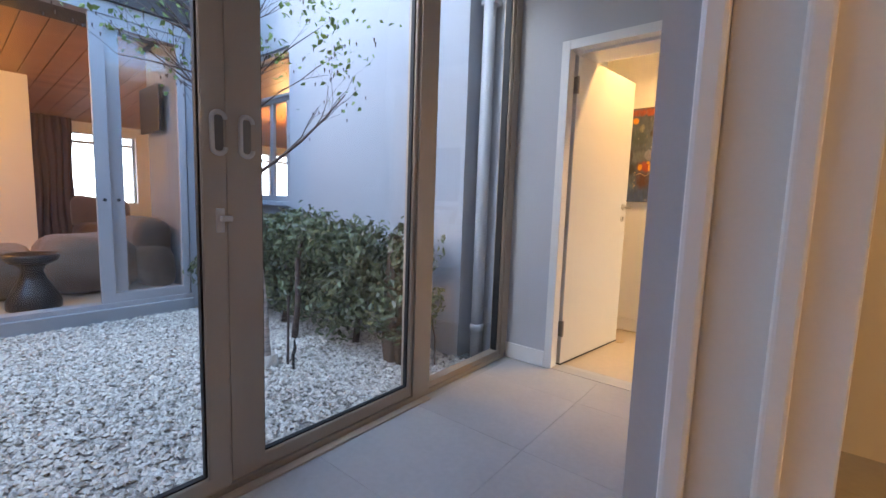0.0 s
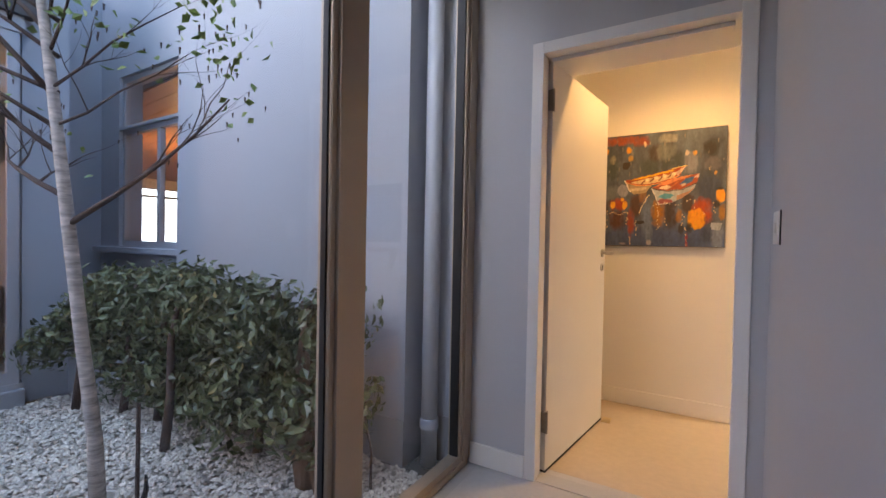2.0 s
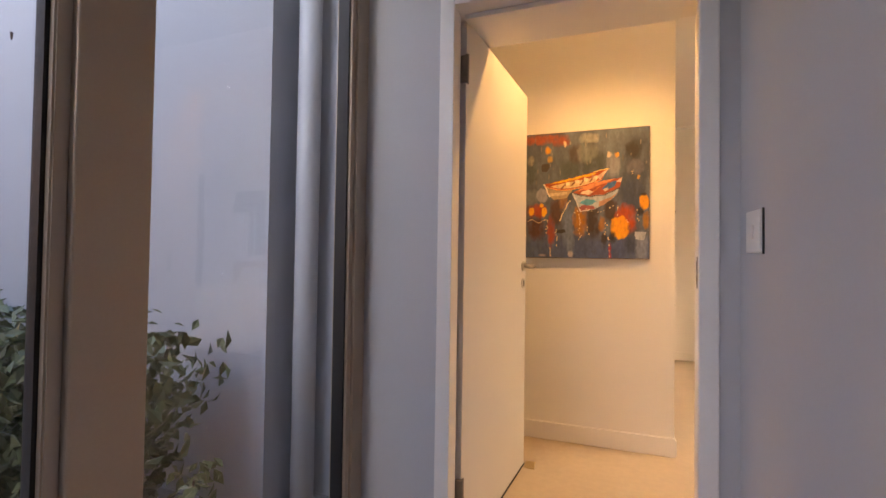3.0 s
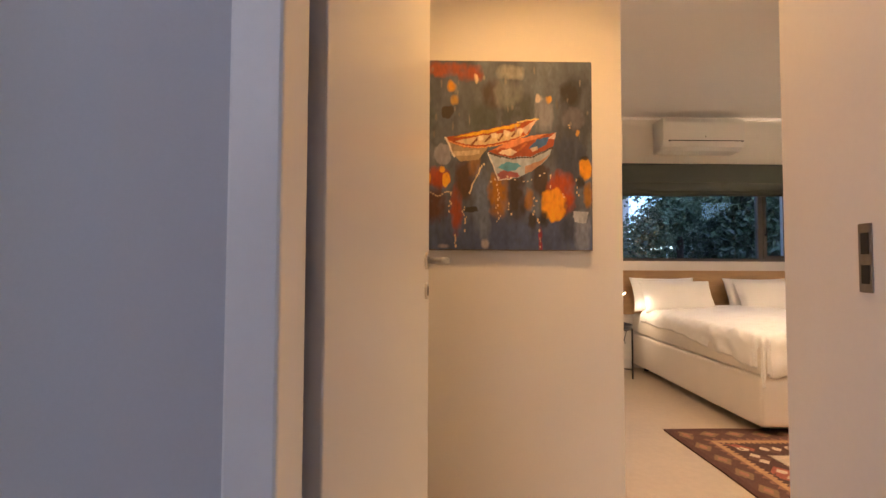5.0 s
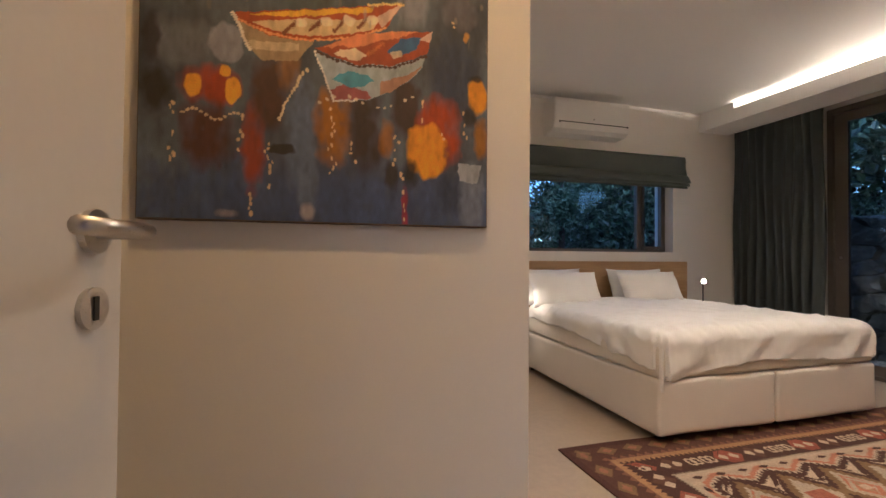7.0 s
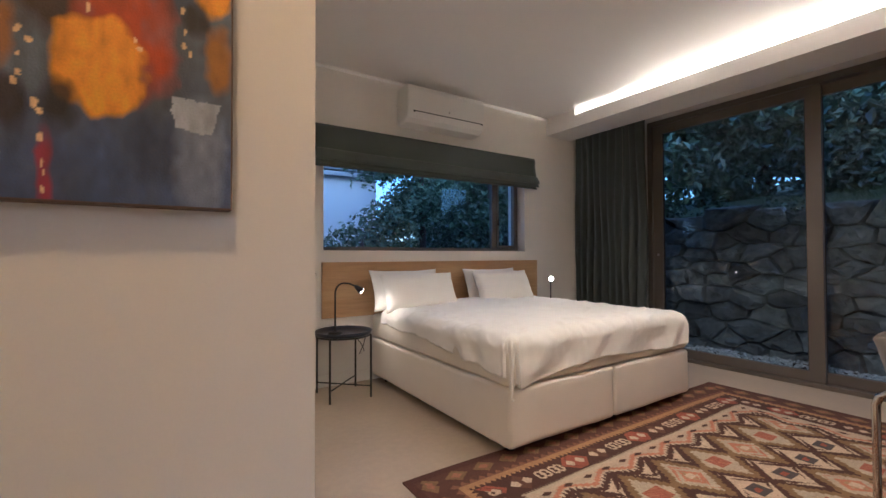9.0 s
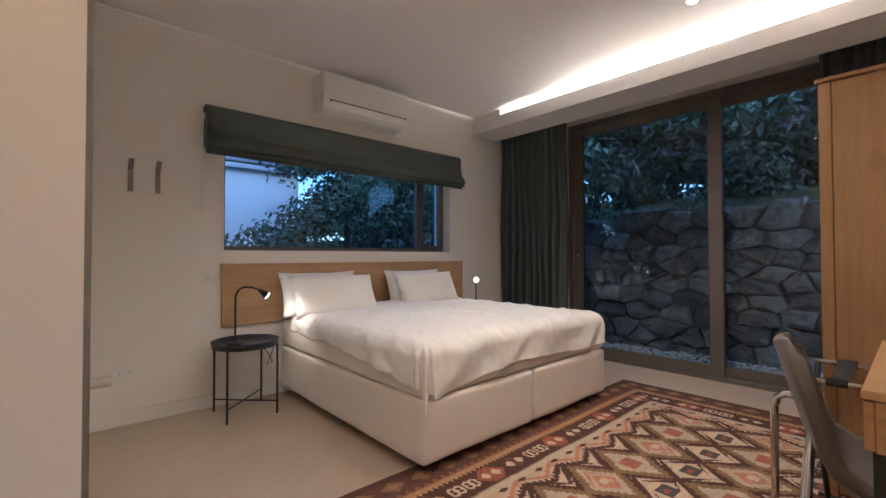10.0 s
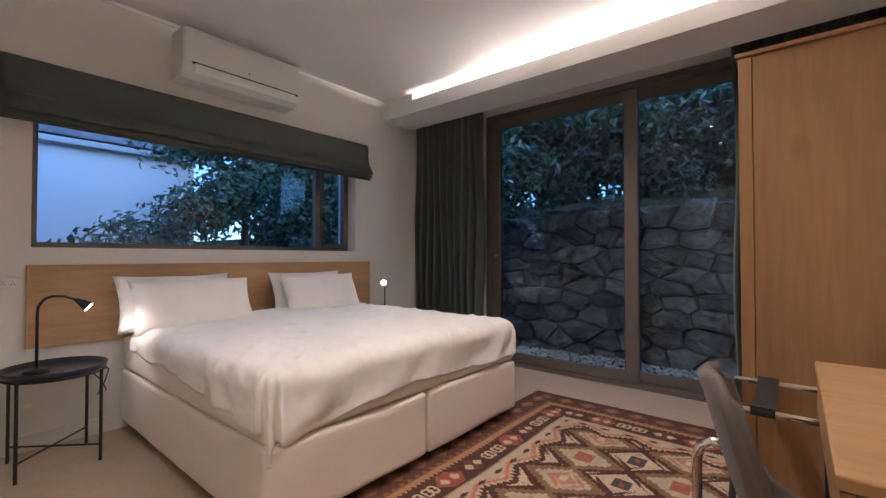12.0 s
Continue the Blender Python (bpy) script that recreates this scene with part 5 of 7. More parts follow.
lamp_a = reading_lamp()
lamp_a.matrix_world = pose(1.27, 7.50, 0.468, 0, 0, -12)
head_at = Matrix.Translation((1.27, 7.50, 0.468)) @ Matrix.Rotation(radians(-12), 4, 'Z') @ Vector((0.203, 0, 0.300))
lamp("reading_bulb", 'SPOT', look(head_at, head_at + Vector((0.7, -0.12, -0.62))), 3.4, WARM, size=0.015, cone=85)
lamp_b = reading_lamp("reading_lamp", 0.12)
lamp_b.matrix_world = pose(3.72, 7.66, 0.46, 0, 0, -135)
part_lamp = Vector((3.72, 7.66, 0.46)) + Matrix.Rotation(radians(-135), 3, 'Z') @ Vector((0.225, 0, 0.340))
lamp("reading_bulb", 'SPOT', look(part_lamp, part_lamp + Vector((-0.5, -0.5, -0.1))), 4, WARM, size=0.015, cone=85)
t2 = thing("bedside_table", "round dark metal table hidden beyond the bed", "side table", (3.68, 7.6, 0))
part("tray", lathe([(0.19, 0.44), (0.205, 0.445), (0.21, 0.46), (0.02, 0.458)], (3.68, 7.57, 0), 36), M["navy"], t2)
for sx in (-0.14, 0.14):
    for sy in (-0.14, 0.14):
        part("leg", rod(bmesh.new(), (3.68 + sx, 7.57 + sy, 0), (3.68 + sx, 7.57 + sy, 0.445), 0.0075), M["black"], t2)


def air_conditioner():
    t = thing("air_conditioner", "white split air conditioner under the ceiling", "air conditioner", (2.35, HY, 2.2))
    prof = [(HY - 0.001, 2.525), (HY - 0.18, 2.525), (HY - 0.207, 2.515), (HY - 0.215, 2.48), (HY - 0.213, 2.29), (HY - 0.195, 2.235), (HY - 0.15, 2.205), (HY - 0.001, 2.20)]
    bm = bmesh.new()
    a = [bm.verts.new((1.935, y, z)) for y, z in prof]
    b = [bm.verts.new((2.755, y, z)) for y, z in prof]
    for i in range(len(prof)):
        j = (i + 1) % len(prof)
        bm.faces.new((a[i], a[j], b[j], b[i]))
    bm.faces.new(a[::-1])
    bm.faces.new(b)
    es = [e for e in bm.edges if abs(e.verts[0].co.x - e.verts[1].co.x) < 1e-4]
    bmesh.ops.bevel(bm, geom=es, offset=0.008, segments=2, affect='EDGES')
    body = part("body", bm, M["plastic"], t)
    part("front_groove", boxes((1.985, HY - 0.2175, 2.284, 2.735, HY - 0.20, 2.297)), M["slot"], body)
    part("louvre", boxes((2.0, -0.004, -0.03, 2.71, 0.004, 0.03), bev=0.003, m=Matrix.Translation((0, HY - 0.214, 2.258)) @ Matrix.Rotation(radians(14), 4, 'X')), M["plastic"], t, "white air louvre")
    part("badge", rod(bmesh.new(), (2.355, HY - 0.217, 2.335), (2.355, HY - 0.214, 2.335), 0.007), M["dullsteel"], t, "small grey round badge")
    part("display", boxes((2.60, HY - 0.2155, 2.255, 2.66, HY - 0.20, 2.27)), M["pale"], t)


air_conditioner()


def roman_blind():
    t = thing("roman_blind", "grey-green linen roman blind, partly raised", "blind", (2.35, HY - 0.05, 2.1))
    x0, x1 = 1.136, 3.57

    def fold(za, zb, y_top, y_bot, name, bulge):
        def place(u, v):
            s = math.sin(math.pi * v)
            sag = 0.012 * (u - 0.5) * (1 if zb < 1.9 else 0) + 0.006 * noise.noise(Vector((u * 5, v * 2, za)))
            return (x0 + (x1 - x0) * u + 0.004 * math.sin(9 * v), y_top + (y_bot - y_top) * v - bulge * s + 0.006 * noise.noise(Vector((u * 7, v * 3, 1))), za + (zb - za) * v + sag * v)
        thicken(part(name, cloth(60, 8, place), M["blind"], t, "", True), 0.006)

    fold(2.095, 1.875, HY - 0.055, HY - 0.075, "upper_panel", 0.004)
    fold(1.90, 1.805, HY - 0.07, HY - 0.125, "fold", 0.02)
    fold(1.845, 1.775, HY - 0.06, HY - 0.115, "fold", 0.02)
    fold(1.805, 1.757, HY - 0.05, HY - 0.085, "hem", 0.012)
    part("head_rail", boxes((x0, HY - 0.055, 2.05, x1, HY - 0.001, 2.094), bev=0.003), M["blind"], t)
    part("side_return", boxes((x0, HY - 0.12, 1.80, x0 + 0.004, HY - 0.02, 2.0)), M["blind"], t)
    part("batten", boxes((x0 + 0.01, HY - 0.10, 1.760, x1 - 0.01, HY - 0.085, 1.775), bev=0.003), M["blind"], t)
    part("cord", rod(bmesh.new(), (x0 + 0.0, HY - 0.03, 1.36), (x0 + 0.0, HY - 0.03, 1.8), 0.003, sides=6), M["plastic"], t, "white pull cord")


roman_blind()
curtain("curtain", "charcoal green gathered curtain beside the sliding door", 6.90, 7.78, 1, 4.285, 0.015, 2.56, 10, 0.045, M["curtain"], 1, "bedroom curtains")
curtain("curtain", "charcoal green gathered curtain behind the wardrobe", 4.2, 4.93, 1, 4.37, 0.015, 2.56, 8, 0.045, M["curtain"], 2, "bedroom curtains")
setting("trim_curtain_rail", boxes((4.34, DY1, 2.565, 4.40, HY, 2.598)), M["pale"], "white ceiling curtain rail", "curtain rail")


def wardrobe():
    x0, x1, y0, y1, h = 2.91, 3.85, 4.2, 4.782, 1.822
    t = thing("wardrobe", "tall knotty pine wardrobe", "wardrobe", (3.4, 4.45, 0))
    part("side_panel", boxes((x0 + 0.004, y0, 0.02, x0 + 0.022, y1 - 0.045, h - 0.02), bev=0.002), M["pine"], t)
    part("front_stile", boxes((x0, y1 - 0.043, 0.0, x0 + 0.045, y1, h - 0.02), bev=0.003), M["pine"], t)
    part("side_panel", boxes((x1 - 0.022, y0, 0.02, x1, y1 - 0.045, h - 0.02), bev=0.002), M["pine"], t)
    part("front_stile", boxes((x1 - 0.045, y1 - 0.043, 0, x1, y1, h - 0.02), bev=0.003), M["pine"], t)
    part("top", boxes((x0 - 0.008, y0, h - 0.018, x1 + 0.008, y1 + 0.01, h), bev=0.004), M["pine"], t)
    part("bottom", boxes((x0 + 0.022, y0, 0.06, x1 - 0.022, y1 - 0.02, 0.08)), M["pine"], t)
    part("back", boxes((x0 + 0.022, y0, 0.08, x1 - 0.022, y0 + 0.008, h - 0.02)), M["pine"], t)
    mid = (x0 + x1) / 2
    for a, b, hx in ((x0 + 0.047, mid - 0.002, mid - 0.05), (mid + 0.002, x1 - 0.047, mid + 0.05)):
        d = part("door", boxes((a, y1 - 0.022, 0.085, b, y1 - 0.002, h - 0.03), bev=0.002), M["pine"], t)
        part("handle", rod(bmesh.new(), (hx, y1 - 0.002, 0.95), (hx, y1 + 0.022, 0.95), 0.011, 0.014), M["steel"], d)


wardrobe()


def desk():
    x0, x1, y0, y1 = 1.70, 2.50, 4.2, 4.582
    t = thing("desk", "small pine desk with a drawer box and black metal legs", "desk", (1.95, 4.37, 0))
    part("top", boxes((x0, y0, 0.732, x1, y1, 0.752), bev=0.003), M["pine_flat"], t)
    part("drawer_box", boxes((x0 + 0.001, y0 + 0.004, 0.622, x1 - 0.004, y1 - 0.022, 0.731), bev=0.002), M["pine_flat"], t)
    part("drawer_front", boxes((x0 + 0.006, y1 - 0.0215, 0.624, x1 - 0.006, y1 - 0.004, 0.729), bev=0.002), M["pine_flat"], t)
    for x in (x0 + 0.025, x1 - 0.025):
        part("leg_frame", boxes((x - 0.012, y0 + 0.01, 0.0, x + 0.012, y0 + 0.034, 0.621), (x - 0.012, y1 - 0.04, 0.0, x + 0.012, y1 - 0.016, 0.621), (x - 0.012, y0 + 0.034, 0.60, x + 0.012, y1 - 0.04, 0.621), bev=0.002), M["black"], t)


desk()


def shell_chair():
    t = thing("desk_chair", "taupe upholstered shell chair with chrome legs at the desk", "chair", (1.98, 4.55, 0))
    prof = [(4.27, 0.425), (4.30, 0.445), (4.40, 0.447), (4.52, 0.435), (4.60, 0.442), (4.655, 0.485), (4.69, 0.55), (4.715, 0.63), (4.738, 0.71), (4.755, 0.775), (4.765, 0.80)]
    wid = [0.17, 0.18, 0.19, 0.195, 0.195, 0.192, 0.186, 0.176, 0.155, 0.118, 0.055]

    def place(u, v):
        k = v * (len(prof) - 1)
        i = min(int(k), len(prof) - 2)
        q = k - i
        y, z = [prof[i][c] + (prof[i + 1][c] - prof[i][c]) * q for c in (0, 1)]
        w = wid[i] + (wid[i + 1] - wid[i]) * q
        s = u * 2 - 1
        up = 0.05 * abs(s) ** 2.6
        back = min(1, max(0, (v - 0.45) / 0.25))
        return (2.0 + s * w, y - up * back * 0.55, z + up * (1 - back))

    ob = part("shell", cloth(24, 44, place), M["shell"], t, "", True)
    s = ob.modifiers.new("thickness", 'SOLIDIFY')
    s.thickness, s.offset = 0.034, 0
    for sx, y in ((-1, 4.742), (1, 4.775)):
        x = 1.985 + sx * 0.135
        if sx > 0:
            bend = [(x, 4.690, 0.61), (x, y - 0.02, 0.615), (x + 0.004, y, 0.60), (x + 0.01, y + 0.008, 0.57), (x + 0.03, y + 0.01, 0.3), (x + 0.05, y + 0.02, 0.004)]
        else:
            bend = [(x + 0.02, 4.70, 0.60), (x + 0.01, 4.712, 0.50), (x - 0.01, 4.727, 0.3), (x - 0.04, 4.748, 0.004)]
        part("leg", tube(bend, 0.011, 12), M["chrome"], t, "bent chrome rear leg", True)
        part("leg", tube([(x, 4.60, 0.43), (x, 4.45, 0.415), (x, 4.33, 0.41), (x + sx * 0.01, 4.31, 0.39), (x + sx * 0.05, 4.29, 0.004)], 0.011, 12), M["chrome"], t, "bent chrome front leg", True)
    return t


chair = shell_chair()
chair.matrix_world = pose(1.98, 4.55, 0, 0, 0, 9)


def luggage_rack():
    t = thing("luggage_rack", "folding chrome luggage rack with black straps", "luggage rack", (2.62, 4.55, 0))
    for x, z in ((2.53, 0.575), (2.87, 0.585)):
        part("rail", rod(bmesh.new(), (x, 4.24, z), (x, 4.80, z), 0.011, sides=14), M["chrome"], t, "chrome tube rail")
    for y in (4.27, 4.77):
        part("leg", rod(bmesh.new(), (2.53, y, 0.575), (2.87, y, 0.012), 0.010), M["black"], t)
        part("leg", rod(bmesh.new(), (2.87, y + 0.022, 0.585), (2.53, y + 0.022, 0.012), 0.010), M["black"], t)
    part("foot_bar", rod(bmesh.new(), (2.53, 4.24, 0.012), (2.53, 4.80, 0.012), 0.010), M["black"], t)
    part("foot_bar", rod(bmesh.new(), (2.87, 4.24, 0.012), (2.87, 4.80, 0.012), 0.010), M["black"], t)
    for y in (4.33, 4.52, 4.70):
        def place(u, v, y=y):
            return (2.518 + 0.364 * u, y - 0.03 + 0.06 * v, 0.588 + 0.01 * u - 0.035 * math.sin(math.pi * u) * 0.8)
        thicken(part("strap", cloth(14, 2, place), M["gasket"], t, "black webbing strap"), 0.004)
        for x, z in ((2.53, 0.575), (2.87, 0.585)):
            bm = rod(bmesh.new(), (x, y - 0.03, z), (x, y + 0.03, z), 0.0145, sides=14)
            part("strap_loop", bm, M["gasket"], t)


luggage_rack()


# kilim rug
RUG = (1.137, 4.22, 3.94, 6.165)
CREAM, RUST, SALMON, UMBER, OLIVE, SLATE, SAGE, SAND = (0.66, 0.51, 0.36), (0.36, 0.09, 0.05), (0.56, 0.23, 0.13), (0.07, 0.02, 0.012), (0.25, 0.145, 0.06), (0.075, 0.065, 0.07), (0.56, 0.46, 0.33), (0.46, 0.28, 0.15)


def kilim(u, v):
    """Woven colour: borders of small motifs round a field of stepped diamonds."""
    X, Y = u * (RUG[2] - RUG[0]), v * (RUG[3] - RUG[1])
    W, H = RUG[2] - RUG[0], RUG[3] - RUG[1]
    col = np.zeros((len(u), 3))
    edge = np.minimum(np.minimum(X, W - X), np.minimum(Y, H - Y))
    along = np.where(np.minimum(X, W - X) < np.minimum(Y, H - Y), Y, X)

    def put(mask, c):
        col[mask] = c

    def tri(x, p):
        return np.abs((x / p) % 1.0 - 0.5) * 2

    # field: rows of stepped diamonds between zigzag bands
    st = 0.016
    qx, qy = np.floor(X / st) * st, np.floor(Y / (st * 0.8)) * (st * 0.8)
    row = (RUG[3] - RUG[1] - 0.705 - qy) / 0.22
    best = []
    for k in (np.floor(row), np.floor(row) + 1):
        odd = k % 2
        cx = (qx - (2.54 - RUG[0]) - odd * 0.135) / 0.27
        j = np.round(cx)
        best.append((np.abs(cx - j) * 2 + np.abs(row - k) / 0.86, k, j, (cx - j) * 0.27, (row - k) * 0.22))
    near = best[0][0] <= best[1][0]
    pick = lambda i: np.where(near, best[0][i], best[1][i])
    d, k, j, dx, dy = [pick(i) for i in range(5)]
    gap = np.where(near, best[1][0], best[0][0]) - d
    odd, jo = k % 2 == 1, j % 2 == 1
    teeth = tri(X * 1.0 + np.where(dx * dy > 0, -Y, Y), 0.056) * 0.24
    put(d >= 0, OLIVE)
    put(odd, UMBER)
    body = gap > 0.60
    put(body & ~odd, SAGE)
    put(odd & (gap - teeth * 2.8 > 0.36), CREAM)
    put(body & ~odd & jo & (d + teeth * 2.0 < 0.72), SALMON)
    put(body & ~odd & jo & (d < 0.26), SAND)
    put(~odd & jo & (np.maximum(np.abs(dx) / 0.024, np.abs(dy) / 0.02) < 1), CREAM)
    put(~odd & ~jo & (np.maximum(np.abs(dx) / 0.05, np.abs(dy) / 0.042) < 1), RUST)
    put(~odd & ~jo & (np.maximum(np.abs(dx) / 0.05, np.abs(dy) / 0.042) < 1) & (tri(X + Y, 0.02) > 0.7), SALMON)
    put(odd & (np.maximum(np.abs(dx) / 0.048, np.abs(dy) / 0.042) < 1), SLATE)
    put(odd & (np.maximum(np.abs(dx + dy * 0.5) / 0.02, np.abs(dy) / 0.012) < 1), RUST)
    # stepped guard inside the border
    step = 0.455 + 0.075 * np.floor(tri(along + 0.1, 0.27) * 6) / 6
    sw = tri(along, 0.028) * 0.022
    put(edge < step + 0.055 - 0.02, UMBER)
    put(edge < step + 0.012 - sw, CREAM)
    put(edge < step - 0.015, SALMON)
    put(edge < step - 0.04, np.array(CREAM) * 0.9)
    put((edge < 0.46) & (tri(along, 0.135) + np.abs(edge - 0.43) / 0.03 < 0.5), UMBER)
    put(edge < 0.40, SAGE)
    put((edge < 0.385) & (tri(along, 0.016) > 0.5), UMBER)
    # dark border with hooked pairs and diamonds
    put(edge < 0.372, UMBER)
    b = np.abs(edge - 0.30)
    m = np.abs((along / 0.18) % 1.0 - 0.5) * 0.18
    k3 = np.floor(along / 0.18) % 3
    lo = (edge > 0.235) & (edge < 0.365)
    dd = m / 0.055 + b / 0.055
    put(lo & (k3 != 0) & (dd < 1.15), RUST)
    put(lo & (k3 == 2) & (dd < 1.15), (0.13, 0.05, 0.03))
    put(lo & (k3 != 0) & (dd < 1.15) & (b < m * 0.85) & (m > 0.012), CREAM)
    hook = np.hypot(np.abs((along / 0.09) % 1.0 - 0.5) * 0.09 - 0.018, b - 0.012)
    put(lo & (k3 == 0) & (np.abs(hook - 0.017) < 0.006), CREAM)
    put(lo & (k3 == 1) & (dd > 1.2) & (dd < 1.7), RUST)
    # outer bands
    put(edge < 0.235, (0.50, 0.275, 0.12))
    put((edge < 0.235) & (edge > 0.205) & (edge > 0.21 + 0.022 * tri(along, 0.03)), UMBER)
    put(edge < 0.185, (0.26, 0.115, 0.06))
    put((edge < 0.185) & (edge < 0.15 + 0.03 * tri(along, 0.05)), (0.11, 0.038, 0.024))
    put((edge < 0.14) & (tri(along, 0.16) + np.abs(edge - 0.09) / 0.06 < 0.8), OLIVE)
    put((edge < 0.14) & (tri(along, 0.16) + np.abs(edge - 0.09) / 0.06 < 0.4), (0.40, 0.17, 0.09))
    put(edge < 0.04, np.array(UMBER) * 1.2)
    rng = np.random.default_rng(1)
    rows = 1 + 0.10 * np.sin(Y * 61 + 2 * np.sin(Y * 17)) * 0.6
    col *= (rows * rng.uniform(0.82, 1.12, len(u)))[:, None]
    return col


def rug_place(x, y):
    return np.stack([x + 0.004 * np.sin(y * 7), y + 0.004 * np.sin(x * 6), 0.009 + 0.002 * np.sin(x * 5 + y * 3)], 1)


rug = dyed("rug", 520, 370, RUG[0], RUG[1], RUG[2], RUG[3], rug_place, kilim, M["rug"])
thicken(rug, 0.008).modifiers[0].offset = -1
tagged(rug, "flat-woven kilim rug in rust, cream and brown stepped diamonds", "rug")


# painting in the lobby
def boats(u, v):
    """Oil colours: dark water and lights, two moored rowing boats."""
    n = len(u)
    rng = np.random.default_rng(16)

    def daub(gx, gy):
        """Smooth random field, gx by gy brush marks over the canvas."""
        g = rng.normal(0, 1, (gx + 2, gy + 2))
        x, y = np.clip(u, 0, 1) * gx, np.clip(v, 0, 1) * gy
        i, j = x.astype(int), y.astype(int)
        fx, fy = x - i, y - j
        return g[i, j] * (1 - fx) * (1 - fy) + g[i + 1, j] * fx * (1 - fy) + g[i, j + 1] * (1 - fx) * fy + g[i + 1, j + 1] * fx * fy

    marks = 1 + 0.12 * daub(60, 18) + 0.10 * daub(120, 60)
    edge = 0.5 * daub(34, 16) + 0.5 * daub(70, 40)
    wx, wy = 0.0025 * daub(45, 30) + 0.0012 * daub(110, 90), 0.0025 * daub(40, 30) + 0.0015 * daub(120, 80)
    u, v = u + wx - 0.006, v + wy + 0.012
    shade = np.clip(0.5 + 0.35 * daub(9, 6) + 0.2 * daub(22, 9), 0, 1)[:, None]
    col = np.array((0.034, 0.045, 0.060)) * (1 - shade) + np.array((0.115, 0.142, 0.18)) * shade

    def patch(cx, cy, a, b, c, k=0.92, hard=0.95):
        """A soft-edged brush patch."""
        d = np.abs((u - cx) / a) ** 2.4 + np.abs((v - cy) / b) ** 2.4 + 0.40 * edge
        m = (np.clip((1.25 - d) * hard, 0, 1) * k)[:, None]
        col[:] = col * (1 - m) + np.array(c) * m

    def poly(pts, c, k=0.95):
        inside = np.zeros(n, bool)
        for (xa, ya), (xb, yb) in zip(pts, pts[1:] + pts[:1]):
            with np.errstate(divide="ignore", invalid="ignore"):
                cross = ((ya > v) != (yb > v)) & (u < (xb - xa) * (v - ya) / (yb - ya) + xa)
            inside ^= cross
        col[inside] = col[inside] * (1 - k) + np.array(c) * k

    def line(pts, w, c):
        for (xa, ya), (xb, yb) in zip(pts, pts[1:]):
            t = np.clip(((u - xa) * (xb - xa) + (v - ya) * (yb - ya)) / ((xb - xa) ** 2 + (yb - ya) ** 2), 0, 1)
            m = np.hypot(u - xa - t * (xb - xa), v - ya - t * (yb - ya)) < w * (0.75 + 0.35 * np.sin(50 * t + 40 * xa))
            col[m] = np.array(c)

    black, navy, slate, teal = (0.012, 0.011, 0.012), (0.03, 0.045, 0.08), (0.13, 0.145, 0.175), (0.033, 0.048, 0.05)
    red, wine, ochre, orange, cream = (0.31, 0.055, 0.02), (0.065, 0.02, 0.013), (0.30, 0.125, 0.02), (0.72, 0.32, 0.03), (0.66, 0.52, 0.36)
    # sky and far water
    patch(0.07, 0.70, 0.10, 0.10, teal)
    patch(0.42, 0.71, 0.09, 0.09, teal)
    patch(0.61, 0.76, 0.10, 0.08, teal)
    patch(0.47, 0.84, 0.06, 0.08, (0.03, 0.019, 0.018))
    patch(0.55, 0.84, 0.08, 0.08, (0.15, 0.165, 0.17), 0.7)
    patch(0.57, 0.955, 0.08, 0.045, (0.30, 0.31, 0.29), 0.8)
    patch(0.74, 0.73, 0.05, 0.10, (0.19, 0.20, 0.23), 0.85)
    patch(0.88, 0.84, 0.06, 0.07, black)
    patch(0.90, 0.71, 0.06, 0.06, (0.12, 0.12, 0.15), 0.8)
    patch(0.88, 0.50, 0.09, 0.13, navy)
    patch(0.10, 0.50, 0.09, 0.07, slate, 0.85)
    patch(0.21, 0.51, 0.045, 0.055, (0.25, 0.26, 0.31), 0.9, 2.5)
    patch(0.02, 0.50, 0.022, 0.07, (0.018, 0.018, 0.03))
    patch(0.17, 0.965, 0.20, 0.04, (0.26, 0.06, 0.025))
    patch(0.35, 0.95, 0.07, 0.05, (0.22, 0.045, 0.02))
    patch(0.05, 0.88, 0.03, 0.035, orange, 0.85)
    patch(0.25, 0.875, 0.022, 0.03, orange, 0.75)
    patch(0.27, 0.80, 0.022, 0.028, (0.42, 0.24, 0.06), 0.8)
    patch(0.38, 0.92, 0.012, 0.025, cream, 0.8)
    patch(0.71, 0.815, 0.013, 0.025, (0.55, 0.46, 0.38), 0.8)
    patch(0.765, 0.81, 0.016, 0.02, (0.7, 0.36, 0.08), 0.8)
    patch(0.115, 0.80, 0.025, 0.045, (0.30, 0.28, 0.22), 0.5)
    patch(0.92, 0.635, 0.009, 0.016, (0.6, 0.32, 0.10), 0.8)
    patch(0.232, 0.735, 0.030, 0.033, (0.022, 0.014, 0.010), 0.97, 3)
    # reflections on the water
    patch(0.5, 0.05, 0.7, 0.15, (0.05, 0.075, 0.15), 0.85)
    patch(0.03, 0.36, 0.045, 0.06, black)
    patch(0.17, 0.39, 0.075, 0.06, red)
    patch(0.16, 0.25, 0.07, 0.10, wine)
    patch(0.28, 0.23, 0.032, 0.14, (0.25, 0.05, 0.025))
    patch(0.32, 0.39, 0.055, 0.12, (0.055, 0.024, 0.015))
    patch(0.375, 0.46, 0.035, 0.08, (0.26, 0.13, 0.05), 0.7)
    patch(0.41, 0.27, 0.05, 0.17, (0.115, 0.15, 0.225))
    patch(0.43, 0.12, 0.03, 0.10, (0.13, 0.16, 0.22), 0.7)
    patch(0.36, 0.225, 0.032, 0.018, black, 0.95, 2)
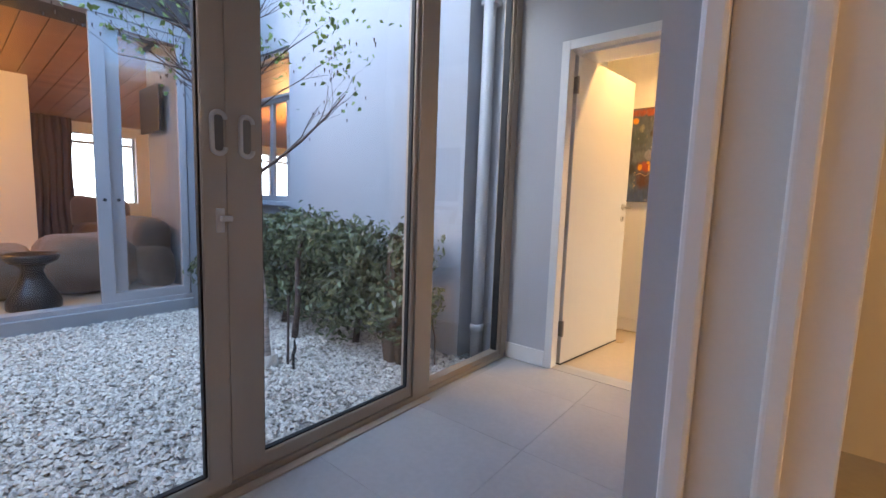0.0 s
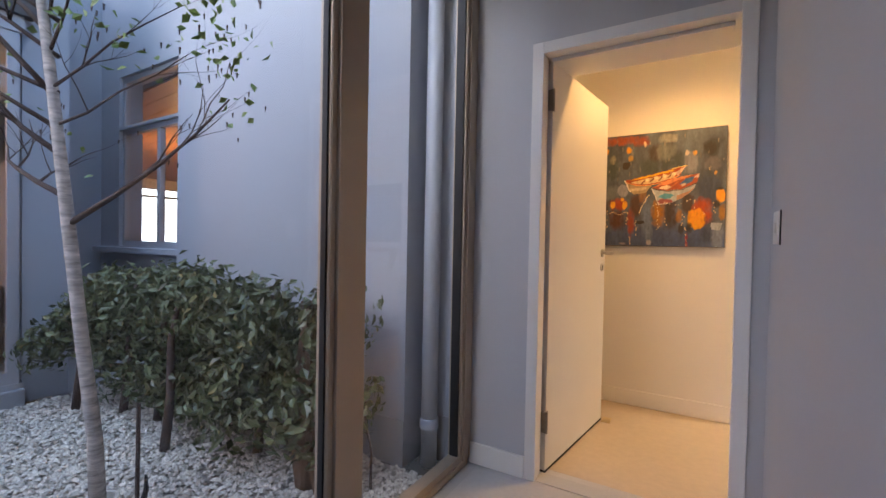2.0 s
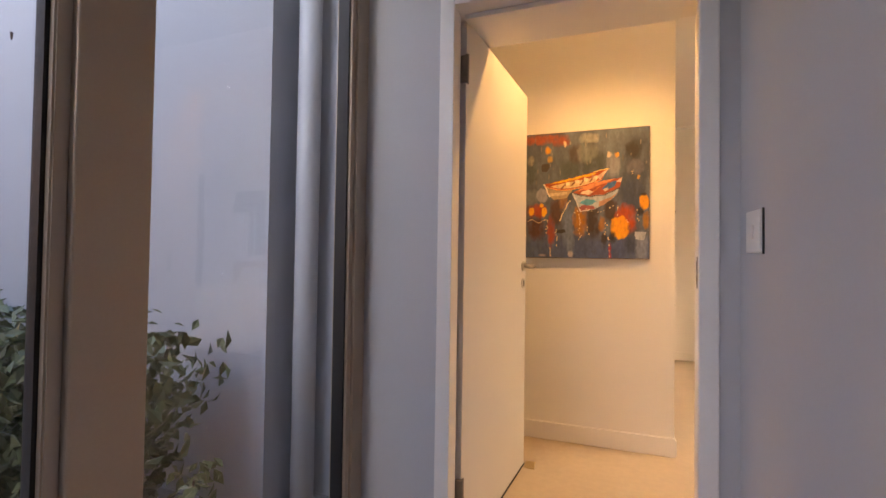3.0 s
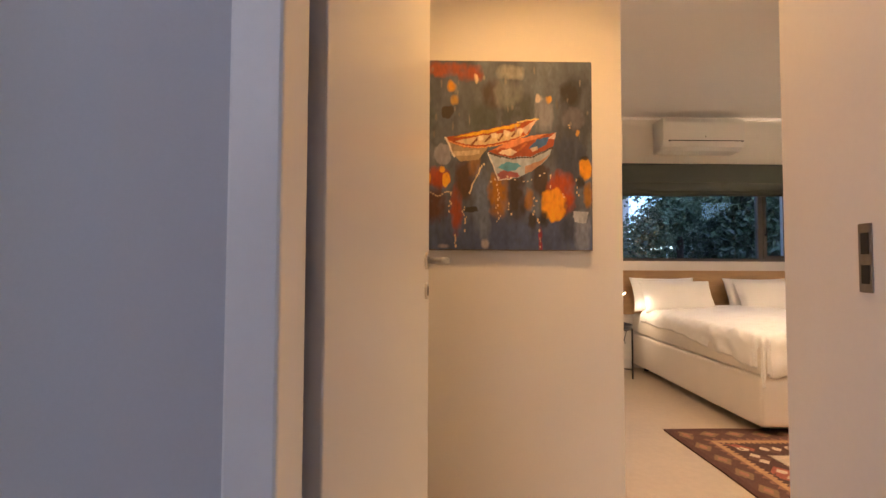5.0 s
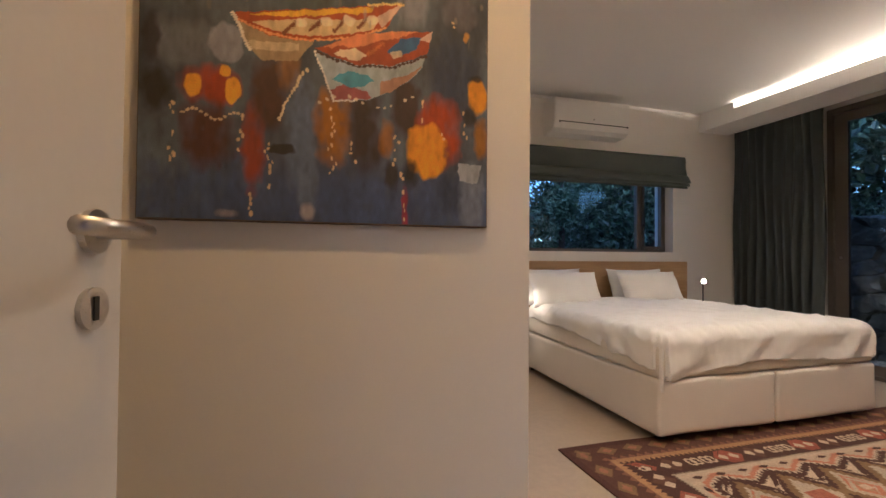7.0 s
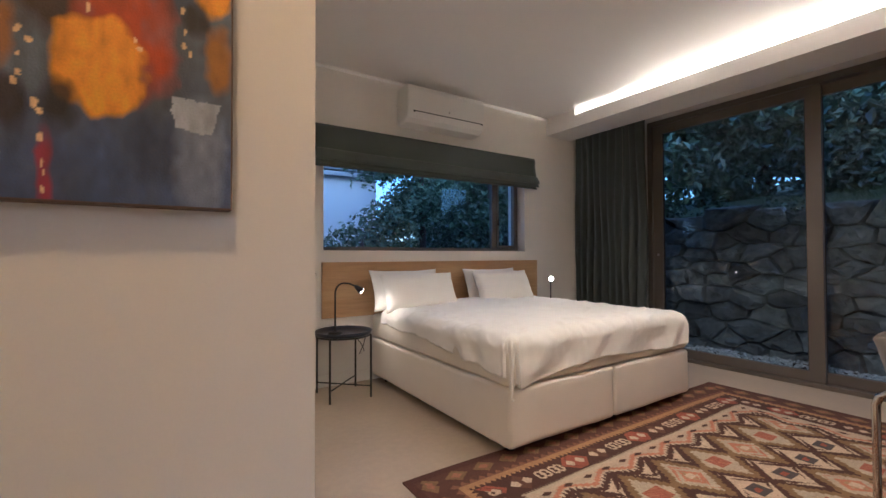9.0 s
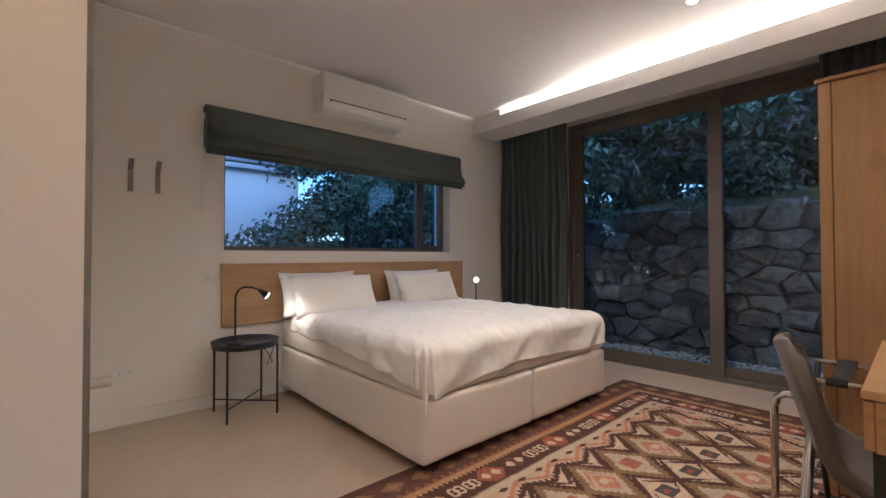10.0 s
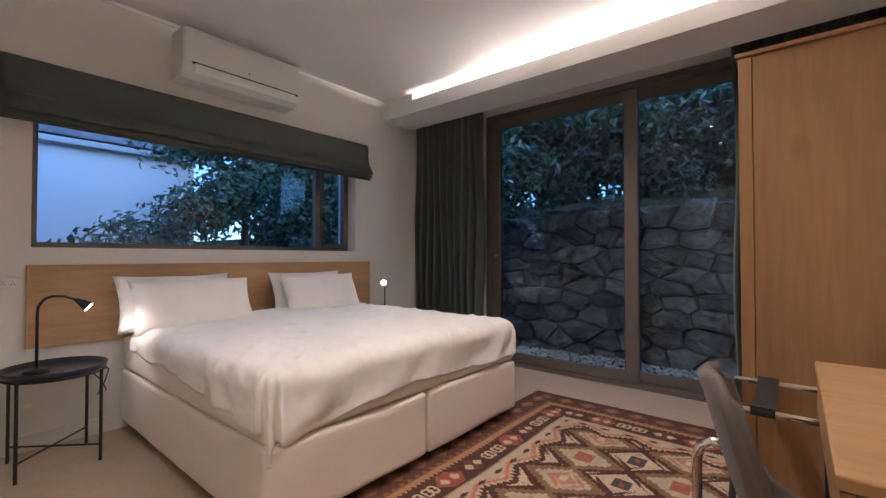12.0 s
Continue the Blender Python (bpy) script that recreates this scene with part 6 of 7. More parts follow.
    patch(0.50, 0.30, 0.055, 0.12, ochre)
    patch(0.60, 0.31, 0.055, 0.15, (0.028, 0.016, 0.013))
    patch(0.66, 0.28, 0.025, 0.06, ochre, 0.75)
    patch(0.72, 0.38, 0.05, 0.10, (0.035, 0.02, 0.015))
    patch(0.83, 0.31, 0.075, 0.12, (0.36, 0.065, 0.022))
    patch(0.79, 0.245, 0.066, 0.078, orange, 0.97, 2)
    patch(0.74, 0.17, 0.03, 0.05, black)
    patch(0.68, 0.16, 0.025, 0.05, (0.02, 0.015, 0.015))
    patch(0.72, 0.06, 0.012, 0.08, (0.28, 0.03, 0.04), 0.8)
    patch(0.87, 0.11, 0.05, 0.07, navy)
    patch(0.96, 0.44, 0.034, 0.06, (0.68, 0.31, 0.035), 0.95, 2)
    patch(0.955, 0.497, 0.028, 0.012, black)
    patch(0.935, 0.37, 0.022, 0.035, black)
    patch(0.975, 0.30, 0.025, 0.07, (0.28, 0.13, 0.03))
    patch(0.94, 0.10, 0.045, 0.12, (0.20, 0.23, 0.29), 0.75)
    poly([(0.895, 0.215), (0.975, 0.21), (0.96, 0.15), (0.90, 0.155)], (0.42, 0.45, 0.50), 0.85)
    patch(0.43, 0.04, 0.022, 0.03, (0.42, 0.37, 0.37), 0.8)
    patch(0.215, 0.03, 0.03, 0.013, (0.33, 0.29, 0.31), 0.7)
    for cx, cy, a, b in ((0.125, 0.385, 0.02, 0.032), (0.225, 0.38, 0.017, 0.034), (0.205, 0.43, 0.014, 0.016)):
        patch(cx, cy, a, b, (0.74, 0.38, 0.09), 0.95, 2.5)
    # far boat
    poly([(0.222, 0.597), (0.268, 0.505), (0.30, 0.475), (0.40, 0.485), (0.44, 0.545), (0.324, 0.553)], (0.33, 0.25, 0.16))
    poly([(0.262, 0.53), (0.40, 0.54), (0.40, 0.515), (0.272, 0.505)], (0.56, 0.46, 0.32), 0.8)
    poly([(0.222, 0.602), (0.382, 0.636), (0.52, 0.665), (0.624, 0.688), (0.705, 0.706), (0.659, 0.624), (0.566, 0.578), (0.428, 0.546), (0.324, 0.550), (0.238, 0.578)], (0.34, 0.075, 0.025))
    poly([(0.27, 0.583), (0.40, 0.612), (0.55, 0.632), (0.64, 0.655), (0.62, 0.615), (0.55, 0.588), (0.43, 0.563), (0.33, 0.566)], (0.58, 0.45, 0.27))
    poly([(0.25, 0.602), (0.40, 0.637), (0.55, 0.668), (0.62, 0.683), (0.61, 0.665), (0.52, 0.643), (0.38, 0.615)], (0.68, 0.40, 0.08))
    poly([(0.62, 0.65), (0.705, 0.706), (0.675, 0.655), (0.645, 0.625)], (0.60, 0.46, 0.36), 0.85)
    for q in (0.36, 0.43, 0.50, 0.57):
        line([(q, 0.565 + (q - 0.36) * 0.2), (q + 0.03, 0.60 + (q - 0.36) * 0.22)], 0.007, (0.16, 0.055, 0.025))
        patch(q + 0.045, 0.60 + (q - 0.36) * 0.2, 0.016, 0.014, (0.72, 0.62, 0.45), 0.8, 2)
    line([(0.222, 0.60), (0.245, 0.55), (0.27, 0.50)], 0.005, (0.78, 0.70, 0.60))
    line([(0.235, 0.583), (0.324, 0.556), (0.428, 0.549), (0.566, 0.58), (0.655, 0.625)], 0.0045, (0.70, 0.33, 0.16))
    line([(0.60, 0.685), (0.65, 0.697), (0.71, 0.704)], 0.0045, (0.75, 0.55, 0.25))
    # near boat
    poly([(0.445, 0.52), (0.566, 0.497), (0.682, 0.509), (0.78, 0.549), (0.775, 0.51), (0.70, 0.44), (0.613, 0.395), (0.503, 0.381)], (0.37, 0.42, 0.46))
    poly([(0.50, 0.445), (0.54, 0.475), (0.60, 0.468), (0.62, 0.45), (0.55, 0.42)], (0.07, 0.26, 0.38), 0.9)
    poly([(0.49, 0.41), (0.53, 0.43), (0.60, 0.42), (0.615, 0.397), (0.505, 0.383)], (0.25, 0.04, 0.035), 0.85)
    poly([(0.64, 0.45), (0.72, 0.485), (0.775, 0.515), (0.70, 0.44), (0.64, 0.41)], (0.36, 0.16, 0.07), 0.75)
    poly([(0.445, 0.525), (0.566, 0.588), (0.705, 0.617), (0.807, 0.635), (0.79, 0.56), (0.682, 0.509), (0.566, 0.497)], (0.30, 0.075, 0.035))
    poly([(0.47, 0.535), (0.566, 0.590), (0.705, 0.619), (0.76, 0.626), (0.70, 0.598), (0.58, 0.555)], (0.60, 0.25, 0.13))
    poly([(0.66, 0.55), (0.70, 0.595), (0.77, 0.61), (0.755, 0.57), (0.70, 0.54)], (0.035, 0.115, 0.26))
    poly([(0.50, 0.52), (0.56, 0.55), (0.60, 0.527), (0.55, 0.508)], (0.70, 0.58, 0.42))
    poly([(0.67, 0.55), (0.705, 0.56), (0.71, 0.54), (0.68, 0.53)], (0.66, 0.55, 0.42), 0.85)
    poly([(0.76, 0.60), (0.807, 0.637), (0.80, 0.60)], (0.60, 0.45, 0.38), 0.9)
    line([(0.60, 0.53), (0.65, 0.57)], 0.007, (0.42, 0.14, 0.06))
    line([(0.445, 0.518), (0.566, 0.492), (0.69, 0.505), (0.785, 0.55)], 0.0045, (0.05, 0.025, 0.02))
    line([(0.445, 0.52), (0.475, 0.45), (0.503, 0.381), (0.56, 0.385)], 0.0035, (0.70, 0.66, 0.62))
    # small lights, mooring rope and drips
    for cx, top, low in ((0.77, 0.405, 0.32), (0.32, 0.245, 0.11), (0.715, 0.20, 0.0), (0.495, 0.36, 0.16), (0.245, 0.34, 0.21), (0.075, 0.33, 0.16), (0.69, 0.29, 0.20), (0.92, 0.385, 0.30), (0.56, 0.26, 0.20), (0.27, 0.09, 0.03), (0.88, 0.72, 0.66), (0.845, 0.33, 0.29)):
        for z in np.arange(low, top, 0.014):
            if rng.random() < 0.7:
                patch(cx + rng.normal(0, 0.005), z, rng.uniform(0.002, 0.0045), rng.uniform(0.004, 0.009), (0.74, 0.55, 0.34), 0.85, 2.5)
    for q in np.linspace(0, 1, 14):
        patch(0.425 - 0.075 * q ** 0.7, 0.46 - 0.15 * q, 0.004, 0.007, (0.74, 0.62, 0.42), 0.85, 2.5)
        patch(0.10 + 0.15 * q, 0.305 + 0.012 * math.sin(9 * q), 0.005, 0.004, (0.70, 0.55, 0.36), 0.7, 2.5)
        patch(0.46 + 0.28 * q, 0.37 + 0.02 * math.sin(7 * q) + 0.03 * q, 0.005, 0.004, (0.75, 0.66, 0.5), 0.7 if q % 0.3 < 0.2 else 0, 2.5)
    for _ in range(36):
        cx, cy, c = rng.uniform(0, 1), rng.uniform(0.6, 0.98), rng.uniform(0.12, 0.4)
        patch(cx, cy, rng.uniform(0.003, 0.008), rng.uniform(0.008, 0.03), (c, c * 0.9, c * 0.78), 0.45)
    grey = col.mean(1, keepdims=True)
    return np.clip((grey + (col - grey) * 1.25) * np.clip(marks, 0.5, 1.5)[:, None] * 1.3, 0, 1)


PX0, PX1, PZ0, PZ1 = -0.462, 0.307, 1.11, 1.878
pt = thing("painting", "unframed oil painting of two rowing boats on dark water", "painting", ((PX0 + PX1) / 2, PY, PZ0))
part("stretcher", boxes((PX0, PY - 0.032, PZ0, PX1, PY - 0.001, PZ1), bev=0.003), surface("canvas_edge", (0.14, 0.09, 0.06), 0.7, vary=0.4, scale=8, grain=90), pt, "dark painted canvas edge")
dyed("canvas", 380, 380, PX0 + 0.003, PZ0 + 0.003, PX1 - 0.003, PZ1 - 0.003, lambda x, z: np.stack([x, np.full_like(x, PY - 0.0332), z], 1), boats, M["canvas"], pt, True)


def switch_plate(name, label, x, y, z, w, h, axis, rockers=1, at_face=1):
    t = thing(name, label, "switch" if "switch" in name else "socket", (x, y, z))
    if axis == 0:    # lies on a wall that faces -x
        part("plate", boxes((x - 0.009, y - w / 2, z - h / 2, x, y + w / 2, z + h / 2), bev=0.003), M["plastic"], t)
        part("rocker", boxes((x - 0.013, y - 0.012, z - 0.018, x - 0.009, y + 0.012, z + 0.018), bev=0.002), M["plastic"], t)
        # dark strip on one edge paints the plate's shadow on the wall
        part("shadow_gap", boxes((x - 0.004, y - w / 2 - 0.004, z - h / 2 - 0.002, x, y - w / 2, z + h / 2 + 0.002)), M["slot"], t)
    else:
        part("plate", boxes((x - w / 2, y - 0.009, z - h / 2, x + w / 2, y, z + h / 2), bev=0.003), M["plastic"], t)
        for k in range(rockers):
            cx = x + (k - (rockers - 1) / 2) * w / (rockers + 0.3)
            part("socket_face", boxes((cx - 0.015, y - 0.0115, z - 0.018, cx + 0.015, y - 0.009, z + 0.018), bev=0.001), M["plastic"], t)
            for dx, dz in ((-0.006, -0.005), (0.006, -0.005), (0, 0.008)):
                part("pin_hole", rod(bmesh.new(), (cx + dx, y - 0.0122, z + dz), (cx + dx, y - 0.011, z + dz), 0.0026, sides=10), M["slot"], t)
    return t


switch_plate("light_switch", "white square light switch on the corridor wall", 0.392, 3.768, 1.183, 0.10, 0.112, 0)
switch_plate("wall_socket", "small white double socket beside the headboard", 1.19, HY, 0.90, 0.085, 0.06, 1, 2)
switch_plate("wall_socket", "white wide power socket low on the wall", 0.71, HY, 0.32, 0.12, 0.08, 1, 2)
switch_plate("wall_socket", "white socket behind the bedside table", 1.50, HY, 0.38, 0.09, 0.08, 1, 1)
pg = thing("plug", "black plug with a looped cable behind the bedside table", "plug", (1.52, HY - 0.02, 0.38))
part("body", boxes((1.495, HY - 0.045, 0.36, 1.535, HY - 0.0125, 0.395), bev=0.006), M["black"], pg)
part("cable", tube([(1.535, HY - 0.03, 0.375), (1.57, HY - 0.05, 0.33), (1.60, HY - 0.06, 0.26), (1.56, HY - 0.05, 0.24), (1.59, HY - 0.06, 0.31), (1.61, HY - 0.06, 0.38), (1.55, HY - 0.08, 0.44), (1.35, 7.6, 0.45)], 0.0035, 6), M["black"], pg, "", True)


def coat_hook(x):
    t = thing("coat_hook", "flat bent steel coat hook", "hook", (x, HY, 1.56), "coat hooks")
    part("strap", boxes((x - 0.014, HY - 0.006, 1.46, x + 0.014, HY - 0.001, 1.60), bev=0.002), M["dullsteel"], t)
    part("arm", boxes((-0.014, -0.085, -0.003, 0.014, 0, 0.003), bev=0.002, m=Matrix.Translation((x, HY - 0.004, 1.60)) @ Matrix.Rotation(radians(-42), 4, 'X')), M["dullsteel"], t)


coat_hook(0.73)
coat_hook(0.875)

dl = thing("downlight", "small recessed ceiling downlight, switched on", "downlight", (0, 0, 0), "ceiling downlights")
part("rim", lathe([(0.032, 0.0), (0.045, 0.0), (0.045, 0.004), (0.03, 0.004)], (0, 0, -0.004), 28), M["plastic"], dl)
part("lens", lathe([(0.030, 0.001), (0.030, 0.003)], (0, 0, -0.005), 24), M["bulb"], dl, "glowing lens")
dl.matrix_world = pose(*DOWNLIGHTS[0], CEIL)
for x, y in DOWNLIGHTS[1:]:
    copy_thing(dl, pose(x, y, CEIL))
lobby = thing("downlight", "lobby ceiling downlight in an added unseen white collar, switched on", "downlight", (0.08, 4.45, CEIL))
# unseen collar, added so the lens does not mirror in the court glazing
part("collar", lathe([(0.047, 0.10), (0.05, 0.10), (0.05, 0.0), (0.046, 0.0), (0.046, 0.095)], (0.08, 4.45, CEIL - 0.10), 28), M["plastic"], lobby)
part("lens", lathe([(0.03, 0.001), (0.03, 0.003)], (0.08, 4.45, CEIL - 0.006), 24), M["bulb"], lobby, "glowing lens")
ds = thing("door_stop", "small brass floor door stop by the open door", "door stop", (-0.30, 4.80, 0))
part("plate", boxes((-0.335, 4.74, 0.0, -0.285, 4.82, 0.004), bev=0.001), M["stain"], ds)

# ---------------------------------------------------------------- garden outside the bedroom
setting("ground", boxes((-80, -80, -0.6, 120, 120, -0.42)), M["earth"], "dark ground round the house", "ground")
setting("ground_garden", boxes((EX + 0.22, 0.5, -0.4, 5.7, 8.05, 0.003), (-0.5, 8.06, -0.4, 5.7, 16, -0.09)), M["earth"], "earth strip under pebbles", "ground")
v, f = pebbles(EX + 0.23, 3.4, 5.45, 8.04, 0.015, 5200, 0.034, 15)
tagged(raw("gravel", v, f, M["blue_gravel"]), "pale pebbles at the foot of the stone wall", "gravel", kind="stuff")


# Unseen slab added above the garden door to keep skylight off the stones.
setting("roof_eaves_garden", boxes((EX + 0.22, 2.0, 2.66, 5.45, 9.0, 2.85)), M["roofwood"], "added unseen dark slab that shades the garden wall", "eaves")


def bank_z(x, y):
    return 1.50 + 0.16 * (x - 5.6) + 0.045 * (7.5 - y) + 0.05 * math.sin(2 * y) + 0.04 * math.sin(3 * x)


bank = cloth(30, 40, lambda u, v: (5.52 + 22 * u ** 1.6, -3 + 22 * v, bank_z(5.52 + 22 * u ** 1.6, -3 + 22 * v) if u > 0 else 1.45))
setting("ground_bank", bank, M["grassy"], "planted bank above the retaining wall", "ground", True)


def clip(poly, a, b, c):
    """The part of a polygon where a*x + b*y <= c."""
    out = []
    for (xa, ya), (xb, yb) in zip(poly, poly[1:] + poly[:1]):
        da, db = a * xa + b * ya - c, a * xb + b * yb - c
        if da <= 0: out.append((xa, ya))
        if da * db < 0:
            t = da / (da - db)
            out.append((xa + (xb - xa) * t, ya + (yb - ya) * t))
    return out


def rubble_wall():
    """Random rubble: uneven stones that share crooked joints."""
    w = tagged(part("wall_stone", boxes((5.50, 0.5, -0.3, 5.62, 11.0, 1.47)), M["mortar"]), "dark rubble stone retaining wall", "retaining wall", kind="structure")
    rng = random.Random(12)
    seeds = []
    z = -0.05
    while z < 1.5:
        h = rng.uniform(0.09, 0.23) * (1.0 if z > 0.5 else 1.15)
        y = 2.6 + rng.uniform(0, 0.3)
        while y < 9.2:
            wdt = rng.choice((rng.uniform(0.11, 0.2), rng.uniform(0.2, 0.36), rng.uniform(0.3, 0.55)))
            seeds.append((y + wdt / 2, z + h / 2 + rng.uniform(-0.085, 0.085)))
            y += wdt
        z += h
    for sy, sz in seeds:
        poly = [(sy - 0.6, sz - 0.4), (sy + 0.6, sz - 0.4), (sy + 0.6, sz + 0.4), (sy - 0.6, sz + 0.4)]
        for ty, tz in seeds:
            dy, dz = ty - sy, tz - sz
            if (dy or dz) and abs(dy) < 1.2 and abs(dz) < 0.8:
                k = 3.6
                poly = clip(poly, dy, dz * k, dy * (sy + ty) / 2 + dz * k * (sz + tz) / 2)
        poly = clip(poly, 0, -1, 0.12)
        poly = clip(poly, 0, 1, 1.54 + 0.05 * math.sin(sy * 5))
        if len(poly) < 3: continue
        cy, cz = sum(p[0] for p in poly) / len(poly), sum(p[1] for p in poly) / len(poly)
        rough = []
        for (xa, ya), (xb, yb) in zip(poly, poly[1:] + poly[:1]):
            rough.append((xa, ya))
            if math.hypot(xb - xa, yb - ya) > 0.14:
                rough.append(((xa + xb) / 2 + rng.uniform(-0.012, 0.012), (ya + yb) / 2 + rng.uniform(-0.012, 0.012)))
        bulge = rng.uniform(0.03, 0.11)
        bm = bmesh.new()
        rings = []
        for shrink, out in ((0.985, 0.0), (0.975, 0.05), (0.88, 0.05 + bulge * 0.8), (0.5, 0.05 + bulge)):
            ring = []
            for p in rough:
                q = (cy + (p[0] - cy) * shrink, cz + (p[1] - cz) * shrink)
                x = 5.52 - out - 0.10 * (1 - q[1] / 1.5) + rng.uniform(-0.016, 0.016)
                ring.append(bm.verts.new((x, q[0] + rng.uniform(-0.006, 0.006), q[1] + rng.uniform(-0.006, 0.006))))
            rings.append(ring)
        for a, b in zip(rings, rings[1:]):
            for i in range(len(a)):
                bm.faces.new((a[i], a[(i + 1) % len(a)], b[(i + 1) % len(a)], b[i]))
        bm.faces.new(rings[-1])
        part("stone", bm, M["stone"], w)


def grass_and_woods():
    rng = np.random.default_rng(22)
    k = 9000
    x, y = rng.uniform(5.5, 8.0, k), rng.uniform(2.0, 7.0, k)
    z = np.array([bank_z(a, b) for a, b in zip(x, y)])
    h = rng.uniform(0.04, 0.11, k)
    lean = rng.normal(0, 0.04, (k, 2))
    v = np.stack([np.stack([x - 0.006, y, z], 1), np.stack([x + 0.006, y + 0.006, z], 1), np.stack([x + lean[:, 0], y + lean[:, 1], z + h], 1)], 1).reshape(-1, 3)
    tagged(raw("grass", v, np.arange(3 * k).reshape(-1, 3), M["grass"]), "short green grass on the bank", "grass", kind="stuff")
    lumps = lambda x0, y0, x1, y1, z0, z1, n, r, s: [(*[np.random.default_rng(s + i).uniform(a, b) for a, b in ((x0, x1), (y0, y1), (z0, z1))], r, r * 1.1, r * 0.85) for i in range(n)]
    def shrub(name, label, cat, blobs, dens, size, seed, at, stem=True, leaf="leaf_far"):
        t = thing(name, label, cat, at)
        v, f = crown(blobs, dens, size, seed, 0.5, 0.7)
        raw("crown", v, f, M[leaf], t)
        if stem:
            top = max(b[2] for b in blobs)
            part("trunk", tube([at, (at[0] + 0.05, at[1] + 0.04, (at[2] + top) / 2), (at[0], at[1] + 0.08, top)], [0.06, 0.045, 0.02], 8), M["twig"], t, "", True)
    # low cover along the wall top
    shrub("ground_cover", "trailing green plants along the wall top", "plants", lumps(5.45, 5.9, 5.9, 8.4, 1.5, 1.68, 14, 0.16, 40), 230, 0.06, 30, (5.7, 6.8, 1.5), False)
    # trees that close the view
    for i, (x, y) in enumerate(((7.6, 9.0), (8.0, 7.2), (8.6, 5.4), (8.4, 3.4), (10.0, 6.2), (10.0, 8.4))):
        b = lumps(x - 1.0, y - 1.1, x + 1.0, y + 1.1, 2.2, 4.6, 9, 0.75, 60 + 11 * i)
        shrub("tree", "dark dense garden tree on the bank", "tree", b, 60, 0.15, 70 + i, (x, y, bank_z(x, y)))
    b = lumps(6.1, 4.7, 7.0, 7.6, 2.5, 3.2, 13, 0.34, 140)
    shrub("tree", "overhanging broad-leaved tree with drooping leaf clumps", "tree", b, 60, 0.17, 99, (7.1, 5.0, bank_z(7.1, 5.0)))
    for i, y in enumerate((2.2, 3.6, 5.0, 6.4, 7.8, 9.2)):
        b = lumps(6.9, y - 0.8, 7.8, y + 0.8, 1.8, 2.9, 13, 0.5, 300 + 17 * i)
        shrub("shrub", "dense dark shrub on the bank", "shrub", b, 120, 0.11, 90 + i, (7.3, y, bank_z(7.3, y)))
    # High crowns added as a canopy that cuts the skylight on the stones
    for i, (x, y) in enumerate(((9.0, 4.0), (9.0, 6.6), (8.8, 9.0))):
        b = lumps(x - 1.7, y - 1.4, x + 1.4, y + 1.4, 3.5, 4.8, 12, 0.8, 500 + 17 * i)
        shrub("tree", "added spreading dark tree that shades the stone wall", "tree", b, 95, 0.16, 190 + i, (x, y, bank_z(x, y)))
    b = lumps(10.5, -2.0, 12.0, 13.0, 1.8, 6.0, 46, 1.25, 700)
    b += lumps(6.2, 13.2, 11.0, 16.5, 1.2, 5.5, 40, 1.2, 800)
    b += lumps(8.8, 0.0, 9.6, 13.0, 1.9, 4.2, 60, 0.7, 1000) + lumps(5.8, 11.2, 9.0, 12.6, 1.3, 4.2, 40, 0.7, 1100)
    v, f = crown(b, 40, 0.26, 33, 0.6, 0.9)
    tagged(raw("woods", v, f, M["leaf_far"]), "dense dark wood behind the garden trees", "woods", kind="stuff")
    # shrubs behind the window
    b = lumps(1.95, 9.4, 4.9, 10.8, 0.95, 2.75, 36, 0.42, 200) + lumps(2.6, 9.8, 4.6, 10.9, 2.3, 3.3, 16, 0.42, 900)
    shrub("shrub", "glossy broad-leaved shrub outside the window", "shrub", b, 190, 0.085, 5, (3.4, 9.9, -0.09), leaf="leaf_shrub")
    b = lumps(4.0, 10.2, 7.2, 12.0, 0.8, 3.8, 22, 0.7, 240)
    shrub("tree", "dark tree beside the shrub", "tree", b, 80, 0.12, 6, (5.2, 10.5, -0.09))
    # two shrubs out of direct view, added to darken the sliding door's reflection
    b = lumps(-6.0, 9.2, -0.5, 10.4, 0.4, 3.4, 64, 0.55, 1300)
    shrub("shrub", "added dark shrub, out of direct view, that darkens the pane reflection", "shrub", b, 110, 0.12, 8, (-2.4, 9.8, -0.09))
    b = lumps(-1.6, 9.2, 0.5, 10.2, 0.4, 2.8, 30, 0.45, 1500)
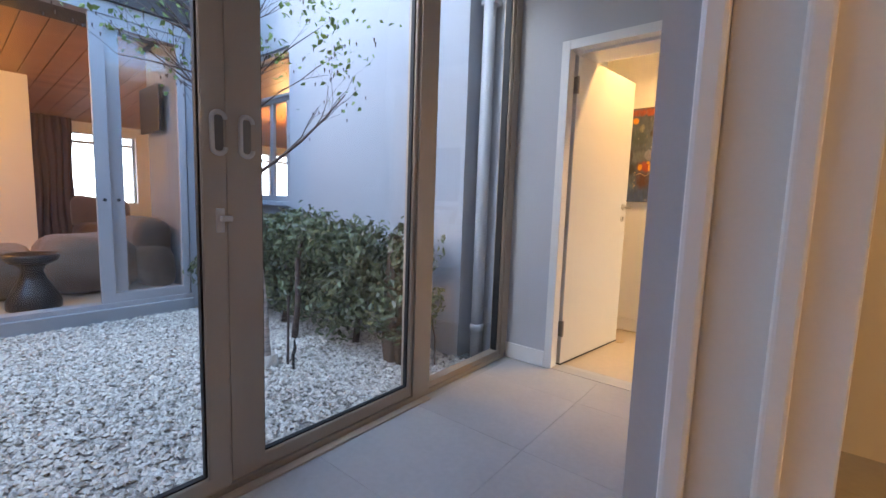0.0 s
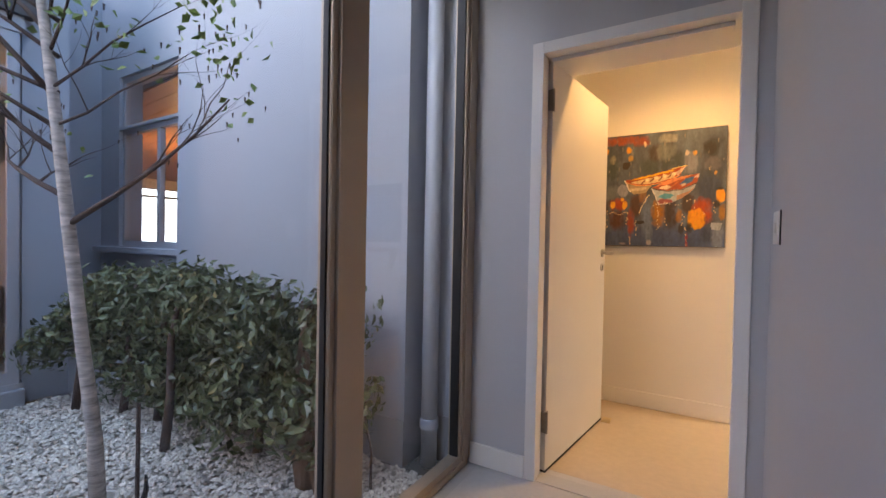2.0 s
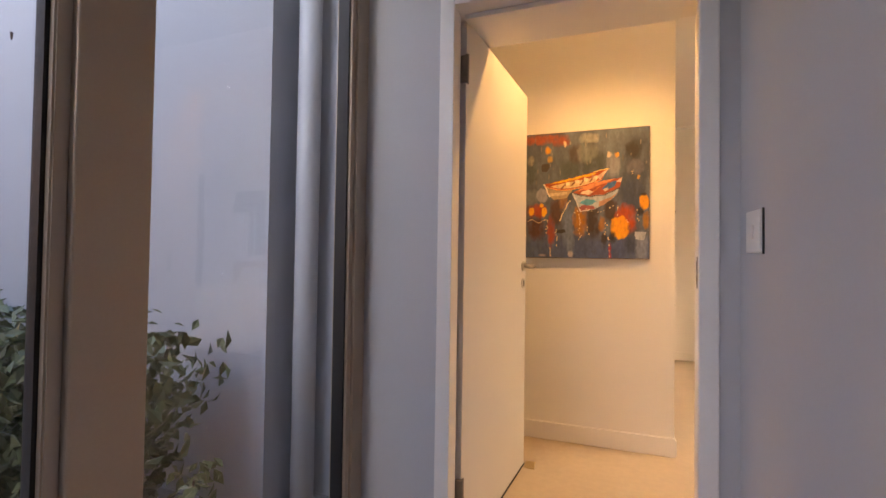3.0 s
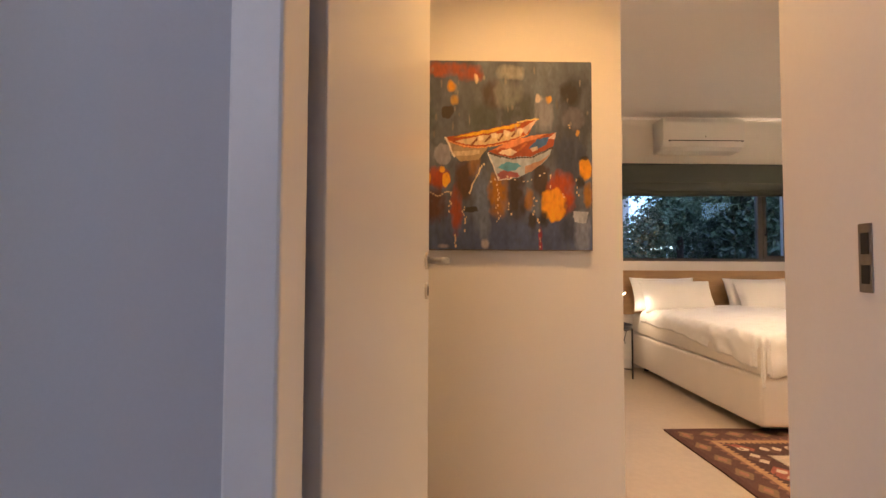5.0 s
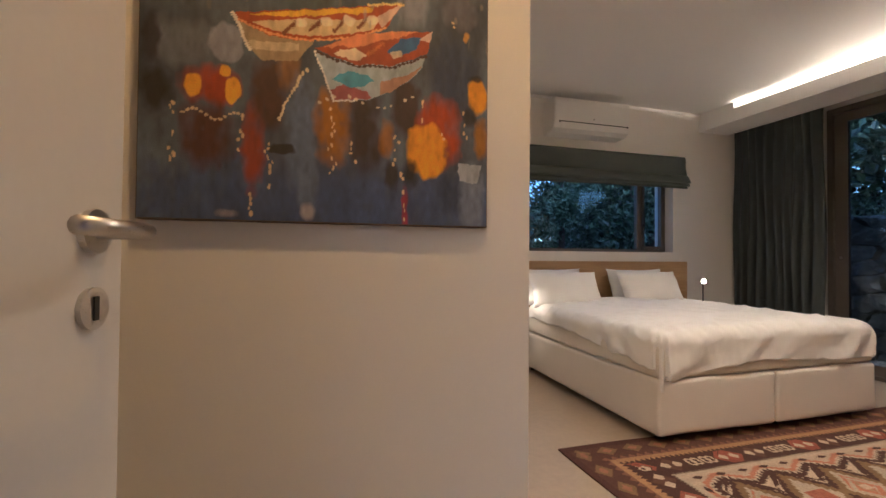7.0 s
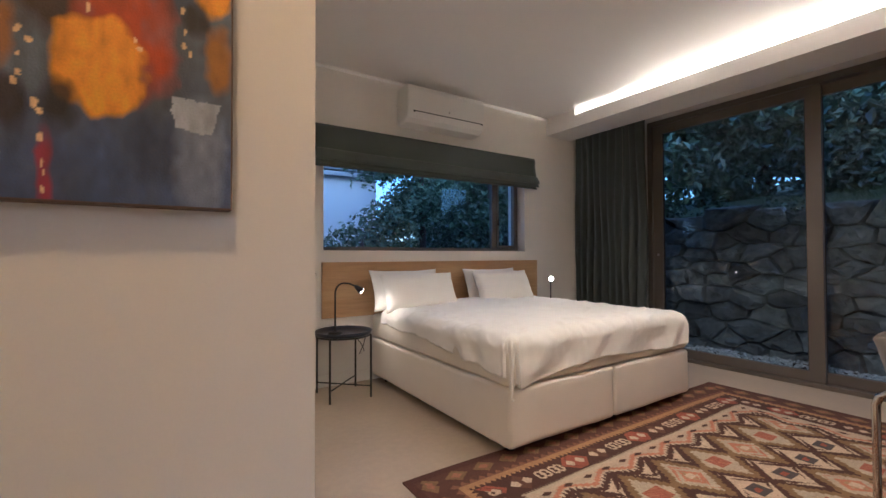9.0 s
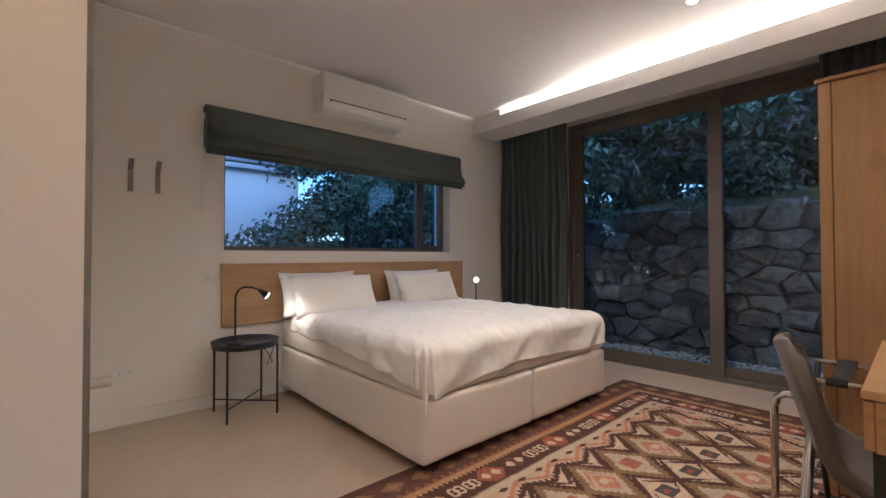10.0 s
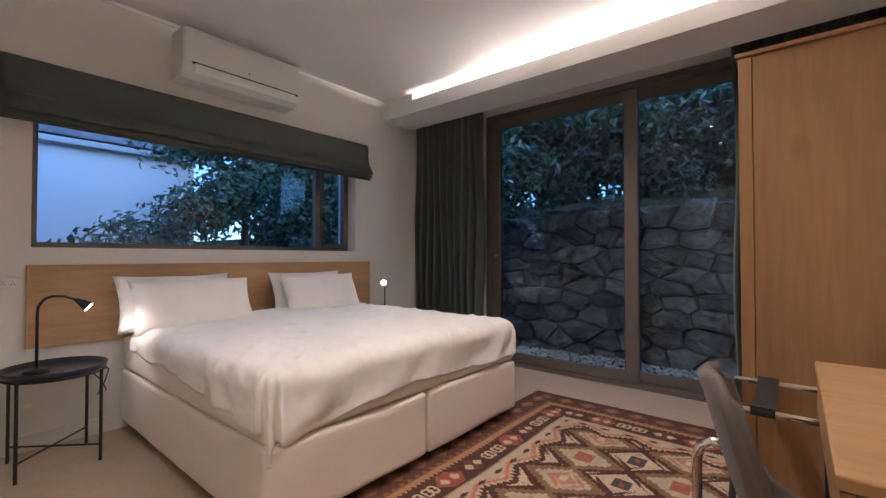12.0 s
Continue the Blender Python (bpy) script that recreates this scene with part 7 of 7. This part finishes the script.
    shrub("shrub", "added dense dark shrub that blocks a pale reflection", "shrub", b, 120, 0.11, 18, (-0.5, 9.7, -0.09))
    b = lumps(1.9, 8.9, 2.5, 9.5, 0.6, 1.3, 5, 0.24, 260)
    shrub("shrub", "small shrub under the window", "shrub", b, 190, 0.07, 7, (2.2, 9.2, -0.09), leaf="leaf_shrub")


def neighbour_house():
    t = thing("house", "pale neighbouring house with a slate tiled roof", "house", (0.5, 12.2, -0.1))
    part("wall", boxes((-4.0, 12.0, -0.1, 3.6, 12.25, 2.57)), M["render"], t)
    part("pier", boxes((-0.6, 11.8, -0.1, 1.62, 12.0, 3.0)), M["render"], t)
    part("gutter", boxes((1.62, 11.86, 2.51, 3.9, 11.98, 2.59), bev=0.01), M["pale"], t)
    roof = part("roof", boxes((-4.2, 0, -0.03, 4.0, 3.2, 0), m=Matrix.Translation((0, 11.9, 2.59)) @ Matrix.Rotation(radians(33), 4, 'X')), M["roofwood"], t)
    base = None
    for r in range(9):
        for c in range(9):
            m = Matrix.Translation((1.65 + c * 0.26 + (0.13 if r % 2 else 0), 11.88, 2.60)) @ Matrix.Rotation(radians(33), 4, 'X') @ Matrix.Translation((0, r * 0.27, 0.012))
            if base is None:
                base = part("roof_tile", boxes((0, 0, 0, 0.255, 0.31, 0.018), bev=0.004, seg=1), M["rooftile"], roof)
                mesh = base.data
                ob = base
            else:
                ob = new("roof_tile", mesh)
                ob.parent = roof
            ob.matrix_local = Matrix.Translation(-ORIGIN.get(roof, Vector())) @ m
    return t


grass_and_woods()
neighbour_house()
rubble_wall()


def floor_tiles():
    """Large corridor tiles with fine joints."""
    s = 0.6
    base = None
    for i in range(7):
        for j in range(10):
            x, y = GX + 0.08 + i * s - 0.0, -1.2 + j * s - 0.1
            x1, y1 = min(x + s, 3.0), min(y + s, 4.0)
            if x1 - x < 0.05 or y1 - y < 0.05: continue
            part("tile", boxes((x + 0.0006, max(y, -1.19) + 0.0006, -0.004, x1 - 0.0006, y1 - 0.0006, 0.0), bev=0.0004, seg=1), M["tile"], fl)


floor_tiles()
